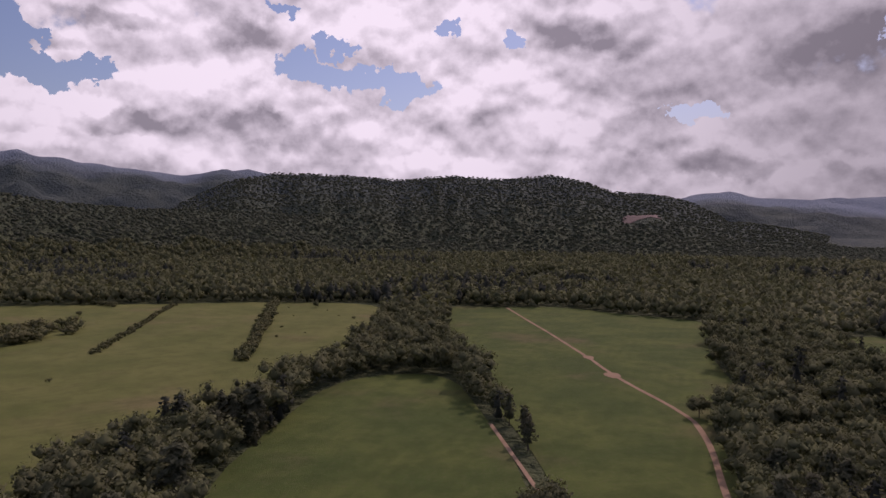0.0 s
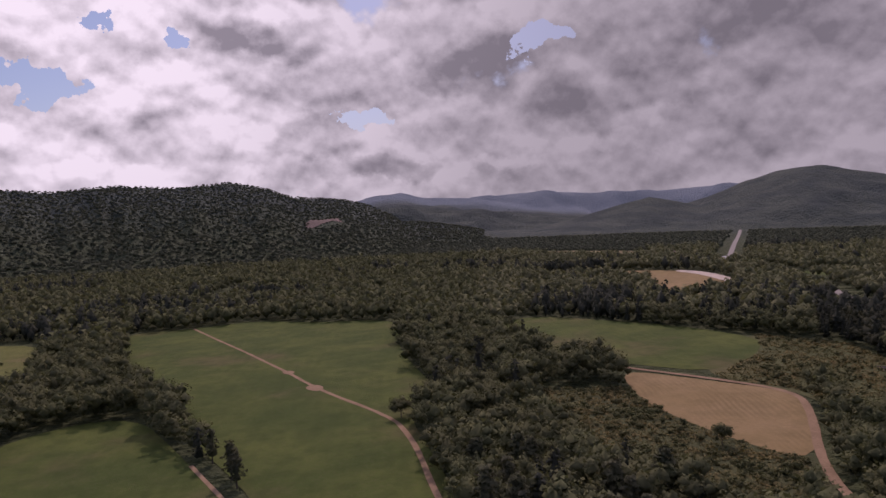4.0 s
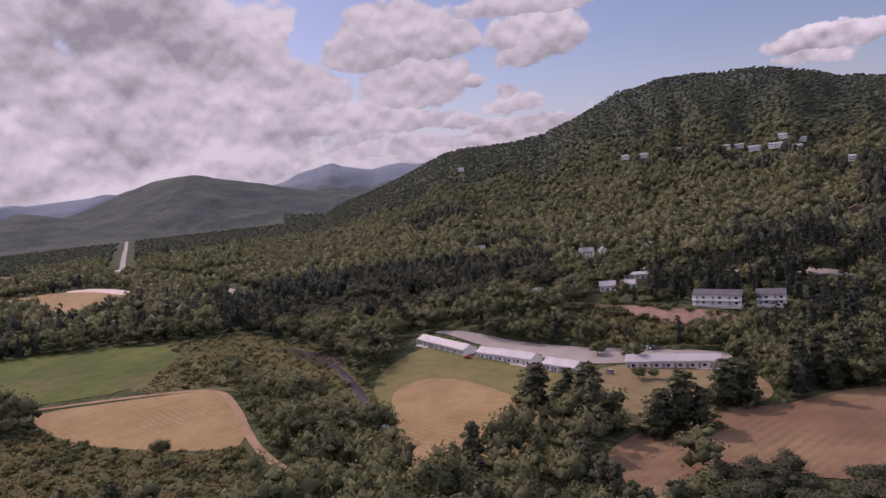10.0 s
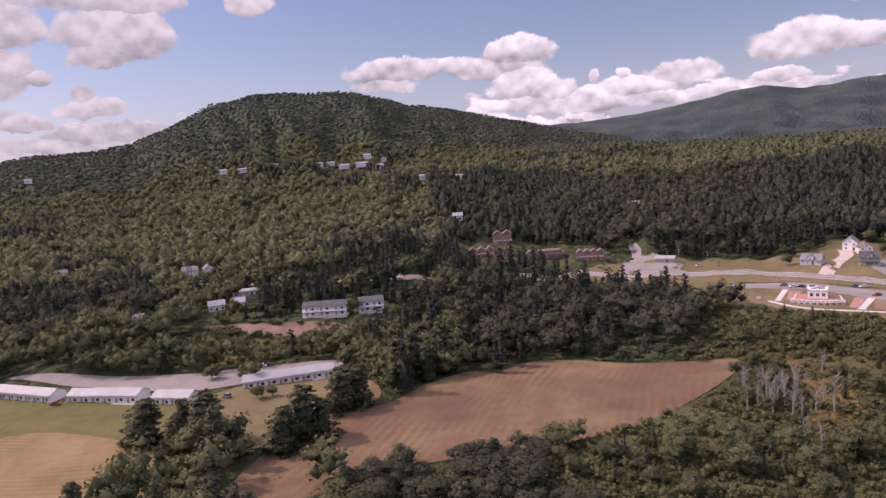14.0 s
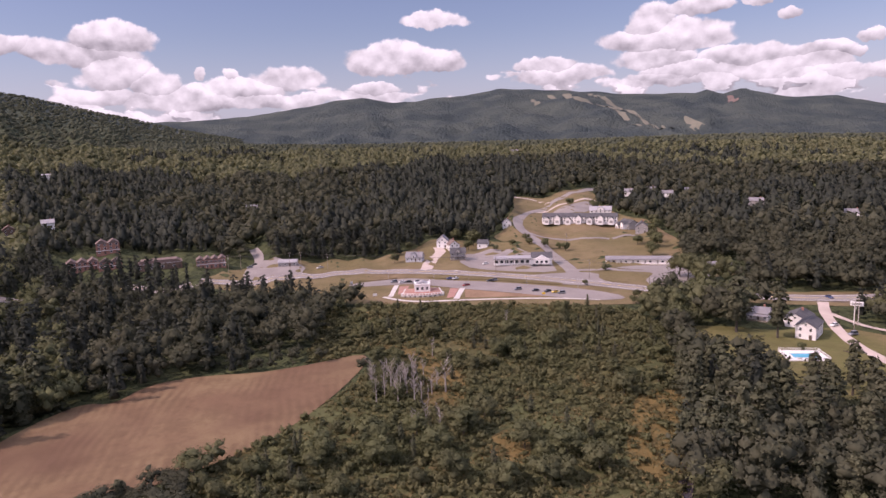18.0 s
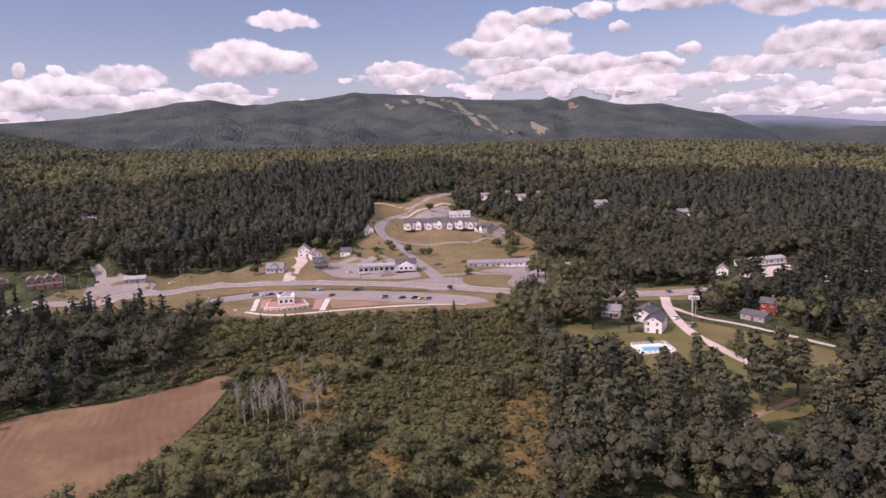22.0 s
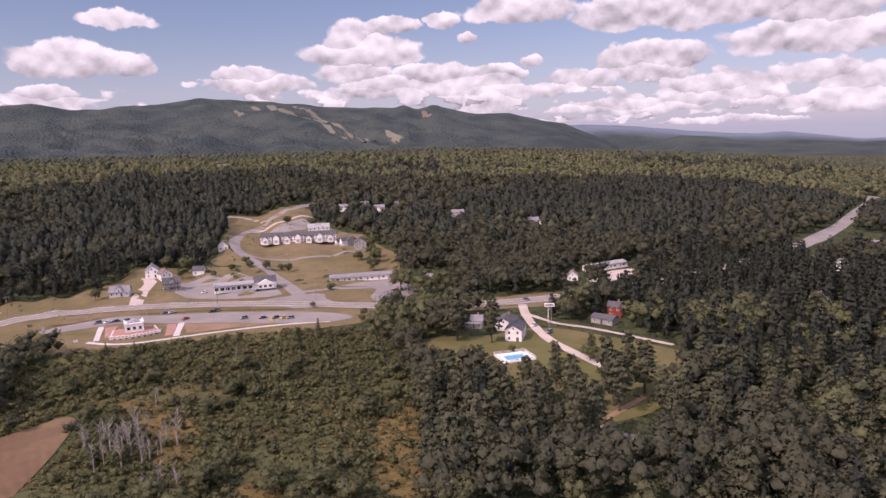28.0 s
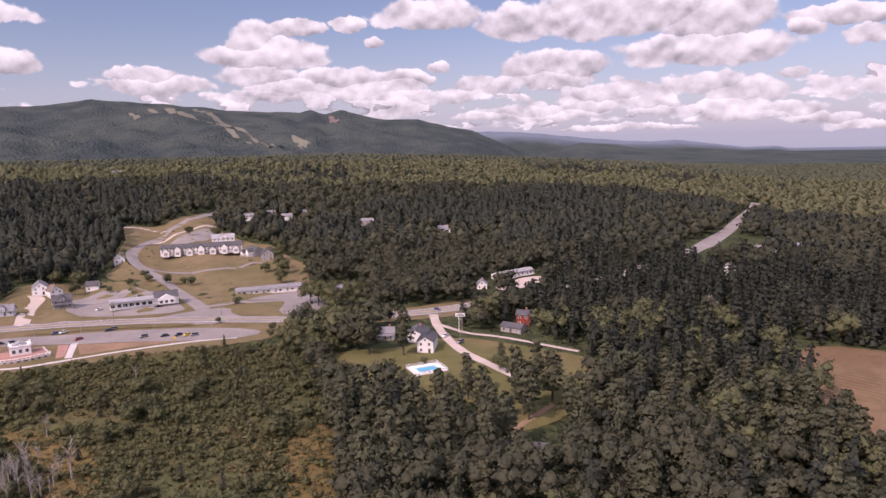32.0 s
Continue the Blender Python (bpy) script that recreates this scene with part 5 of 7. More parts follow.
def tree_kind(kind, seed, mat):
    g = np.random.default_rng(seed)
    if kind == "pine":
        v, f, nrm = boughs(34, 1000, 0.030, seed, 0.26, 0.25, 0.55)
    elif kind == "full":
        v, f, nrm = boughs(44, 2300, 0.030, seed, 0.05, 0.33, 0.48)
    elif kind == "spruce":
        v, f, nrm = boughs(32, 1000, 0.026, seed, 0.10, 0.22, 1.0)
    elif kind == "dead":
        return trunk_mesh("dead", seed), None
    else:
        v, f, nrm = crown(lobes_broad(g, 13), 1500, 0.029, seed)
    me = big_mesh("crown", v, f, mat)
    set_normals(me, nrm)
    return trunk_mesh("pine" if kind in ("pine", "full", "spruce") else "broad", seed), me


KINDS = {"broad": [tree_kind("broad", 100 + s, LEAF) for s in range(6)],
         "shaded_broad": [tree_kind("broad", 110 + s, LEAF_SHADED) for s in range(5)],
         "pine": [tree_kind("pine", 120 + s, PINE_OPEN) for s in range(5)],
         "spruce": [tree_kind("spruce", 140 + s, PINE_OPEN) for s in range(3)],
         "full": [tree_kind("full", 150 + s, PINE_OPEN) for s in range(4)],
         "dead": [tree_kind("dead", 160 + s, DEAD) for s in range(4)]}
NAMES = {"broad": "broadleaf_tree", "shaded_broad": "broadleaf_tree", "pine": "pine_tree", "full": "pine_tree", "spruce": "spruce_tree", "dead": "dead_tree"}


def plant(kind, x, y, h, label, group, wide=1.0):
    """One standing tree with its trunk and crown."""
    trunk, top = KINDS[kind][int(g.integers(0, len(KINDS[kind])))]
    root = new(NAMES[kind])
    root.empty_display_size = 1
    w = h * wide * g.uniform(0.9, 1.15)
    root.matrix_basis = pose(x, y, float(lay(x, y)) - 0.3, 0, 0, g.uniform(0, 360)) @ Matrix.Diagonal((w, w, h, 1))
    part("trunk", trunk, None, root)
    if top:
        part("crown", top, None, root)
    return tagged(root, label, "tree", group)


for x, y, h in BIG_PINES:
    plant("full", x, y, h, "broad dark green pine on the dry grass slope", "pines by the long white buildings", 1.5)
for x, y, h in TALL_PINES:
    plant("pine", x, y, h, "tall white pine with tiered feathery branches", "tall pines by the pool lawn", 1.0)
for x, y, h in DEAD_TREES + [(x + g.uniform(-11, 13), y + g.uniform(-14, 8), h * g.uniform(0.5, 1.15)) for x, y, h in DEAD_TREES[:8] * 3]:
    plant("dead", x, y, h, "bare grey dead tree standing in the marsh", "dead trees in the marsh", 0.8)
for x, y, h in SINGLE_TREES + ROADSIDE_TREES:
    plant("broad", x, y, h, "round leafy green tree on open ground", "single leafy trees", 1.1)
for x, y, h in SHRUB_CLUMPS:
    plant("broad" if h > 8.5 else "spruce", x, y, h, "young olive green tree among marsh shrubs", "young trees in the marsh", 1.2)
young = 0
while young < 110:
    x, y = g.uniform(70, 290), g.uniform(-290, -60)
    if inside(FIELD_H, np.array([x]), np.array([y]))[0] or any(inside(q, np.array([x]), np.array([y]))[0] for q in OCHRE):
        continue
    if not inside(MARSH_S, np.array([x]), np.array([y]))[0] or waver(np.array([x]), np.array([y]), 21, 7)[0] + g.normal(0, 0.35) < 0.15:
        continue
    h = float(np.clip(g.normal(6.0, 2.0), 3, 11))
    plant("spruce" if g.uniform() < 0.35 else "broad", x, y, h, "young olive green tree among marsh shrubs", "young trees in the marsh", 1.05)
    young += 1
for (x, y, _), p in zip(SINGLE, SINGLE_PINE):
    h, wide = float(np.clip(g.normal(13.5, 2.8), 7, 20)), 1.0
    if inside(LOW_GROWTH, np.array([x]), np.array([y]))[0]:
        h, p, wide = h * 0.52, p and g.uniform() < 0.3, 1.5
    # leafy trees in the cloud shade zone take the darkened leaf colour
    leafy = "shaded_broad" if cloud_shade_zone(np.array([x]), np.array([y]))[0] else "broad"
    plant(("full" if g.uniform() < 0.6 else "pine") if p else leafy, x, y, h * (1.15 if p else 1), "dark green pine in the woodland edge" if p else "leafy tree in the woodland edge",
          "pines of the near woods" if p else "leafy trees of the near woods", wide)

# ---------------------------------------------------------------- hedgerows and shrubs
HEDGES = [[(-116, 391), (-140, 530), (-168, 684)], [(-211, 407), (-255, 643)], [(-300, 620), (-345, 640)]]
ROUGH = [(x, y, h) for x, y, h in FIELD_BUSHES]
for line, lo, hi in zip(HEDGES, (4.5, 1.8, 3), (7.5, 4.5, 7)):
    for (x0, y0), (x1, y1) in zip(line[:-1], line[1:]):
        n = int(math.hypot(x1 - x0, y1 - y0) / 2.2)
        for k in range(n):
            ROUGH.append((x0 + (x1 - x0) * k / n + g.uniform(-3, 3), y0 + (y1 - y0) * k / n + g.uniform(-2, 2), g.uniform(lo, hi)))
for (x0, y0), (x1, y1) in (((404, 40), (366, -46)), ((373, 10), (357, -42)), ((395, 44), (373, 10))):
    for k in range(26):
        t = g.uniform(0, 1)
        ROUGH.append((x0 + (x1 - x0) * t + g.uniform(-2.5, 2.5), y0 + (y1 - y0) * t + g.uniform(-2, 2), g.uniform(1.5, 4.5)))
for k in range(70):
    a, r = g.uniform(0, 6.3), 26 * math.sqrt(g.uniform(0, 1))
    ROUGH.append((-290 + math.cos(a) * r, 470 + math.sin(a) * r * 1.9, g.uniform(6, 11)))
for poly, n, lo, hi in ((MARSH_S, 5600, 1.0, 4.4), (MARSH_N, 900, 0.7, 3.4), (SHRUBS_E, 620, 0.8, 3.8), (BANK_SCRUB, 420, 1.2, 5.5)):
    p = np.array(poly)
    x, y = g.uniform(p[:, 0].min(), p[:, 0].max(), n * 3), g.uniform(p[:, 1].min(), p[:, 1].max(), n * 3)
    m = inside(poly, x, y) & (waver(x, y, 14, 2) + g.normal(0, 0.4, n * 3) > -0.50)
    for other in (FIELD_D, FIELD_E, FIELD_H, FIELD_G, MOTEL_LOT):
        m &= ~inside(other, x, y)
    for patch in OCHRE:
        m &= ~inside(patch, x, y) | (g.uniform(0, 1, n * 3) < 0.30)
    m &= (from_line(TRACK_E, x, y) > 4) & (from_line(STREAM_N, x, y) > 3.2)
    for a, b in list(zip(x[m], y[m]))[:n]:
        ROUGH.append((a, b, lo + (hi - lo) * g.uniform(0, 1) ** 2.0))
ROUGH = np.array(ROUGH)
BUSH = [crown(lobes_shrub(np.random.default_rng(s), 4), 66, 0.100, s) for s in range(8)]
sown("shrubs", np.stack([ROUGH[:, 0], ROUGH[:, 1], lay(ROUGH[:, 0], ROUGH[:, 1])], -1), ROUGH[:, 2], g.integers(0, 8, len(ROUGH)), BUSH, SHRUB,
     "olive and yellow-green shrubs over marsh and hedgerows", "shrubs", g)

# ---------------------------------------------------------------- grass tufts of the marsh
TUFT = []
for s in range(5):
    q = np.random.default_rng(200 + s)
    n = 7
    c = np.stack([q.uniform(-.8, .8, n), q.uniform(-.8, .8, n), q.uniform(0.25, 0.75, n)], -1)
    v, f = leaves(c, np.stack([q.normal(0, .5, n), q.normal(0, .5, n), np.ones(n)], -1), 0.42, q)
    TUFT.append(rounded_off(v, f, np.tile((0.0, 0.0, 1.0), (len(v), 1)), 0.3))
spots = []
for poly, n in ((MARSH_S, 6500), (MARSH_N, 3000), (SHRUBS_E, 2600), (BANK_SCRUB, 900)):
    p = np.array(poly)
    x, y = g.uniform(p[:, 0].min(), p[:, 0].max(), n * 3), g.uniform(p[:, 1].min(), p[:, 1].max(), n * 3)
    m = inside(poly, x, y) & (from_line(TRACK_E, x, y) > 3) & (from_line(STREAM_N, x, y) > 2.6)
    for other in (FIELD_D, FIELD_E, FIELD_H, FIELD_G, MOTEL_LOT):
        m &= ~inside(other, x, y)
    spots.append(np.stack([x[m][:n], y[m][:n]], -1))
spots = np.concatenate(spots)
sown("marsh_tufts", np.stack([spots[:, 0], spots[:, 1], lay(spots[:, 0], spots[:, 1])], -1), g.uniform(0.7, 1.6, len(spots)), g.integers(0, 5, len(spots)), TUFT, TUFT_GRASS,
     "ochre and olive grass tufts covering the marsh", "grass", g)

ribbon("verge", HIGHWAY[4:19], 30.0, LAWN, 0.03, "dry grass verge along the highway", "verge")
ribbon("road", HIGHWAY, 14.0, ASPHALT, 0.30, "grey two-way highway curving through the town")
ribbon("road", CROSS_ROAD, 9.0, ASPHALT, 0.34, "grey side road climbing past condominiums")
ribbon("road", SIDE_ROAD, 7.0, ASPHALT, 0.34, "grey lane climbing into the woods")
ribbon("road", NORTH_ROAD, 9.0, ASPHALT, 0.14, "pale straight road far up the valley")
ribbon("road", VALLEY_ROAD, 9.0, ASPHALT, 0.14, "grey road through the valley woods")
ribbon("road", FAR_LANE, 8.0, GRAVEL, 0.14, "pale bend of a lane in the valley woods")
ribbon("track", DIRT_A, 2.3, SOIL, 0.20, "reddish dirt track across the green field", "track")
ribbon("track", TRACK_E, 3.4, SOIL, 0.20, "dirt farm track round the hay field", "track")
ribbon("track", PATH_B, 1.6, SOIL, 0.20, "worn dirt path along the trees", "track")
ribbon("driveway", DRIVE_SE, 5.0, GRAVEL, 0.22, "pale gravel drive beside the white house", "driveway")
ribbon("driveway", DRIVE_CABIN, 2.6, SOIL, 0.21, "pale gravel track to the brown cabins", "driveway")
ribbon("driveway", LANE_SE, 3.0, GRAVEL, 0.20, "pale narrow lane through the lawn", "driveway")
sheet("car_park", MOTEL_LOT, ASPHALT, 0.14, "pale gravel strip behind the long white buildings", "car park")

# ---------------------------------------------------------------- buildings
def box(bm, lo, hi):
    v = [bm.verts.new((x, y, z)) for z in (lo[2], hi[2]) for y in (lo[1], hi[1]) for x in (lo[0], hi[0])]
    for f in ((0, 2, 3, 1), (4, 5, 7, 6), (0, 1, 5, 4), (2, 6, 7, 3), (0, 4, 6, 2), (1, 3, 7, 5)):
        bm.faces.new([v[k] for k in f])


def prism(bm, outline, y0, y1):
    """An outline in x and z, drawn out along y."""
    a = [bm.verts.new((x, y0, z)) for x, z in outline]
    b = [bm.verts.new((x, y1, z)) for x, z in outline]
    bm.faces.new(a)
    bm.faces.new(b[::-1])
    n = len(a)
    for k in range(n):
        bm.faces.new((a[k], b[k], b[(k + 1) % n], a[(k + 1) % n]))


def turned(bm):
    bmesh.ops.rotate(bm, cent=(0, 0, 0), matrix=Matrix.Rotation(math.pi / 2, 3, "Z"), verts=bm.verts)
    return bm


SHARED = {}


def shared(key, make, mat):
    if key not in SHARED and make:
        bm = bmesh.new()
        make(bm)
        bmesh.ops.recalc_face_normals(bm, faces=bm.faces)
        me = bpy.data.meshes.new(key[0])
        bm.to_mesh(me)
        bm.free()
        me.materials.append(mat)
        SHARED[key] = me
    return SHARED[key]


def set_in(name, me, parent, x, y, z, turn=0.0, label=""):
    ob = part(name, me, None, parent, label)
    ob.matrix_basis = pose(x, y, z, 0, 0, turn)
    return ob


def window(parent, x, y, z, turn, w=1.0, h=1.3, bars=1):
    """A framed window looking along the local -y, set 3 cm proud of the wall."""
    def frame_of(bm):
        t = 0.11
        box(bm, (-w / 2 - t, -0.06, -t), (-w / 2, 0.02, h + t))
        box(bm, (w / 2, -0.06, -t), (w / 2 + t, 0.02, h + t))
        box(bm, (-w / 2, -0.06, h), (w / 2, 0.02, h + t))
        box(bm, (-w / 2, -0.09, -t), (w / 2, 0.02, 0))
        for k in range(bars):
            zz = h * (k + 1) / (bars + 1)
            box(bm, (-w / 2, -0.045, zz - 0.03), (w / 2, 0.0, zz + 0.03))
    ob = set_in("window", shared(("window", w, h, bars), frame_of, TRIM), parent, x, y, z, turn)
    pane = part("pane", shared(("pane", w, h), lambda bm: box(bm, (-w / 2, -0.03, 0), (w / 2, -0.012, h)), GLASS), None, ob)
    return ob


def door(parent, x, y, z, turn, w=1.0, h=2.05, mat=None, name="door"):
    def leaf(bm):
        box(bm, (-w / 2, -0.05, 0), (w / 2, -0.01, h))
        box(bm, (-w / 2 - 0.1, -0.07, 0), (-w / 2, 0.0, h + 0.1))
        box(bm, (w / 2, -0.07, 0), (w / 2 + 0.1, 0.0, h + 0.1))
        box(bm, (-w / 2, -0.07, h), (w / 2, 0.0, h + 0.1))
        for k in (-1, 1):
            box(bm, (k * w * 0.22 - w * 0.14, -0.065, h * 0.12), (k * w * 0.22 + w * 0.14, -0.05, h * 0.45))
    return set_in(name, shared((name, w, h, mat.name if mat else ""), leaf, mat or DOOR), parent, x, y, z, turn)


def thing(name, x, y, facing, label, category, group="", z=None):
    """An empty at the base of a building; its local -y looks towards the heading given."""
    root = new(name)
    root.empty_display_size = 2
    root.matrix_basis = pose(x, y, float(lay(x, y)) if z is None else z, 0, 0, 180 - facing)
    return tagged(root, label, category, group)


def roof_pair(bm, w, d, h, rise, over=0.45, thick=0.22, along="x"):
    """Two roof slabs with eaves; the ridge lies along x or y."""
    if along == "x":
        span, length = d / 2, w / 2 + over
    else:
        span, length = w / 2, d / 2 + over
    drop = rise * over / span
    up = thick
    left = [(-span - over, h - drop), (0, h + rise), (0, h + rise + up), (-span - over, h - drop + up)]
    right = [(span + over, h - drop), (span + over, h - drop + up), (0, h + rise + up), (0, h + rise)]
    prism(bm, left, -length, length)
    prism(bm, right, -length, length)
    if along == "x":
        turned(bm)
    bmesh.ops.recalc_face_normals(bm, faces=bm.faces)


def wall_body(bm, w, d, h, rise, along="x", sink=1.5):
    if along == "x":
        o = [(-d / 2, -sink), (d / 2, -sink), (d / 2, h), (0, h + rise), (-d / 2, h)]
        prism(bm, o, -w / 2, w / 2)
        turned(bm)
    else:
        o = [(-w / 2, -sink), (w / 2, -sink), (w / 2, h), (0, h + rise), (-w / 2, h)]
        prism(bm, o, -d / 2, d / 2)
    bmesh.ops.recalc_face_normals(bm, faces=bm.faces)


def house(x, y, facing, w, d, h, rise, wall, roof, label, name="house", category="house", along="x", floors=1, cols=3,
          chimney=True, dormer=False, porch=False, garage=False, group="", z=None):
    root = thing(name, x, y, facing, label, category, group, z)
    bm = bmesh.new()
    wall_body(bm, w, d, h, rise, along)
    body = part("wall", bm, wall, root)
    bm = bmesh.new()
    roof_pair(bm, w, d, h, rise, along=along)
    top = part("roof", bm, roof, root)
    storey = h / floors
    for f in range(floors):
        z0 = storey * f + 0.9
        for k in range(cols):
            px = -w / 2 + w * (k + 0.5) / cols
            if not (f == 0 and k == cols // 2):
                window(body, px, -d / 2, z0, 0)
            window(body, px, d / 2, z0, 180)
        for side in (-1, 1):
            for k in range(2):
                window(body, side * w / 2, (k - 0.5) * d * 0.5, z0, 90 * side)
    if rise > 2.0:
        if along == "x":
            for side in (-1, 1):
                window(body, side * w / 2, 0, h + 0.3, 90 * side, 0.8, 1.0)
        else:
            window(body, 0, -d / 2, h + 0.3, 0, 0.8, 1.0)
    if garage:
        door(body, 0, -d / 2, 0, 0, 2.6, 2.3, TRIM, "garage_door")
    else:
        door(body, -w / 2 + w * (cols // 2 + 0.5) / cols, -d / 2, 0, 0)
    if chimney:
        bm = bmesh.new()
        cx, cy = (w * 0.22, d * 0.1) if along == "x" else (w * 0.1, d * 0.2)
        box(bm, (cx - 0.4, cy - 0.4, h + rise * 0.3), (cx + 0.4, cy + 0.4, h + rise + 0.9))
        box(bm, (cx - 0.5, cy - 0.5, h + rise + 0.9), (cx + 0.5, cy + 0.5, h + rise + 1.05))
        part("chimney", bm, BRICK, top)
    if dormer:
        bm = bmesh.new()
        dw = w * 0.3
        prism(bm, [(-dw / 2, h), (dw / 2, h), (dw / 2, h + rise * 0.65), (0, h + rise * 1.05), (-dw / 2, h + rise * 0.65)], -d / 2 - 0.3, 0)
        bmesh.ops.recalc_face_normals(bm, faces=bm.faces)
        dm = part("dormer", bm, wall, root)
        bm = bmesh.new()
        prism(bm, [(-dw / 2 - 0.3, h + rise * 0.55), (0, h + rise * 1.05), (0, h + rise * 1.05 + 0.2), (-dw / 2 - 0.3, h + rise * 0.55 + 0.2)], -d / 2 - 0.6, 0)
        prism(bm, [(dw / 2 + 0.3, h + rise * 0.55), (dw / 2 + 0.3, h + rise * 0.55 + 0.2), (0, h + rise * 1.05 + 0.2), (0, h + rise * 1.05)], -d / 2 - 0.6, 0)
        bmesh.ops.recalc_face_normals(bm, faces=bm.faces)
        part("dormer_roof", bm, roof, dm)
        window(dm, 0, -d / 2 - 0.3, h + 0.2, 0, 0.9, 1.0)
    if porch:
        bm = bmesh.new()
        box(bm, (-w / 2, -d / 2 - 2.2, -0.5), (w / 2, -d / 2, 0.15))
        pch = part("porch", bm, WOOD, root)
        bm = bmesh.new()
        prism(bm, [(-d / 2 - 2.5, 2.4), (-d / 2, 2.9), (-d / 2, 3.05), (-d / 2 - 2.5, 2.55)], -w / 2, w / 2)
        turned(bm)
        bmesh.ops.scale(bm, vec=(-1, 1, 1), verts=bm.verts)
        bmesh.ops.rotate(bm, cent=(0, 0, 0), matrix=Matrix.Rotation(math.pi, 3, "Z"), verts=bm.verts)
        bmesh.ops.rotate(bm, cent=(0, 0, 0), matrix=Matrix.Rotation(math.pi, 3, "Z"), verts=bm.verts)
        bmesh.ops.recalc_face_normals(bm, faces=bm.faces)
        part("porch_roof", bm, roof, pch)
        for k in range(5):
            px = -w / 2 + 0.15 + (w - 0.3) * k / 4
            set_in("porch_post", shared(("porch_post",), lambda bm: box(bm, (-0.08, -0.08, 0.15), (0.08, 0.08, 2.45)), TRIM), pch, px, -d / 2 - 2.1, 0)
    return root


def row_house(x0, y0, x1, y1, units, depth, h, rise, label, steps=0.0, wall=None, roof=None, floors=1, name="lodging_row", group="long white lodging buildings", balcony=False, sink=0.0):
    """A long low building of alike units along a front line, looking to the right of the line from its first end."""
    wall, roof = wall or SIDING, roof or METAL_ROOF
    a, b = Vector((x0, y0)), Vector((x1, y1))
    length = (b - a).length
    head = math.degrees(math.atan2(b.x - a.x, b.y - a.y))
    facing = head + 90
    out = Vector((math.sin(radians(facing)), math.cos(radians(facing))))
    mid = (a + b) / 2 - out * depth / 2
    root = thing(name, mid.x, mid.y, facing, label, "building", group)
    u = length / units
    for k in range(units):
        cx = -length / 2 + u * (k + 0.5)
        dz = steps * (k - units / 2) - sink
        bm = bmesh.new()
        wall_body(bm, u - 0.02, depth, h, rise, "x")
        me = bpy.data.meshes.new("wall")
        bm.to_mesh(me)
        bm.free()
        me.materials.append(wall)
        unit = set_in("wall", me, root, cx, 0, dz)
        bm = bmesh.new()
        roof_pair(bm, u - 0.06, depth, h, rise, over=0.25 if 0 < k < units - 1 else 0.35)
        me = bpy.data.meshes.new("roof")
        bm.to_mesh(me)
        bm.free()
        me.materials.append(roof)
        set_in("roof", me, root, cx, 0, dz + 0.02 * (k % 2))
        for f in range(floors):
            zf = f * h / floors
            n = max(1, int(u / 4.5))
            for j in range(n):
                px = -u / 2 + u * (j + 0.5) / n
                door(unit, px - u / n * 0.22, -depth / 2, zf + 0.05, 0, 0.95, 2.0, SIDING_GREY)
                window(unit, px + u / n * 0.18, -depth / 2, zf + 0.75, 0, 1.5, 1.25, 0)
                window(unit, px, depth / 2, zf + 0.9, 180, 1.0, 1.1)
        # the covered walk along the front
        bm = bmesh.new()
        box(bm, (-u / 2, -depth / 2 - 1.9, -1.4), (u / 2, -depth / 2 - 0.01, 0.03))
        deck = part("deck", bm, CONCRETE, unit)
        bm = bmesh.new()
        box(bm, (-u / 2, -depth / 2 - 1.0, h * 0.93), (u / 2, -depth / 2 - 0.3, h * 0.93 + 0.12))
        part("awning", bm, SHINGLE_GREY, unit)
        posts = max(2, int(u / 3))
        for j in range(posts):
            set_in("post", shared(("post", h), lambda bm: box(bm, (-0.07, -0.07, 0), (0.07, 0.07, h * 0.93)), TRIM), deck, -u / 2 + 0.2 + (u - 0.4) * j / (posts - 1), -depth / 2 - 0.9, 0.02)
        if balcony:
            bm = bmesh.new()
            box(bm, (-u / 2, -depth / 2 - 1.8, h / 2), (u / 2, -depth / 2 - 0.01, h / 2 + 0.15))
            box(bm, (-u / 2, -depth / 2 - 1.8, h / 2 + 1.0), (u / 2, -depth / 2 - 1.74, h / 2 + 1.08))
            for j in range(int(u / 0.5)):
                box(bm, (-u / 2 + j * 0.5, -depth / 2 - 1.79, h / 2 + 0.15), (-u / 2 + j * 0.5 + 0.06, -depth / 2 - 1.75, h / 2 + 1.0))
            part("balcony", bm, TRIM, unit)
    return root


# the long white lodging rows on the slope
row_house(353, 134, 325, 101, 4, 8.5, 3.2, 1.9, "long white lodging building with pale metal roof on grass", 0.0)
row_house(323, 94, 303.5, 64, 3, 8.5, 3.2, 1.9, "white lodging row of three stepped units with pale roof", 0.22)
row_house(299, 58, 288.5, 43, 2, 8.5, 3.2, 1.9, "short white lodging building with pale stepped roof", 0.22)
row_house(297.5, 21, 293, -18, 4, 8.5, 3.2, 1.9, "white lodging row of four stepped units below the bank", 0.15)
# townhouses above the bank
row_house(390, -17, 380.5, -41, 3, 9.5, 5.6, 2.2, "two-storey white townhouse row with grey roof and balconies", roof=SHINGLE, floors=2, name="townhouse_row", group="townhouses above the bank", balcony=True)
row_house(385, -49, 381.5, -63, 2, 9.5, 5.6, 2.2, "two-storey white townhouse pair with grey roof and balconies", roof=SHINGLE, floors=2, name="townhouse_row", group="townhouses above the bank", balcony=True)
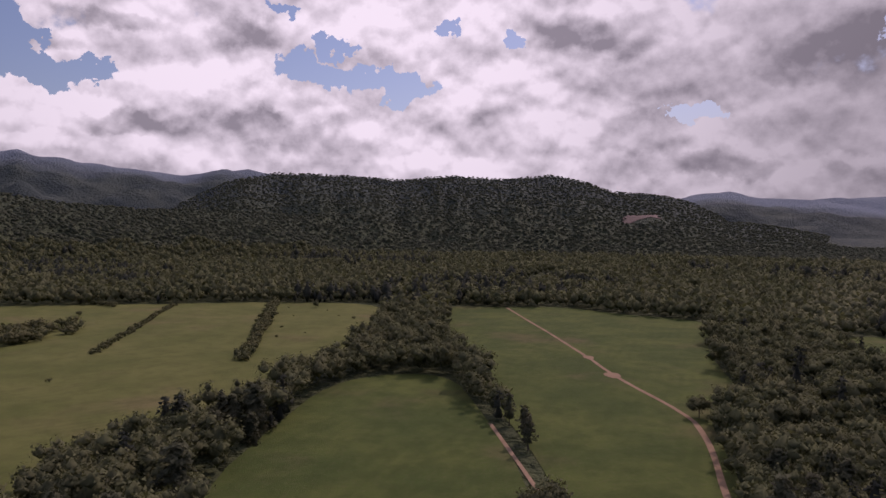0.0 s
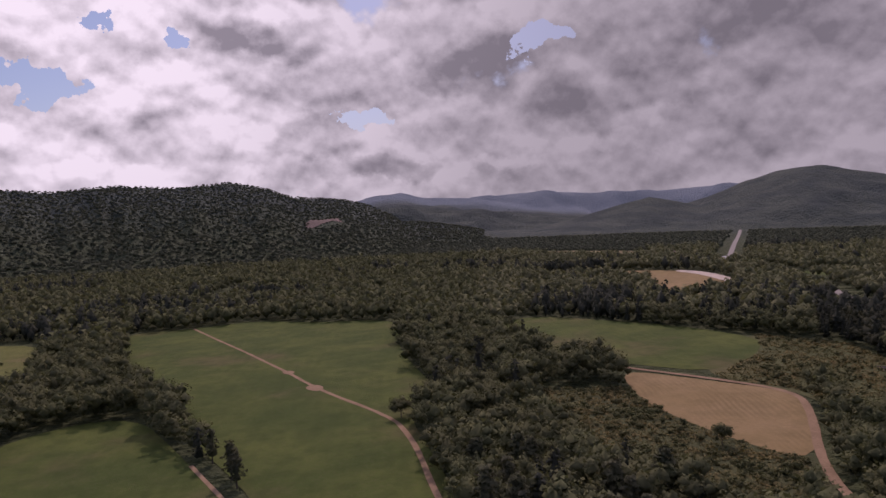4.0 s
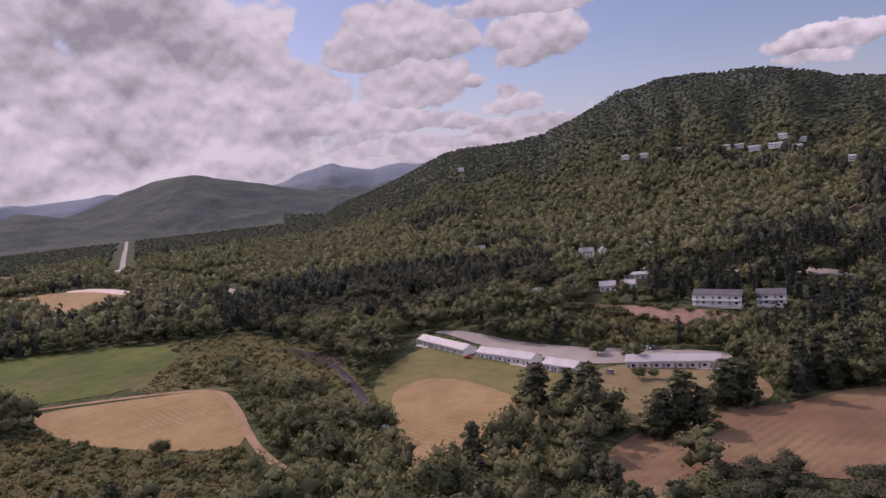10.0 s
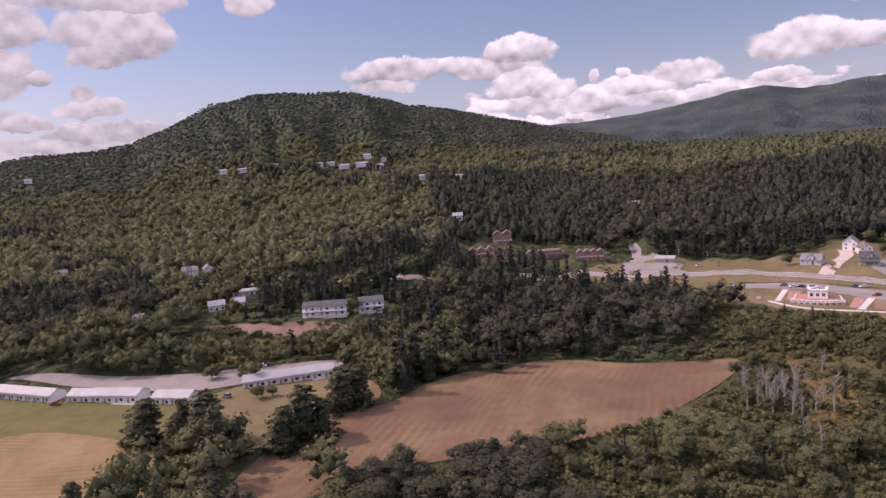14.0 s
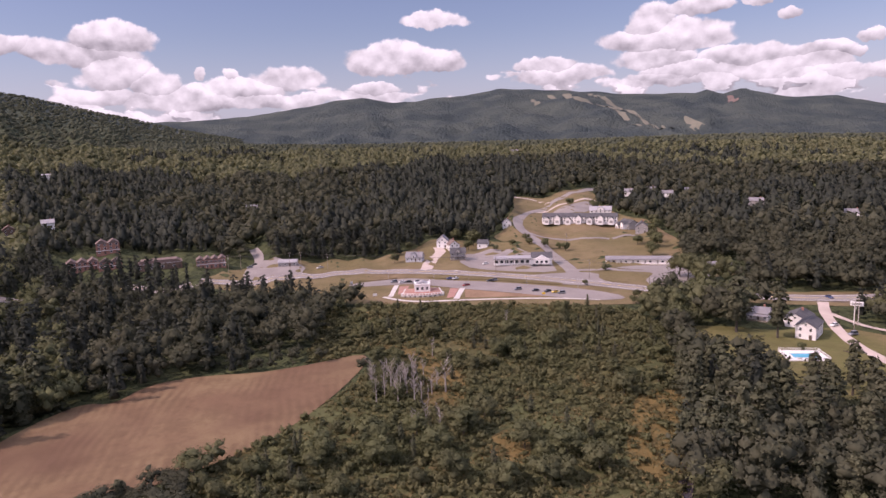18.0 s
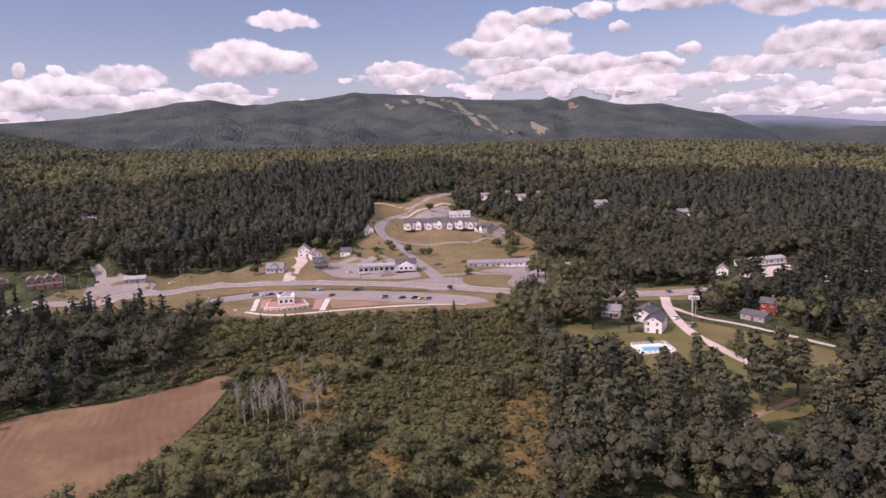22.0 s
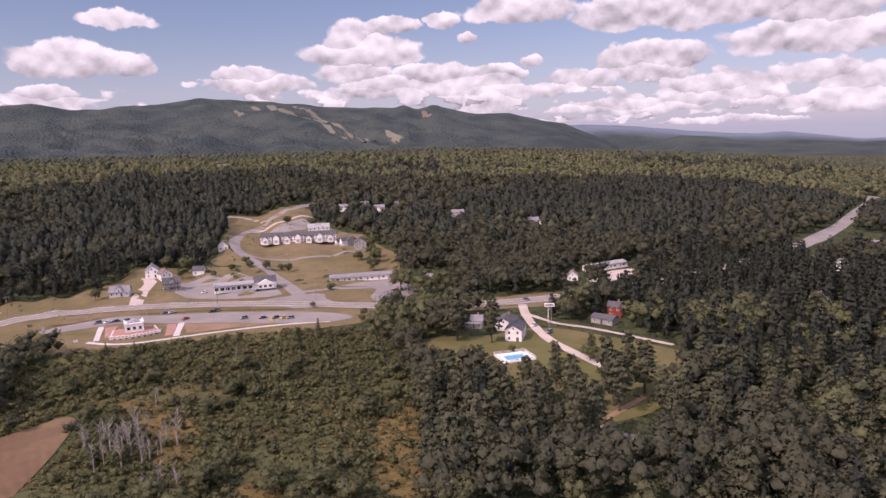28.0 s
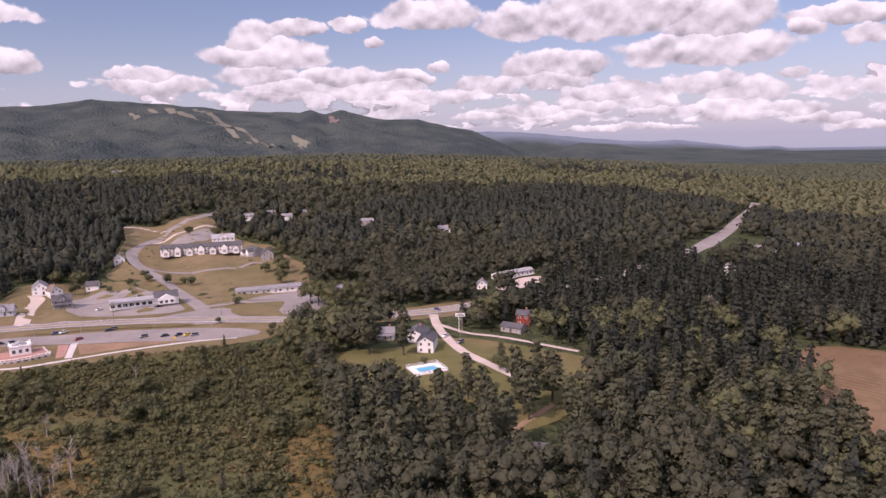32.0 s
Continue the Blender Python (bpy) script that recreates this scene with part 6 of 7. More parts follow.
# roadside lodging south of the highway and farther off
row_house(216, -402, 173, -424, 6, 8, 2.9, 1.6, "long low white motel with covered walk on lawn", roof=SHINGLE_GREY, group="roadside motels")
row_house(150, -412, 137, -424, 2, 8, 2.9, 1.6, "low white motel wing with grey roof", roof=SHINGLE_GREY, group="roadside motels")
row_house(41, -458, 16, -483, 4, 8, 3.0, 1.4, "pale long motel with metal roof beside gravel lot", group="roadside motels")


for x, y, off, w, d, h, rise, wall, roof, label, extra in HOUSES:
    house(x, y, seen_from(x, y) + off, w, d, h, rise, wall, roof, label, **extra)
# resort condominiums high on the mountain's shoulder
for x, y, w in RESORT:
    house(x, y, seen_from(x, y) + 12, w * 0.85, 8, 6.0, 1.6, SIDING, METAL_ROOF, "pale resort building on the wooded mountain shoulder", "resort_building", "building", floors=2, cols=5, chimney=False, group="resort buildings on the mountain", z=float(lay(x, y)) + 2)


def brick_block(x, y, facing, w, d, h, label, bays=5, gables=0, wall=None, roof=None, floors=2):
    """A brick building with a parapet or a row of gables."""
    root = thing("brick_building", x, y, facing, label, "building")
    bm = bmesh.new()
    box(bm, (-w / 2, -d / 2, -1.5), (w / 2, d / 2, h))
    body = part("wall", bm, wall or BRICK, root)
    bm = bmesh.new()
    if gables:
        for k in range(gables):
            gx, gw = -w / 2 + w * (k + 0.5) / gables, w / gables
            prism(bm, [(gx - gw / 2 - .1, h - 0.1), (gx + gw / 2 + .1, h - 0.1), (gx, h + gw * 0.35)], -d / 2 - 0.4, d / 2 + 0.4)
    else:
        box(bm, (-w / 2 - 0.3, -d / 2 - 0.3, h), (w / 2 + 0.3, d / 2 + 0.3, h + 0.35))
        prism(bm, [(-w / 2 + 0.6, h + 0.35), (w / 2 - 0.6, h + 0.35), (w / 2 - 3, h + 2.2), (-w / 2 + 3, h + 2.2)], -d / 2 + 0.8, d / 2 - 0.8)
    bmesh.ops.recalc_face_normals(bm, faces=bm.faces)
    part("roof", bm, roof or SHINGLE_BROWN, root)
    for f in range(floors):
        for k in range(bays):
            px = -w / 2 + w * (k + 0.5) / bays
            if f == 0 and k % 2:
                door(body, px, -d / 2, 0, 0, 1.1, 2.1)
            else:
                window(body, px, -d / 2, f * h / floors + 0.9, 0, 1.5, 1.4)
    bm = bmesh.new()
    box(bm, (-w / 2 - 0.2, -d / 2 - 0.25, h / floors - 0.2), (w / 2 + 0.2, -d / 2 - 0.01, h / floors + 0.15))
    part("band", bm, TRIM, body)
    return root


brick_block(500, -173, seen_from(500, -173), 20, 10, 5.5, "dark red brick apartments with small gables", 6, 3)
brick_block(486, -186, seen_from(486, -186) + 8, 14, 9, 5.0, "dark red brick apartments stepping down the slope", 4, 2)
brick_block(528, -204, seen_from(528, -204), 16, 10, 8.0, "tall brick apartments with brown gabled roof", 4, 2, floors=3)
brick_block(473, -215, seen_from(473, -215), 30, 12, 4.0, "long low brown building with hipped roof", 8, 0, SIDING_BROWN, SHINGLE_BROWN, 1)
brick_block(443, -238, seen_from(443, -238), 20, 10, 6.5, "two-storey brick building with white bay windows", 7, 4)


def condo_row(x0, y0, x1, y1, units, label):
    """A row of joined houses, each with a front gable and a garage door."""
    a, b = Vector((x0, y0)), Vector((x1, y1))
    length, mid = (b - a).length, (a + b) / 2
    head = math.degrees(math.atan2(b.x - a.x, b.y - a.y))
    root = thing("condominium_row", mid.x, mid.y, head + 90, label, "building", "condominium rows")
    u = length / units
    for k in range(units):
        cx = -length / 2 + u * (k + 0.5)
        bm = bmesh.new()
        wall_body(bm, u - 0.03, 10, 5.0, 3.0)
        body = part("wall", bm, SIDING_GREY if k % 3 == 1 else SIDING, root)
        body.location = (cx, 0, 0)
        bm = bmesh.new()
        roof_pair(bm, u - 0.06, 10, 5.0, 3.0, over=0.3)
        part("roof", bm, SHINGLE, body)
        bm = bmesh.new()
        wall_body(bm, u * 0.5, 6.0, 3.4 + (k % 2) * 1.6, 2.2, "y")
        front = part("gable", bm, SIDING, body)
        front.location = (0, -6.5, 0)
        bm = bmesh.new()
        roof_pair(bm, u * 0.5, 6.0, 3.4 + (k % 2) * 1.6, 2.2, 0.3, along="y")
        part("gable_roof", bm, SHINGLE, front)
        door(body, 0, -9.52, 0, 0, 2.6, 2.2, SIDING_GREY, "garage_door")
        window(body, u * 0.36, -5.0, 1.0, 0)
        window(body, -u * 0.36, -5.0, 1.0, 0)
        window(body, u * 0.36, -5.0, 3.3, 0)
        window(body, -u * 0.36, -5.0, 3.3, 0)
    return root


condo_row(332, -511, 270, -535, 7, "row of grey and white condominiums with dark roofs")
condo_row(263, -532, 250, -524, 2, "pair of white condominiums with dark roofs")
house(238, -513, seen_from(238, -513), 10, 12, 5.4, 4.0, SIDING_GREY, SHINGLE, "tall grey gabled condominium end house", along="y", floors=2, cols=2)
house(304, -570, seen_from(304, -570), 20, 12, 5.4, 3.4, SIDING, METAL_ROOF, "large white clubhouse above the condominiums", floors=2, cols=5, dormer=True)


def store():
    root = thing("roadside_store", 266, -369, seen_from(266, -369), "low white roadside store with flat and pitched roofs", "store")
    bm = bmesh.new()
    box(bm, (-17, -5, -1), (9, 5, 3.6))
    body = part("wall", bm, SIDING, root)
    bm = bmesh.new()
    box(bm, (-17.5, -6.8, 3.6), (9, 5.3, 4.1))
    box(bm, (-17.5, -7.0, 3.3), (9, -6.8, 4.3))
    part("roof", bm, METAL_ROOF, root)
    bm = bmesh.new()
    wall_body(bm, 14, 12, 4.0, 3.0, "x", 1)
    bmesh.ops.translate(bm, vec=(16, 1, 0), verts=bm.verts)
    wing = part("wing", bm, SIDING, root)
    bm = bmesh.new()
    roof_pair(bm, 14, 12, 4.0, 3.0)
    bmesh.ops.translate(bm, vec=(16, 1, 0), verts=bm.verts)
    part("wing_roof", bm, SHINGLE, root)
    bm = bmesh.new()
    prism(bm, [(11, 0), (21, 0), (21, 3.4), (16, 6.0), (11, 3.4)], -7.5, -5.05)
    bmesh.ops.recalc_face_normals(bm, faces=bm.faces)
    part("entrance_gable", bm, SIDING, root)
    for k in range(7):
        window(body, -15.5 + k * 3.6, -5, 0.6, 0, 2.4, 2.0, 0)
        set_in("post", shared(("store_post",), lambda bm: box(bm, (-.1, -.1, 0), (.1, .1, 3.3)), TRIM), root, -17 + k * 4.2, -6.6, 0)
    for k in range(3):
        window(wing, 12.5 + k * 3.2, -7.5, 0.8, 0, 1.8, 1.6, 0)


store()

# ---------------------------------------------------------------- the rest area and the town's ground
for open_ in (CLEARED[0], CLEARED[1]):
    sheet("lawn", open_, LAWN, 0.05, "dry tan open grass between roads and buildings", "lawn", step=8)
sheet("car_park", [(212, -388), (170, -425), (145, -415), (140, -385), (150, -361), (169, -353), (177, -396)], ASPHALT, 0.26, "pale asphalt lot along the motel", "car park", curve=1)
sheet("forecourt", [(402, -247), (412, -240), (432, -262), (434, -278), (392, -284), (369, -258), (380, -240)], ASPHALT, 0.25, "grey yard beside the roadside shed", "forecourt", curve=1)
sheet("forecourt", [(246, -334), (226, -360), (206, -372), (196, -352), (176, -346), (190, -334), (220, -326)], ASPHALT, 0.27, "wide paved mouth of the road junction", "forecourt", curve=1)
ribbon("road", [(388, -620), (409, -635), (430, -634), (452, -628)], 7.0, GRAVEL, 0.26, "pale branch of the upper road")
ribbon("road", [(372, -552), (369, -590), (366, -617), (357, -632), (352, -652)], 6.0, GRAVEL, 0.28, "pale branch of the upper road")
sheet("car_park", [(352, -548), (358, -580), (352, -624), (337, -636), (324, -592), (318, -560)], ASPHALT, 0.22, "grey parking lot behind the condominiums", "car park", curve=1)
sheet("lawn", [(376, -548), (421, -626), (414, -664), (408, -736), (374, -690), (345, -640), (350, -570)], LAWN, 0.07, "dry verges beside the upper road", "lawn")
sheet("car_park", [(326, -262), (309, -291.5), (298, -299.5), (280, -304), (252.6, -315), (200, -324), (172, -324), (160, -316), (172, -304), (190, -300), (227, -296), (257, -290), (289, -286), (302, -272), (317, -257)], ASPHALT, 0.26,
      "grey rest-area car park beside the highway", "car park", curve=1)
sheet("lawn", [(335, -250), (318, -257), (302, -272), (289, -286), (257, -290), (227, -296), (190, -300), (170, -303), (192, -290), (220, -274), (240, -258), (256, -245), (270, -240), (284, -241), (309, -236)], LAWN, 0.11, "dry lawn in front of the rest area", "lawn")
sheet("median", [(298, -303.4), (295, -310.6), (259.6, -325), (221, -332), (205.6, -331), (216, -324.5), (256, -320), (283, -308.5)], LAWN, 0.40, "grass median between highway and car park", "median", curve=2)
sheet("median", [(332.8, -275.7), (315.5, -296), (308.5, -291.5), (325.7, -270.2)], LAWN, 0.40, "grass median at the car park's end", "median", curve=2)
sheet("lawn", [(312, -325), (330, -312), (352, -318), (362, -340), (352, -372), (332, -378), (318, -352)], LAWN, 0.12, "dry lawn round the roadside houses", "lawn")
sheet("lawn", [(372, -300), (352, -300), (335, -312), (352, -322), (376, -318)], LAWN, 0.10, "dry roadside lawn", "lawn")
sheet("forecourt", [(228, -358), (245, -380), (262, -400), (300, -408), (318, -400), (320, -372), (300, -345), (265, -345)], ASPHALT, 0.25, "grey asphalt forecourt of the store", "forecourt", curve=1)
sheet("lawn", [(219, -366), (181, -393), (178, -372), (174, -353), (191, -350), (207, -353)], LAWN, 0.20, "tan lawn before the motel", "lawn", curve=1)
sheet("lawn", [(311, -457), (286, -454), (248, -473), (239, -500), (220, -503), (205, -481), (194, -436), (249, -406), (271, -428), (287, -438)], LAWN, 0.12, "tan open grass below the condominiums", "lawn")
ribbon("driveway", [(348, -379), (338, -371), (332, -354), (316, -328), (310, -320)], 8.0, GRAVEL, 0.19, "pale drive up to the white house", "driveway")
ribbon("road", [(322, -461), (303, -455), (288, -462), (269, -464), (257, -471), (251, -483), (245, -497), (232, -503)], 5.0, ASPHALT, 0.24, "grey loop drive of the condominiums")
ribbon("driveway", [(150, -352), (150, -375), (165, -395), (205, -385), (222, -372)], 6.0, ASPHALT, 0.21, "grey motel drive", "driveway")
sheet("car_park", [(43, -427), (39, -447), (18, -473), (7, -470), (13, -444), (31, -424)], GRAVEL, 0.14, "pale gravel lot before the motel", "car park", curve=1)
for off_ in (-0.25, 0.25):
    ribbon("lane_line", [(x + off_, y + off_) for x, y in HIGHWAY[2:21]], 0.16, PAINTS["yellow"], 0.36, "yellow centre line on the highway", "lane line", curve=2)
for side in (-5.2, 5.2):
    pts_ = [Vector(p) for p in HIGHWAY[2:21]]
    edge = []
    for k, p in enumerate(pts_):
        t = (pts_[min(k + 1, len(pts_) - 1)] - pts_[max(k - 1, 0)]).normalized()
        edge.append((p.x - t.y * side, p.y + t.x * side))
    ribbon("lane_line", edge, 0.25, TRIM, 0.36, "white edge line on the highway", "lane line", curve=2)
ribbon("pavement", [(281, -249), (268, -248), (255, -251.5), (239, -266), (218.5, -282.5), (191.5, -299), (172, -306)], 2.6, CONCRETE, 0.24, "pale concrete footway along the lawn", "pavement")
ribbon("pavement", [(296, -275.8), (278, -251.8)], 2.8, CONCRETE, 0.27, "pale concrete walk beside the visitor centre", "pavement", curve=1)
ribbon("pavement", [(256, -291.8), (242, -267.8)], 3.2, CONCRETE, 0.27, "pale concrete walk beside the visitor centre", "pavement", curve=1)
sheet("planting_bed", [(292, -274.3), (288, -279.3), (276, -260.8), (278, -257.8)], BRICK_PAVE, 0.26, "reddish mulched planting bed", "planting bed", step=3, curve=0)
sheet("planting_bed", [(262.4, -287.8), (257.5, -289.8), (245.5, -270.3), (248, -266.8)], BRICK_PAVE, 0.26, "reddish mulched planting bed", "planting bed", step=3, curve=0)
sheet("planting_bed", [(253, -290.3), (227.5, -294.8), (197, -300.8), (220, -287.3), (240, -273.8)], SOIL, 0.20, "bare reddish lawn bed beside the walk", "planting bed", step=4, curve=0)


def visitor_centre():
    root = thing("visitor_centre", 270, -270.8, seen_from(270, -270.8), "white visitor centre with square tower on a walled brick terrace", "visitor centre")
    base = float(lay(270, -270.8))
    # the terrace, bowed out towards the valley
    n = 14
    front = [(-12.5 + 25 * k / n, -10.5 - 2.6 * math.sin(math.pi * k / n)) for k in range(n + 1)]
    ring = [*front, (10.5, 6.5), (-10.5, 6.5)]

    def slab(bm, outline, z0, z1, cut=0.0):
        lo = [bm.verts.new((x * (1 - cut), y * (1 - cut), z0)) for x, y in outline]
        hi = [bm.verts.new((x * (1 - cut), y * (1 - cut), z1)) for x, y in outline]
        bm.faces.new(hi)
        bm.faces.new(lo[::-1])
        for k in range(len(lo)):
            m = (k + 1) % len(lo)
            bm.faces.new((lo[k], lo[m], hi[m], hi[k]))
        bmesh.ops.recalc_face_normals(bm, faces=bm.faces)

    bm = bmesh.new()
    slab(bm, ring, -2.0, 1.1)
    terrace = part("terrace", bm, CONCRETE, root)
    bm = bmesh.new()
    slab(bm, ring, 1.104, 1.16, 0.07)
    part("paving", bm, BRICK_PAVE, terrace, "reddish brick paving")
    # the balustrade: a coping on short posts over dark gaps
    bm = bmesh.new()
    for (x0, y0), (x1, y1) in zip(front[:-1], front[1:]):
        d = Vector((x1 - x0, y1 - y0)).normalized()
        q = Vector((-d.y, d.x)) * 0.22
        v = []
        for zz in (2.0, 2.25):
            for a, b in ((x0, y0), (x1, y1)):
                for s in (-1, 1):
                    v.append(bm.verts.new((a + q.x * s, b + q.y * s, zz)))
        for f in ((0, 1, 3, 2), (4, 6, 7, 5), (0, 2, 6, 4), (1, 5, 7, 3), (0, 4, 5, 1), (2, 3, 7, 6)):
            bm.faces.new([v[k] for k in f])
    bmesh.ops.recalc_face_normals(bm, faces=bm.faces)
    part("coping", bm, TRIM, terrace)
    for x, y in front:
        set_in("baluster", shared(("baluster",), lambda bm: box(bm, (-.18, -.18, 1.1), (.18, .18, 2.0)), TRIM), terrace, x * 0.985, y * 0.985, 0)
    # dark plates on the terrace front stand in for shaded openings
    for k in range(8):
        set_in("opening", shared(("opening",), lambda bm: box(bm, (-.9, -.04, 0), (.9, .04, .7)), SHINGLE), terrace, -9.6 + k * 2.75, -10.62 - 2.5 * math.sin(math.pi * (k + .9) / 8.8), 0.1)
    # the tower-like house
    bm = bmesh.new()
    box(bm, (-4.6, -3.4, 1.1), (4.6, 4.2, 5.4))
    body = part("wall", bm, TRIM, root)
    bm = bmesh.new()
    box(bm, (-4.9, -3.7, 5.4), (4.9, 4.5, 5.75))
    for cx in (-4.5, 0, 4.5):
        for cy in (-3.3, 4.1):
            box(bm, (cx - 0.4, cy - 0.4, 5.75), (cx + 0.4, cy + 0.4, 6.5))
    part("parapet", bm, TRIM, root)
    bm = bmesh.new()
    prism(bm, [(-3.4, 5.76), (3.4, 5.76), (0, 7.2)], -2.2, 3.0)
    bmesh.ops.recalc_face_normals(bm, faces=bm.faces)
    part("skylight", bm, METAL_ROOF, root)
    for k in range(3):
        window(body, -2.8 + k * 2.8, -3.4, 2.3, 0, 1.5, 1.6)
    door(body, 4.6, 0.5, 1.16, 90, 1.6, 2.3)
    window(body, -4.6, 0.5, 2.3, -90, 1.5, 1.6)
    for s in (-1, 1):
        bm = bmesh.new()
        box(bm, (s * 12.4 - 0.25, -9.8, 0.2), (s * 12.4 + 0.25, -9.3, 2.3))
        part("wing_wall", bm, CONCRETE, terrace)


visitor_centre()


# ---------------------------------------------------------------- poles, lamps, signs
def pole_kind():
    root = thing("utility_pole", *POLES[0], seen_from(*POLES[0]), "grey wooden utility pole with crossarm beside the road", "utility pole", "utility poles")
    bm = bmesh.new()
    limb(bm, (0, 0, -1), (0, 0, 13), 0.17, 0.11, 8)
    part("pole", bm, WOOD, root)
    bm = bmesh.new()
    box(bm, (-1.3, -0.07, 11.9), (1.3, 0.07, 12.08))
    arm = part("crossarm", bm, WOOD, root)
    for k in (-1.15, -0.5, 0.5, 1.15):
        set_in("insulator", shared(("insulator",), lambda bm: limb(bm, (0, 0, 12.08), (0, 0, 12.32), 0.06, 0.04, 6), CONCRETE), arm, k, 0, 0)
    bm = bmesh.new()
    limb(bm, (0.28, 0, 9.6), (0.28, 0, 10.6), 0.2, 0.2, 8)
    part("transformer", bm, METAL_ROOF, root)
    return root


first_pole = pole_kind()
for x, y in POLES[1:]:
    copy_thing(first_pole, pose(x, y, float(lay(x, y)), 0, 0, 180 - seen_from(x, y) + 20))


def wire(a, b, side, z=12.2):
    """A slack power line from pole to pole."""
    cu = bpy.data.curves.new("power_line", "CURVE")
    cu.dimensions, cu.bevel_depth, cu.bevel_resolution = "3D", 0.02, 1
    sp = cu.splines.new("POLY")
    n = 14
    sp.points.add(n)
    za, zb = float(lay(*a)) + z, float(lay(*b)) + z
    for k in range(n + 1):
        t = k / n
        sp.points[k].co = (a[0] + (b[0] - a[0]) * t + side * 0.8, a[1] + (b[1] - a[1]) * t + side * 0.8, za + (zb - za) * t - 4 * 1.2 * t * (1 - t), 1)
    cu.materials.append(SHINGLE)
    return tagged(new("power_line", cu), "thin dark power line slung between poles", "power line", "power lines")


chain = sorted(set(POLES[:5] + POLES[8:12]), key=lambda p: -p[0])
for a, b in zip(chain[:-1], chain[1:]):
    for s in (-1, 0, 1):
        wire(a, b, s)


def lamp_post(x, y):
    root = thing("lamp_post", x, y, seen_from(x, y), "slim pale lamp post in the car park", "lamp post", "car park lamps")
    bm = bmesh.new()
    limb(bm, (0, 0, -0.3), (0, 0, 7.5), 0.09, 0.06, 8)
    part("pole", bm, METAL_ROOF, root)
    bm = bmesh.new()
    box(bm, (-0.06, -1.2, 7.4), (0.06, 0.1, 7.52))
    part("arm", bm, METAL_ROOF, root)
    bm = bmesh.new()
    box(bm, (-0.16, -1.7, 7.34), (0.16, -1.1, 7.5))
    part("lamp_head", bm, METAL_ROOF, root)


for x, y in ((312, -285), (284, -298), (262, -306), (225, -315), (192, -318)):
    lamp_post(x, y)


def tall_sign():
    root = thing("roadside_sign", 54, -322, seen_from(54, -322), "tall pale roadside sign on two posts", "sign")
    for k in (-0.8, 0.8):
        set_in("post", shared(("sign_post",), lambda bm: box(bm, (-.14, -.14, -1), (.14, .14, 9.5)), TRIM), root, k, 0, 0)
    bm = bmesh.new()
    box(bm, (-2.6, -0.3, 8.6), (2.6, 0.3, 10.4))
    board = part("board", bm, TRIM, root)
    for k in range(2):
        bm = bmesh.new()
        box(bm, (-2.1 + 0.3 * k, -0.34, 9.0 + k * 0.65), (2.1 - 0.3 * k, -0.305, 9.3 + k * 0.65))
        part("writing", bm, SHINGLE, board)


tall_sign()


def notice(x, y, w, h, mat, label):
    root = thing("notice_board", x, y, seen_from(x, y), label, "sign")
    bm = bmesh.new()
    box(bm, (-w / 2, -0.08, 0.7), (w / 2, 0.08, 0.7 + h))
    part("board", bm, mat, root)
    for k in (-1, 1):
        bm = bmesh.new()
        box(bm, (k * w * 0.42 - 0.06, 0.081, -0.4), (k * w * 0.42 + 0.06, 0.2, 0.7 + h))
        part("post", bm, WOOD, root)


notice(286, -247, 2.2, 1.4, TRIM, "small white notice board on the lawn")
notice(322, -262, 1.4, 1.8, SIDING_BLUE, "blue-grey kiosk board at the car park's end")
notice(204, -300, 1.8, 1.2, PAINTS["yellow"], "yellow notice board beside parked cars")


# ---------------------------------------------------------------- vehicles
def car(x, y, facing, paint, label, van=False):
    root = thing("car", x, y, facing, label, "car", "parked and passing cars", float(lay(x, y)) + 0.33)
    L_ = 4.5
    bm = bmesh.new()
    side = [(-2.25, 0.28), (2.25, 0.28), (2.28, 0.62), (2.1, 0.80), (1.05, 0.95), (-1.7, 0.98), (-2.2, 0.90), (-2.28, 0.6)]
    prism(bm, side, -0.88, 0.88)
    bmesh.ops.recalc_face_normals(bm, faces=bm.faces)
    bmesh.ops.bevel(bm, geom=[e for e in bm.edges if abs(e.verts[0].co.y - e.verts[1].co.y) < 0.01], offset=0.08, segments=2, affect="EDGES")
    part("body", bm, PAINTS[paint], root)
    bm = bmesh.new()
    up = 1.75 if van else 1.45
    cab = [(-2.0 if van else -1.65, 0.97), (1.05, 0.94), (0.45, up - 0.03), (-1.75 if van else -1.05, up)]
    prism(bm, cab, -0.78, 0.78)
    for v in bm.verts:
        if v.co.z > 1.2:
            v.co.y *= 0.86
    bmesh.ops.recalc_face_normals(bm, faces=bm.faces)
    glass = part("glasshouse", bm, GLASS, root)
    bm = bmesh.new()
    box(bm, (-1.72 if van else -1.02, -0.66, up - 0.01), (0.42, 0.66, up + 0.05))
    part("roof", bm, PAINTS[paint], root)
    for wx in (-1.4, 1.4):
        for wy in (-0.82, 0.82):
            tyre = set_in("wheel", shared(("tyre",), lambda bm: limb_y(bm, 0.33, 0.11), TYRE), root, wx, wy, 0.33)
            part("rim", shared(("rim",), lambda bm: limb_y(bm, 0.19, 0.12), RIM), None, tyre)
    for k in (-0.6, 0.6):
        set_in("headlight", shared(("headlight",), lambda bm: box(bm, (0, -.16, 0), (.05, .16, .12)), TRIM), root, 2.25, k, 0.62)
        set_in("tail_light", shared(("tail_light",), lambda bm: box(bm, (-.05, -.14, 0), (0, .14, .14)), PAINTS["red"]), root, -2.23, k, 0.66)
    return root


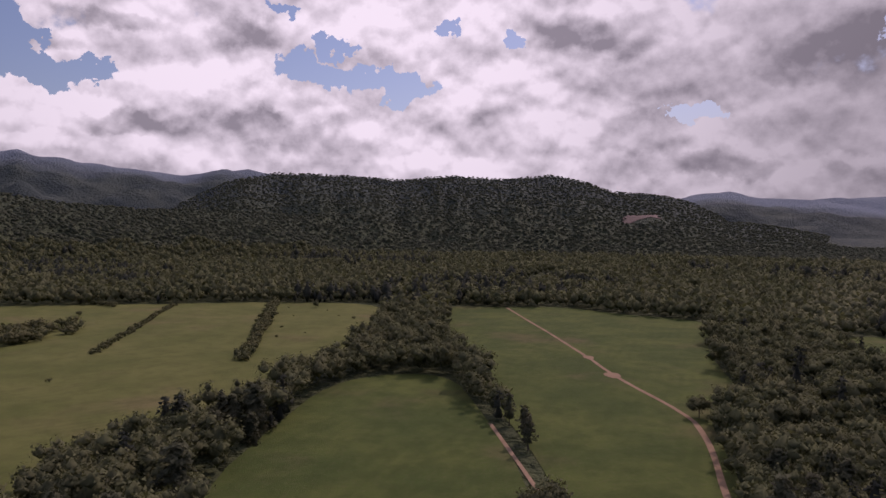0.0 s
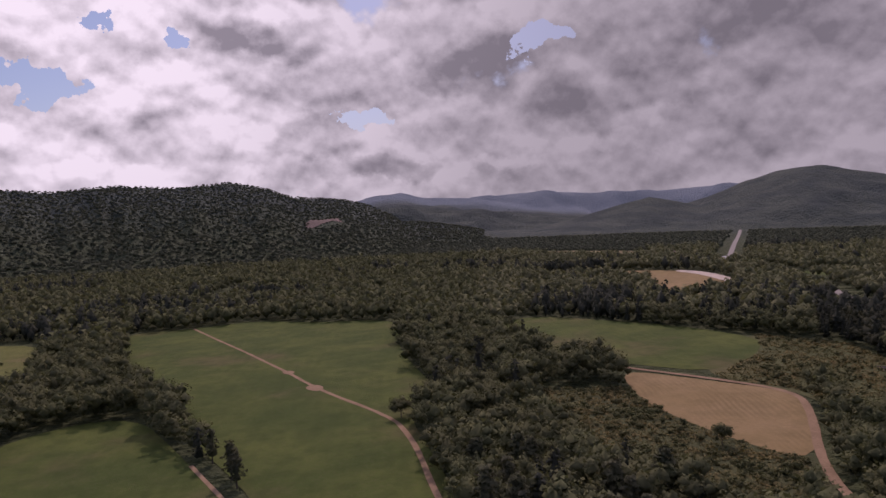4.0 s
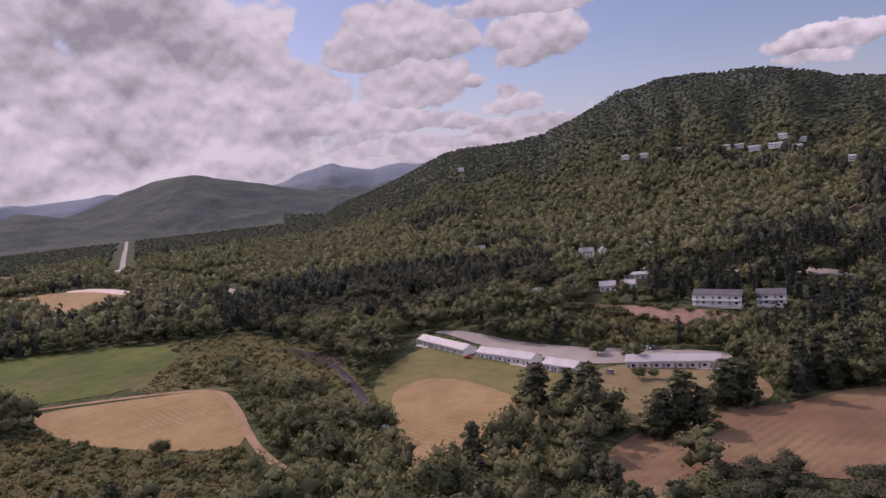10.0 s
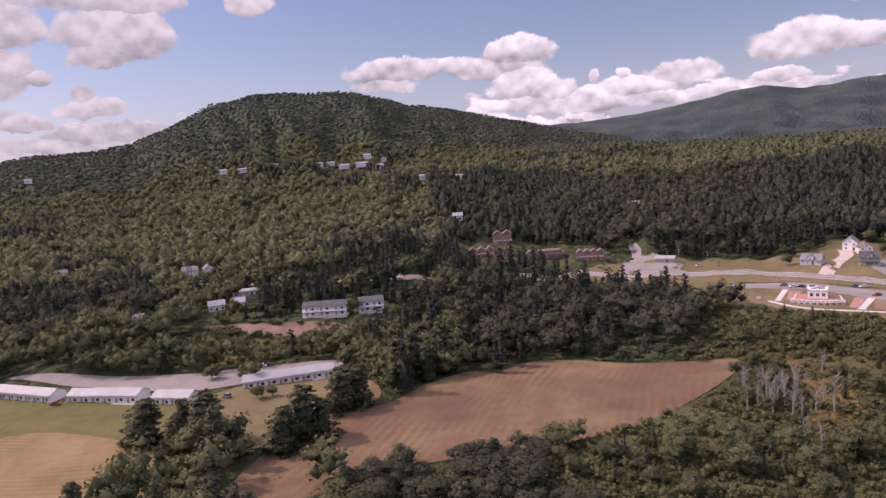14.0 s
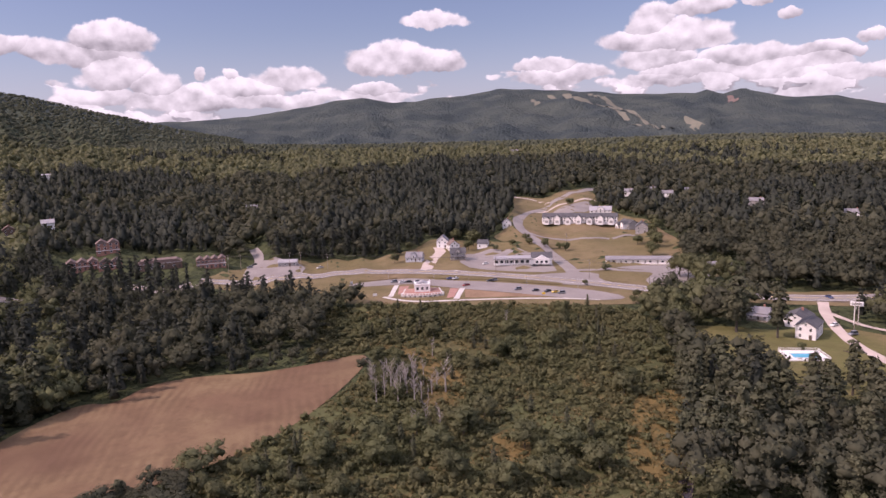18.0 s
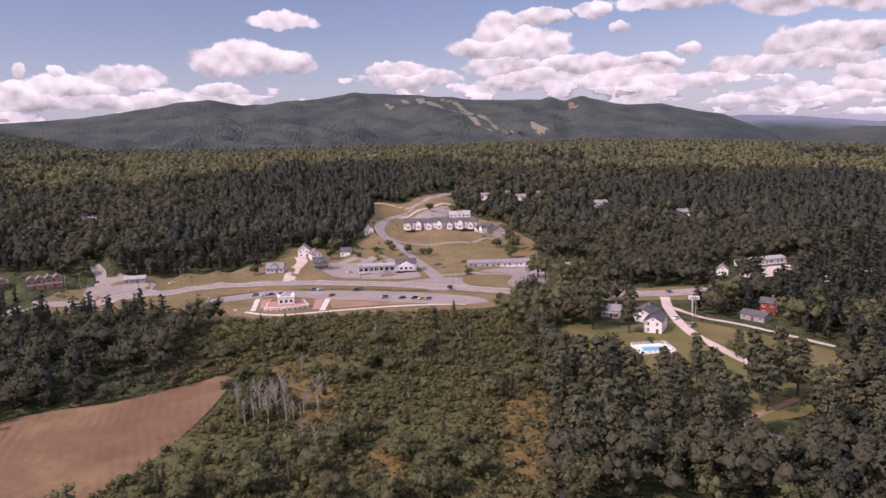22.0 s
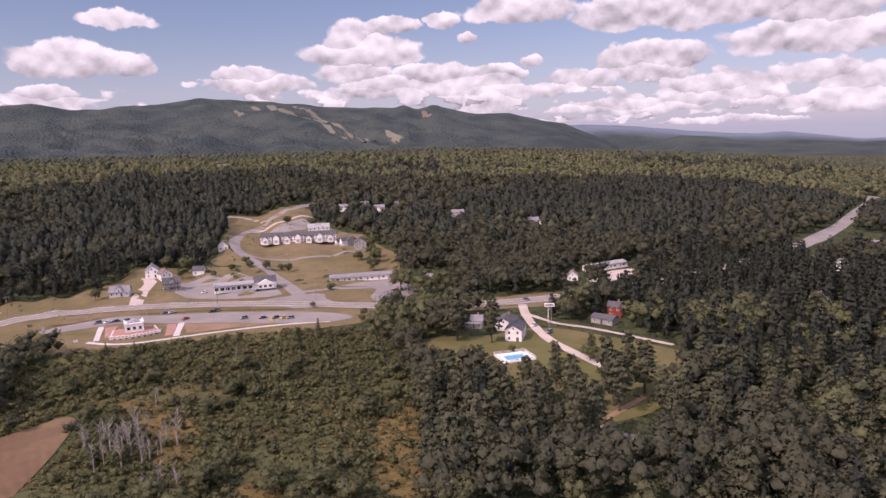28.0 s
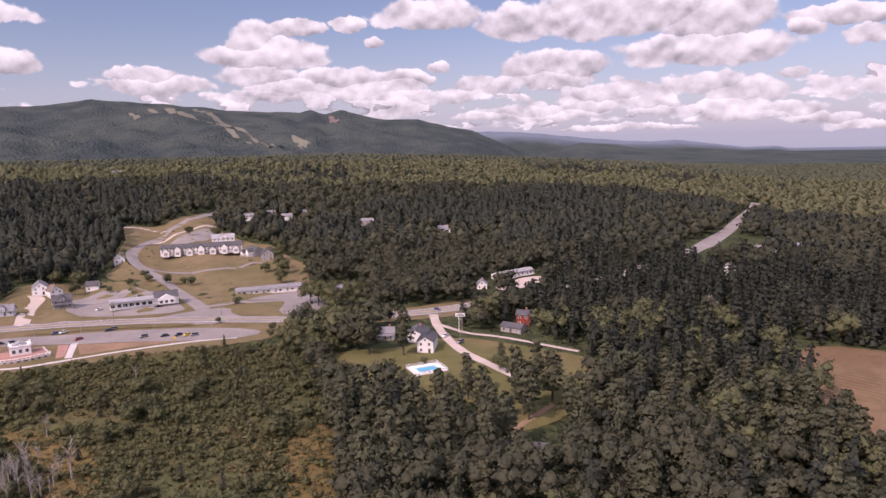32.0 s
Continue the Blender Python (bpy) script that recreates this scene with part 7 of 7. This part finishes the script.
def limb_y(bm, r, half):
    n = 12
    a = [bm.verts.new((math.cos(k * 2 * math.pi / n) * r, -half, math.sin(k * 2 * math.pi / n) * r)) for k in range(n)]
    b = [bm.verts.new((v.co.x, half, v.co.z)) for v in a]
    bm.faces.new(a)
    bm.faces.new(b[::-1])
    for k in range(n):
        bm.faces.new((a[k], b[k], b[(k + 1) % n], a[(k + 1) % n]))


MODELS = {}
COLOURS = ["white", "grey", "black", "white", "grey", "blue", "white", "black", "grey", "red", "grey", "black", "black", "yellow", "grey"]
for k, (x, y) in enumerate(CARS + CARS_E):
    c = COLOURS[k % len(COLOURS)]
    on_road = float(from_line(HIGHWAY, np.array([x]), np.array([y]))[0]) < 8
    turn = 40.0 if on_road else 110.0 + 13 * (k % 3)
    if c in MODELS:
        copy_thing(MODELS[c], pose(x, y, float(lay(x, y)) + 0.33, 0, 0, 180 - turn))
    else:
        MODELS[c] = car(x, y, turn, c, c + " car on the grey asphalt", van=c == "grey")


# ---------------------------------------------------------------- the pool
def pool():
    root = thing("swimming_pool", 62.6, -262, 0, "small blue pool in a white paved deck behind a low fence", "pool", z=float(lay(62.6, -262)))
    root.matrix_basis = pose(62.6, -262, float(lay(62.6, -262)) + 0.1, 0, 0, 32)
    bm = bmesh.new()
    box(bm, (-7.6, -6.2, -0.6), (7.6, -2.6, 0.30))
    box(bm, (-7.6, 3.0, -0.6), (7.6, 6.2, 0.30))
    box(bm, (-7.6, -2.6, -0.6), (-4.6, 3.0, 0.30))
    box(bm, (4.6, -2.6, -0.6), (7.6, 3.0, 0.30))
    deck = part("deck", bm, TRIM, root)
    bm = bmesh.new()
    box(bm, (-4.6, -2.6, -0.6), (4.6, 3.0, 0.12))
    part("water", bm, WATER, root)
    bm = bmesh.new()
    for lo, hi in (((-4.9, -2.9, 0.30), (4.9, -2.6, 0.40)), ((-4.9, 3.0, 0.30), (4.9, 3.3, 0.40)), ((-4.9, -2.6, 0.30), (-4.6, 3.0, 0.40)), ((4.6, -2.6, 0.30), (4.9, 3.0, 0.40))):
        box(bm, lo, hi)
    part("rim", bm, CONCRETE, root)
    for k in range(17):
        for yy in (-6.15, 6.15):
            set_in("fence_post", shared(("fence_post",), lambda bm: box(bm, (-.05, -.05, .3), (.05, .05, 1.4)), TRIM), deck, -7.5 + k * 15 / 16, yy, 0)
    for k in range(1, 13):
        for xx in (-7.55, 7.55):
            set_in("fence_post", shared(("fence_post",), None, TRIM), deck, xx, -6.15 + k * 12.3 / 13, 0)
    for zz in (0.8, 1.35):
        bm = bmesh.new()
        box(bm, (-7.6, -6.19, zz), (7.6, -6.11, zz + 0.08))
        box(bm, (-7.6, 6.11, zz), (7.6, 6.19, zz + 0.08))
        box(bm, (-7.59, -6.11, zz), (-7.51, 6.11, zz + 0.08))
        box(bm, (7.51, -6.11, zz), (7.59, 6.11, zz + 0.08))
        part("fence_rail", bm, TRIM, deck)


pool()


def lounger(x, y, turn, first=None):
    root = new("sun_lounger")
    root.matrix_basis = pose(x, y, float(lay(62.6, -262)) + 0.40, 0, 0, turn)
    tagged(root, "dark sun lounger on the pool deck", "sun lounger", "loungers by the pool")
    bm = bmesh.new()
    box(bm, (-0.95, -0.32, 0.28), (0.45, 0.32, 0.36))
    part("seat", bm, SIDING_GREY, root)
    bm = bmesh.new()
    prism(bm, [(0.45, 0.28), (1.0, 0.72), (0.95, 0.78), (0.40, 0.36)], -0.32, 0.32)
    bmesh.ops.recalc_face_normals(bm, faces=bm.faces)
    part("backrest", bm, SIDING_GREY, root)
    for k in (-0.85, 0.35):
        for s in (-0.28, 0.28):
            set_in("leg", shared(("leg",), lambda bm: box(bm, (-.03, -.03, 0), (.03, .03, .28)), RIM), root, k, s, 0)
    return root


spot = pose(62.6, -262, 0, 0, 0, 32)
seat0 = None
for k in range(6):
    p = spot @ Vector((-6 + k * 2.3, 4.7, 0)) if k < 5 else spot @ Vector((-6.2, -4.2, 0))
    if seat0 is None:
        seat0 = lounger(p.x, p.y, 120)
    else:
        copy_thing(seat0, pose(p.x, p.y, float(lay(62.6, -262)) + 0.40, 0, 0, 115 + k * 7))

# ---------------------------------------------------------------- water, rock and ski runs
ribbon("stream", STREAM_N, 4.0, STREAM, 0.14, "dark purplish stream winding through the marsh", "stream", kind="structure")
sheet("pond", [(352, 222), (346, 198), (339, 178), (317, 163), (308, 171), (325, 186), (338, 206)], STREAM, 0.20, "still grey pond in the marsh", "pond", step=5)
ribbon("stream", [(62, -128), (66, -145), (75, -167), (81, -193), (90, -212), (96, -228)], 4.0, STREAM, 0.12, "dark stream at the marsh's edge", "stream")


def slope_patch(name, line, widths, mat, lift, label, category):
    """A strip running over a hillside, wider and narrower along its way."""
    p = [Vector(q) for q in line]
    verts, faces = [], []
    n = 0
    rows = []
    for i in range(len(p) - 1):
        steps = max(2, int((p[i + 1] - p[i]).length / 25))
        for k in range(steps):
            t = k / steps
            rows.append((p[i].lerp(p[i + 1], t), widths[i] * (1 - t) + widths[i + 1] * t))
    rows.append((p[-1], widths[-1]))
    cols = 7
    for i, (q, w) in enumerate(rows):
        t = (rows[min(i + 1, len(rows) - 1)][0] - rows[max(i - 1, 0)][0]).normalized()
        s = Vector((-t.y, t.x))
        for c in range(cols):
            k = c / (cols - 1) - 0.5
            w2 = w * (1 + 0.25 * math.sin(i * 2.1 + c))
            v = q + s * w2 * k
            verts.append((v.x, v.y, float(lay(v.x, v.y)) + lift))
    for i in range(len(rows) - 1):
        for c in range(cols - 1):
            a = i * cols + c
            faces.append((a, a + cols, a + cols + 1, a + 1))
    return tagged(mesh_object(name, verts, faces, mat, True), label, category, kind="structure")


slope_patch("ski_run", [(1850, -3260), (1650, -3030), (1520, -3020), (1355, -2880), (1080, -2655)], (40, 60, 34, 26, 20), SKI, 1.5, "pale grassy ski run down the far mountain", "ski run")
slope_patch("ski_run", [(1760, -3360), (1545, -3150), (1310, -2935), (1040, -2665)], (30, 44, 22, 18), SKI, 1.5, "pale grassy ski run down the far mountain", "ski run")
slope_patch("ski_run", [(1920, -3200), (1760, -3100), (1690, -3010)], (24, 46, 20), SKI, 1.5, "pale grassy ski run down the far mountain", "ski run")
slope_patch("ski_run", [(1905, -3010), (1826, -2934)], (20, 26), SKI, 1.5, "pale grassy ski run down the far mountain", "ski run")
slope_patch("ski_run", [(1075, -2895), (1030, -2850), (985, -2815)], (14, 44, 40), SKI, 1.5, "pale open slope at the ski hill's foot", "ski run")
slope_patch("rock_face", [(1112, -3605), (1060, -3480), (1005, -3348)], (20, 50, 20), ROCK, 1.5, "bare rock slab on the far ridge", "cliff")
slope_patch("rock_face", [(560, 2075), (590, 2110), (640, 2095), (660, 2050)], (20, 75, 80, 25), ROCK, 2.0, "reddish bare rock cliff on the wooded mountain", "cliff")
# spoil heaps and a passing place on the field track
for x, y, w in ((89, 408, 3.2), (92, 362, 4.2)):
    sheet("bare_patch", [(x + math.cos(k) * w * (1.1 + 0.2 * math.sin(3 * k)), y + math.sin(k) * w * 1.7) for k in (0, 0.8, 1.6, 2.4, 3.1, 3.9, 4.7, 5.5)], SOIL, 0.17, "bare reddish soil beside the field track", "bare patch", step=4)
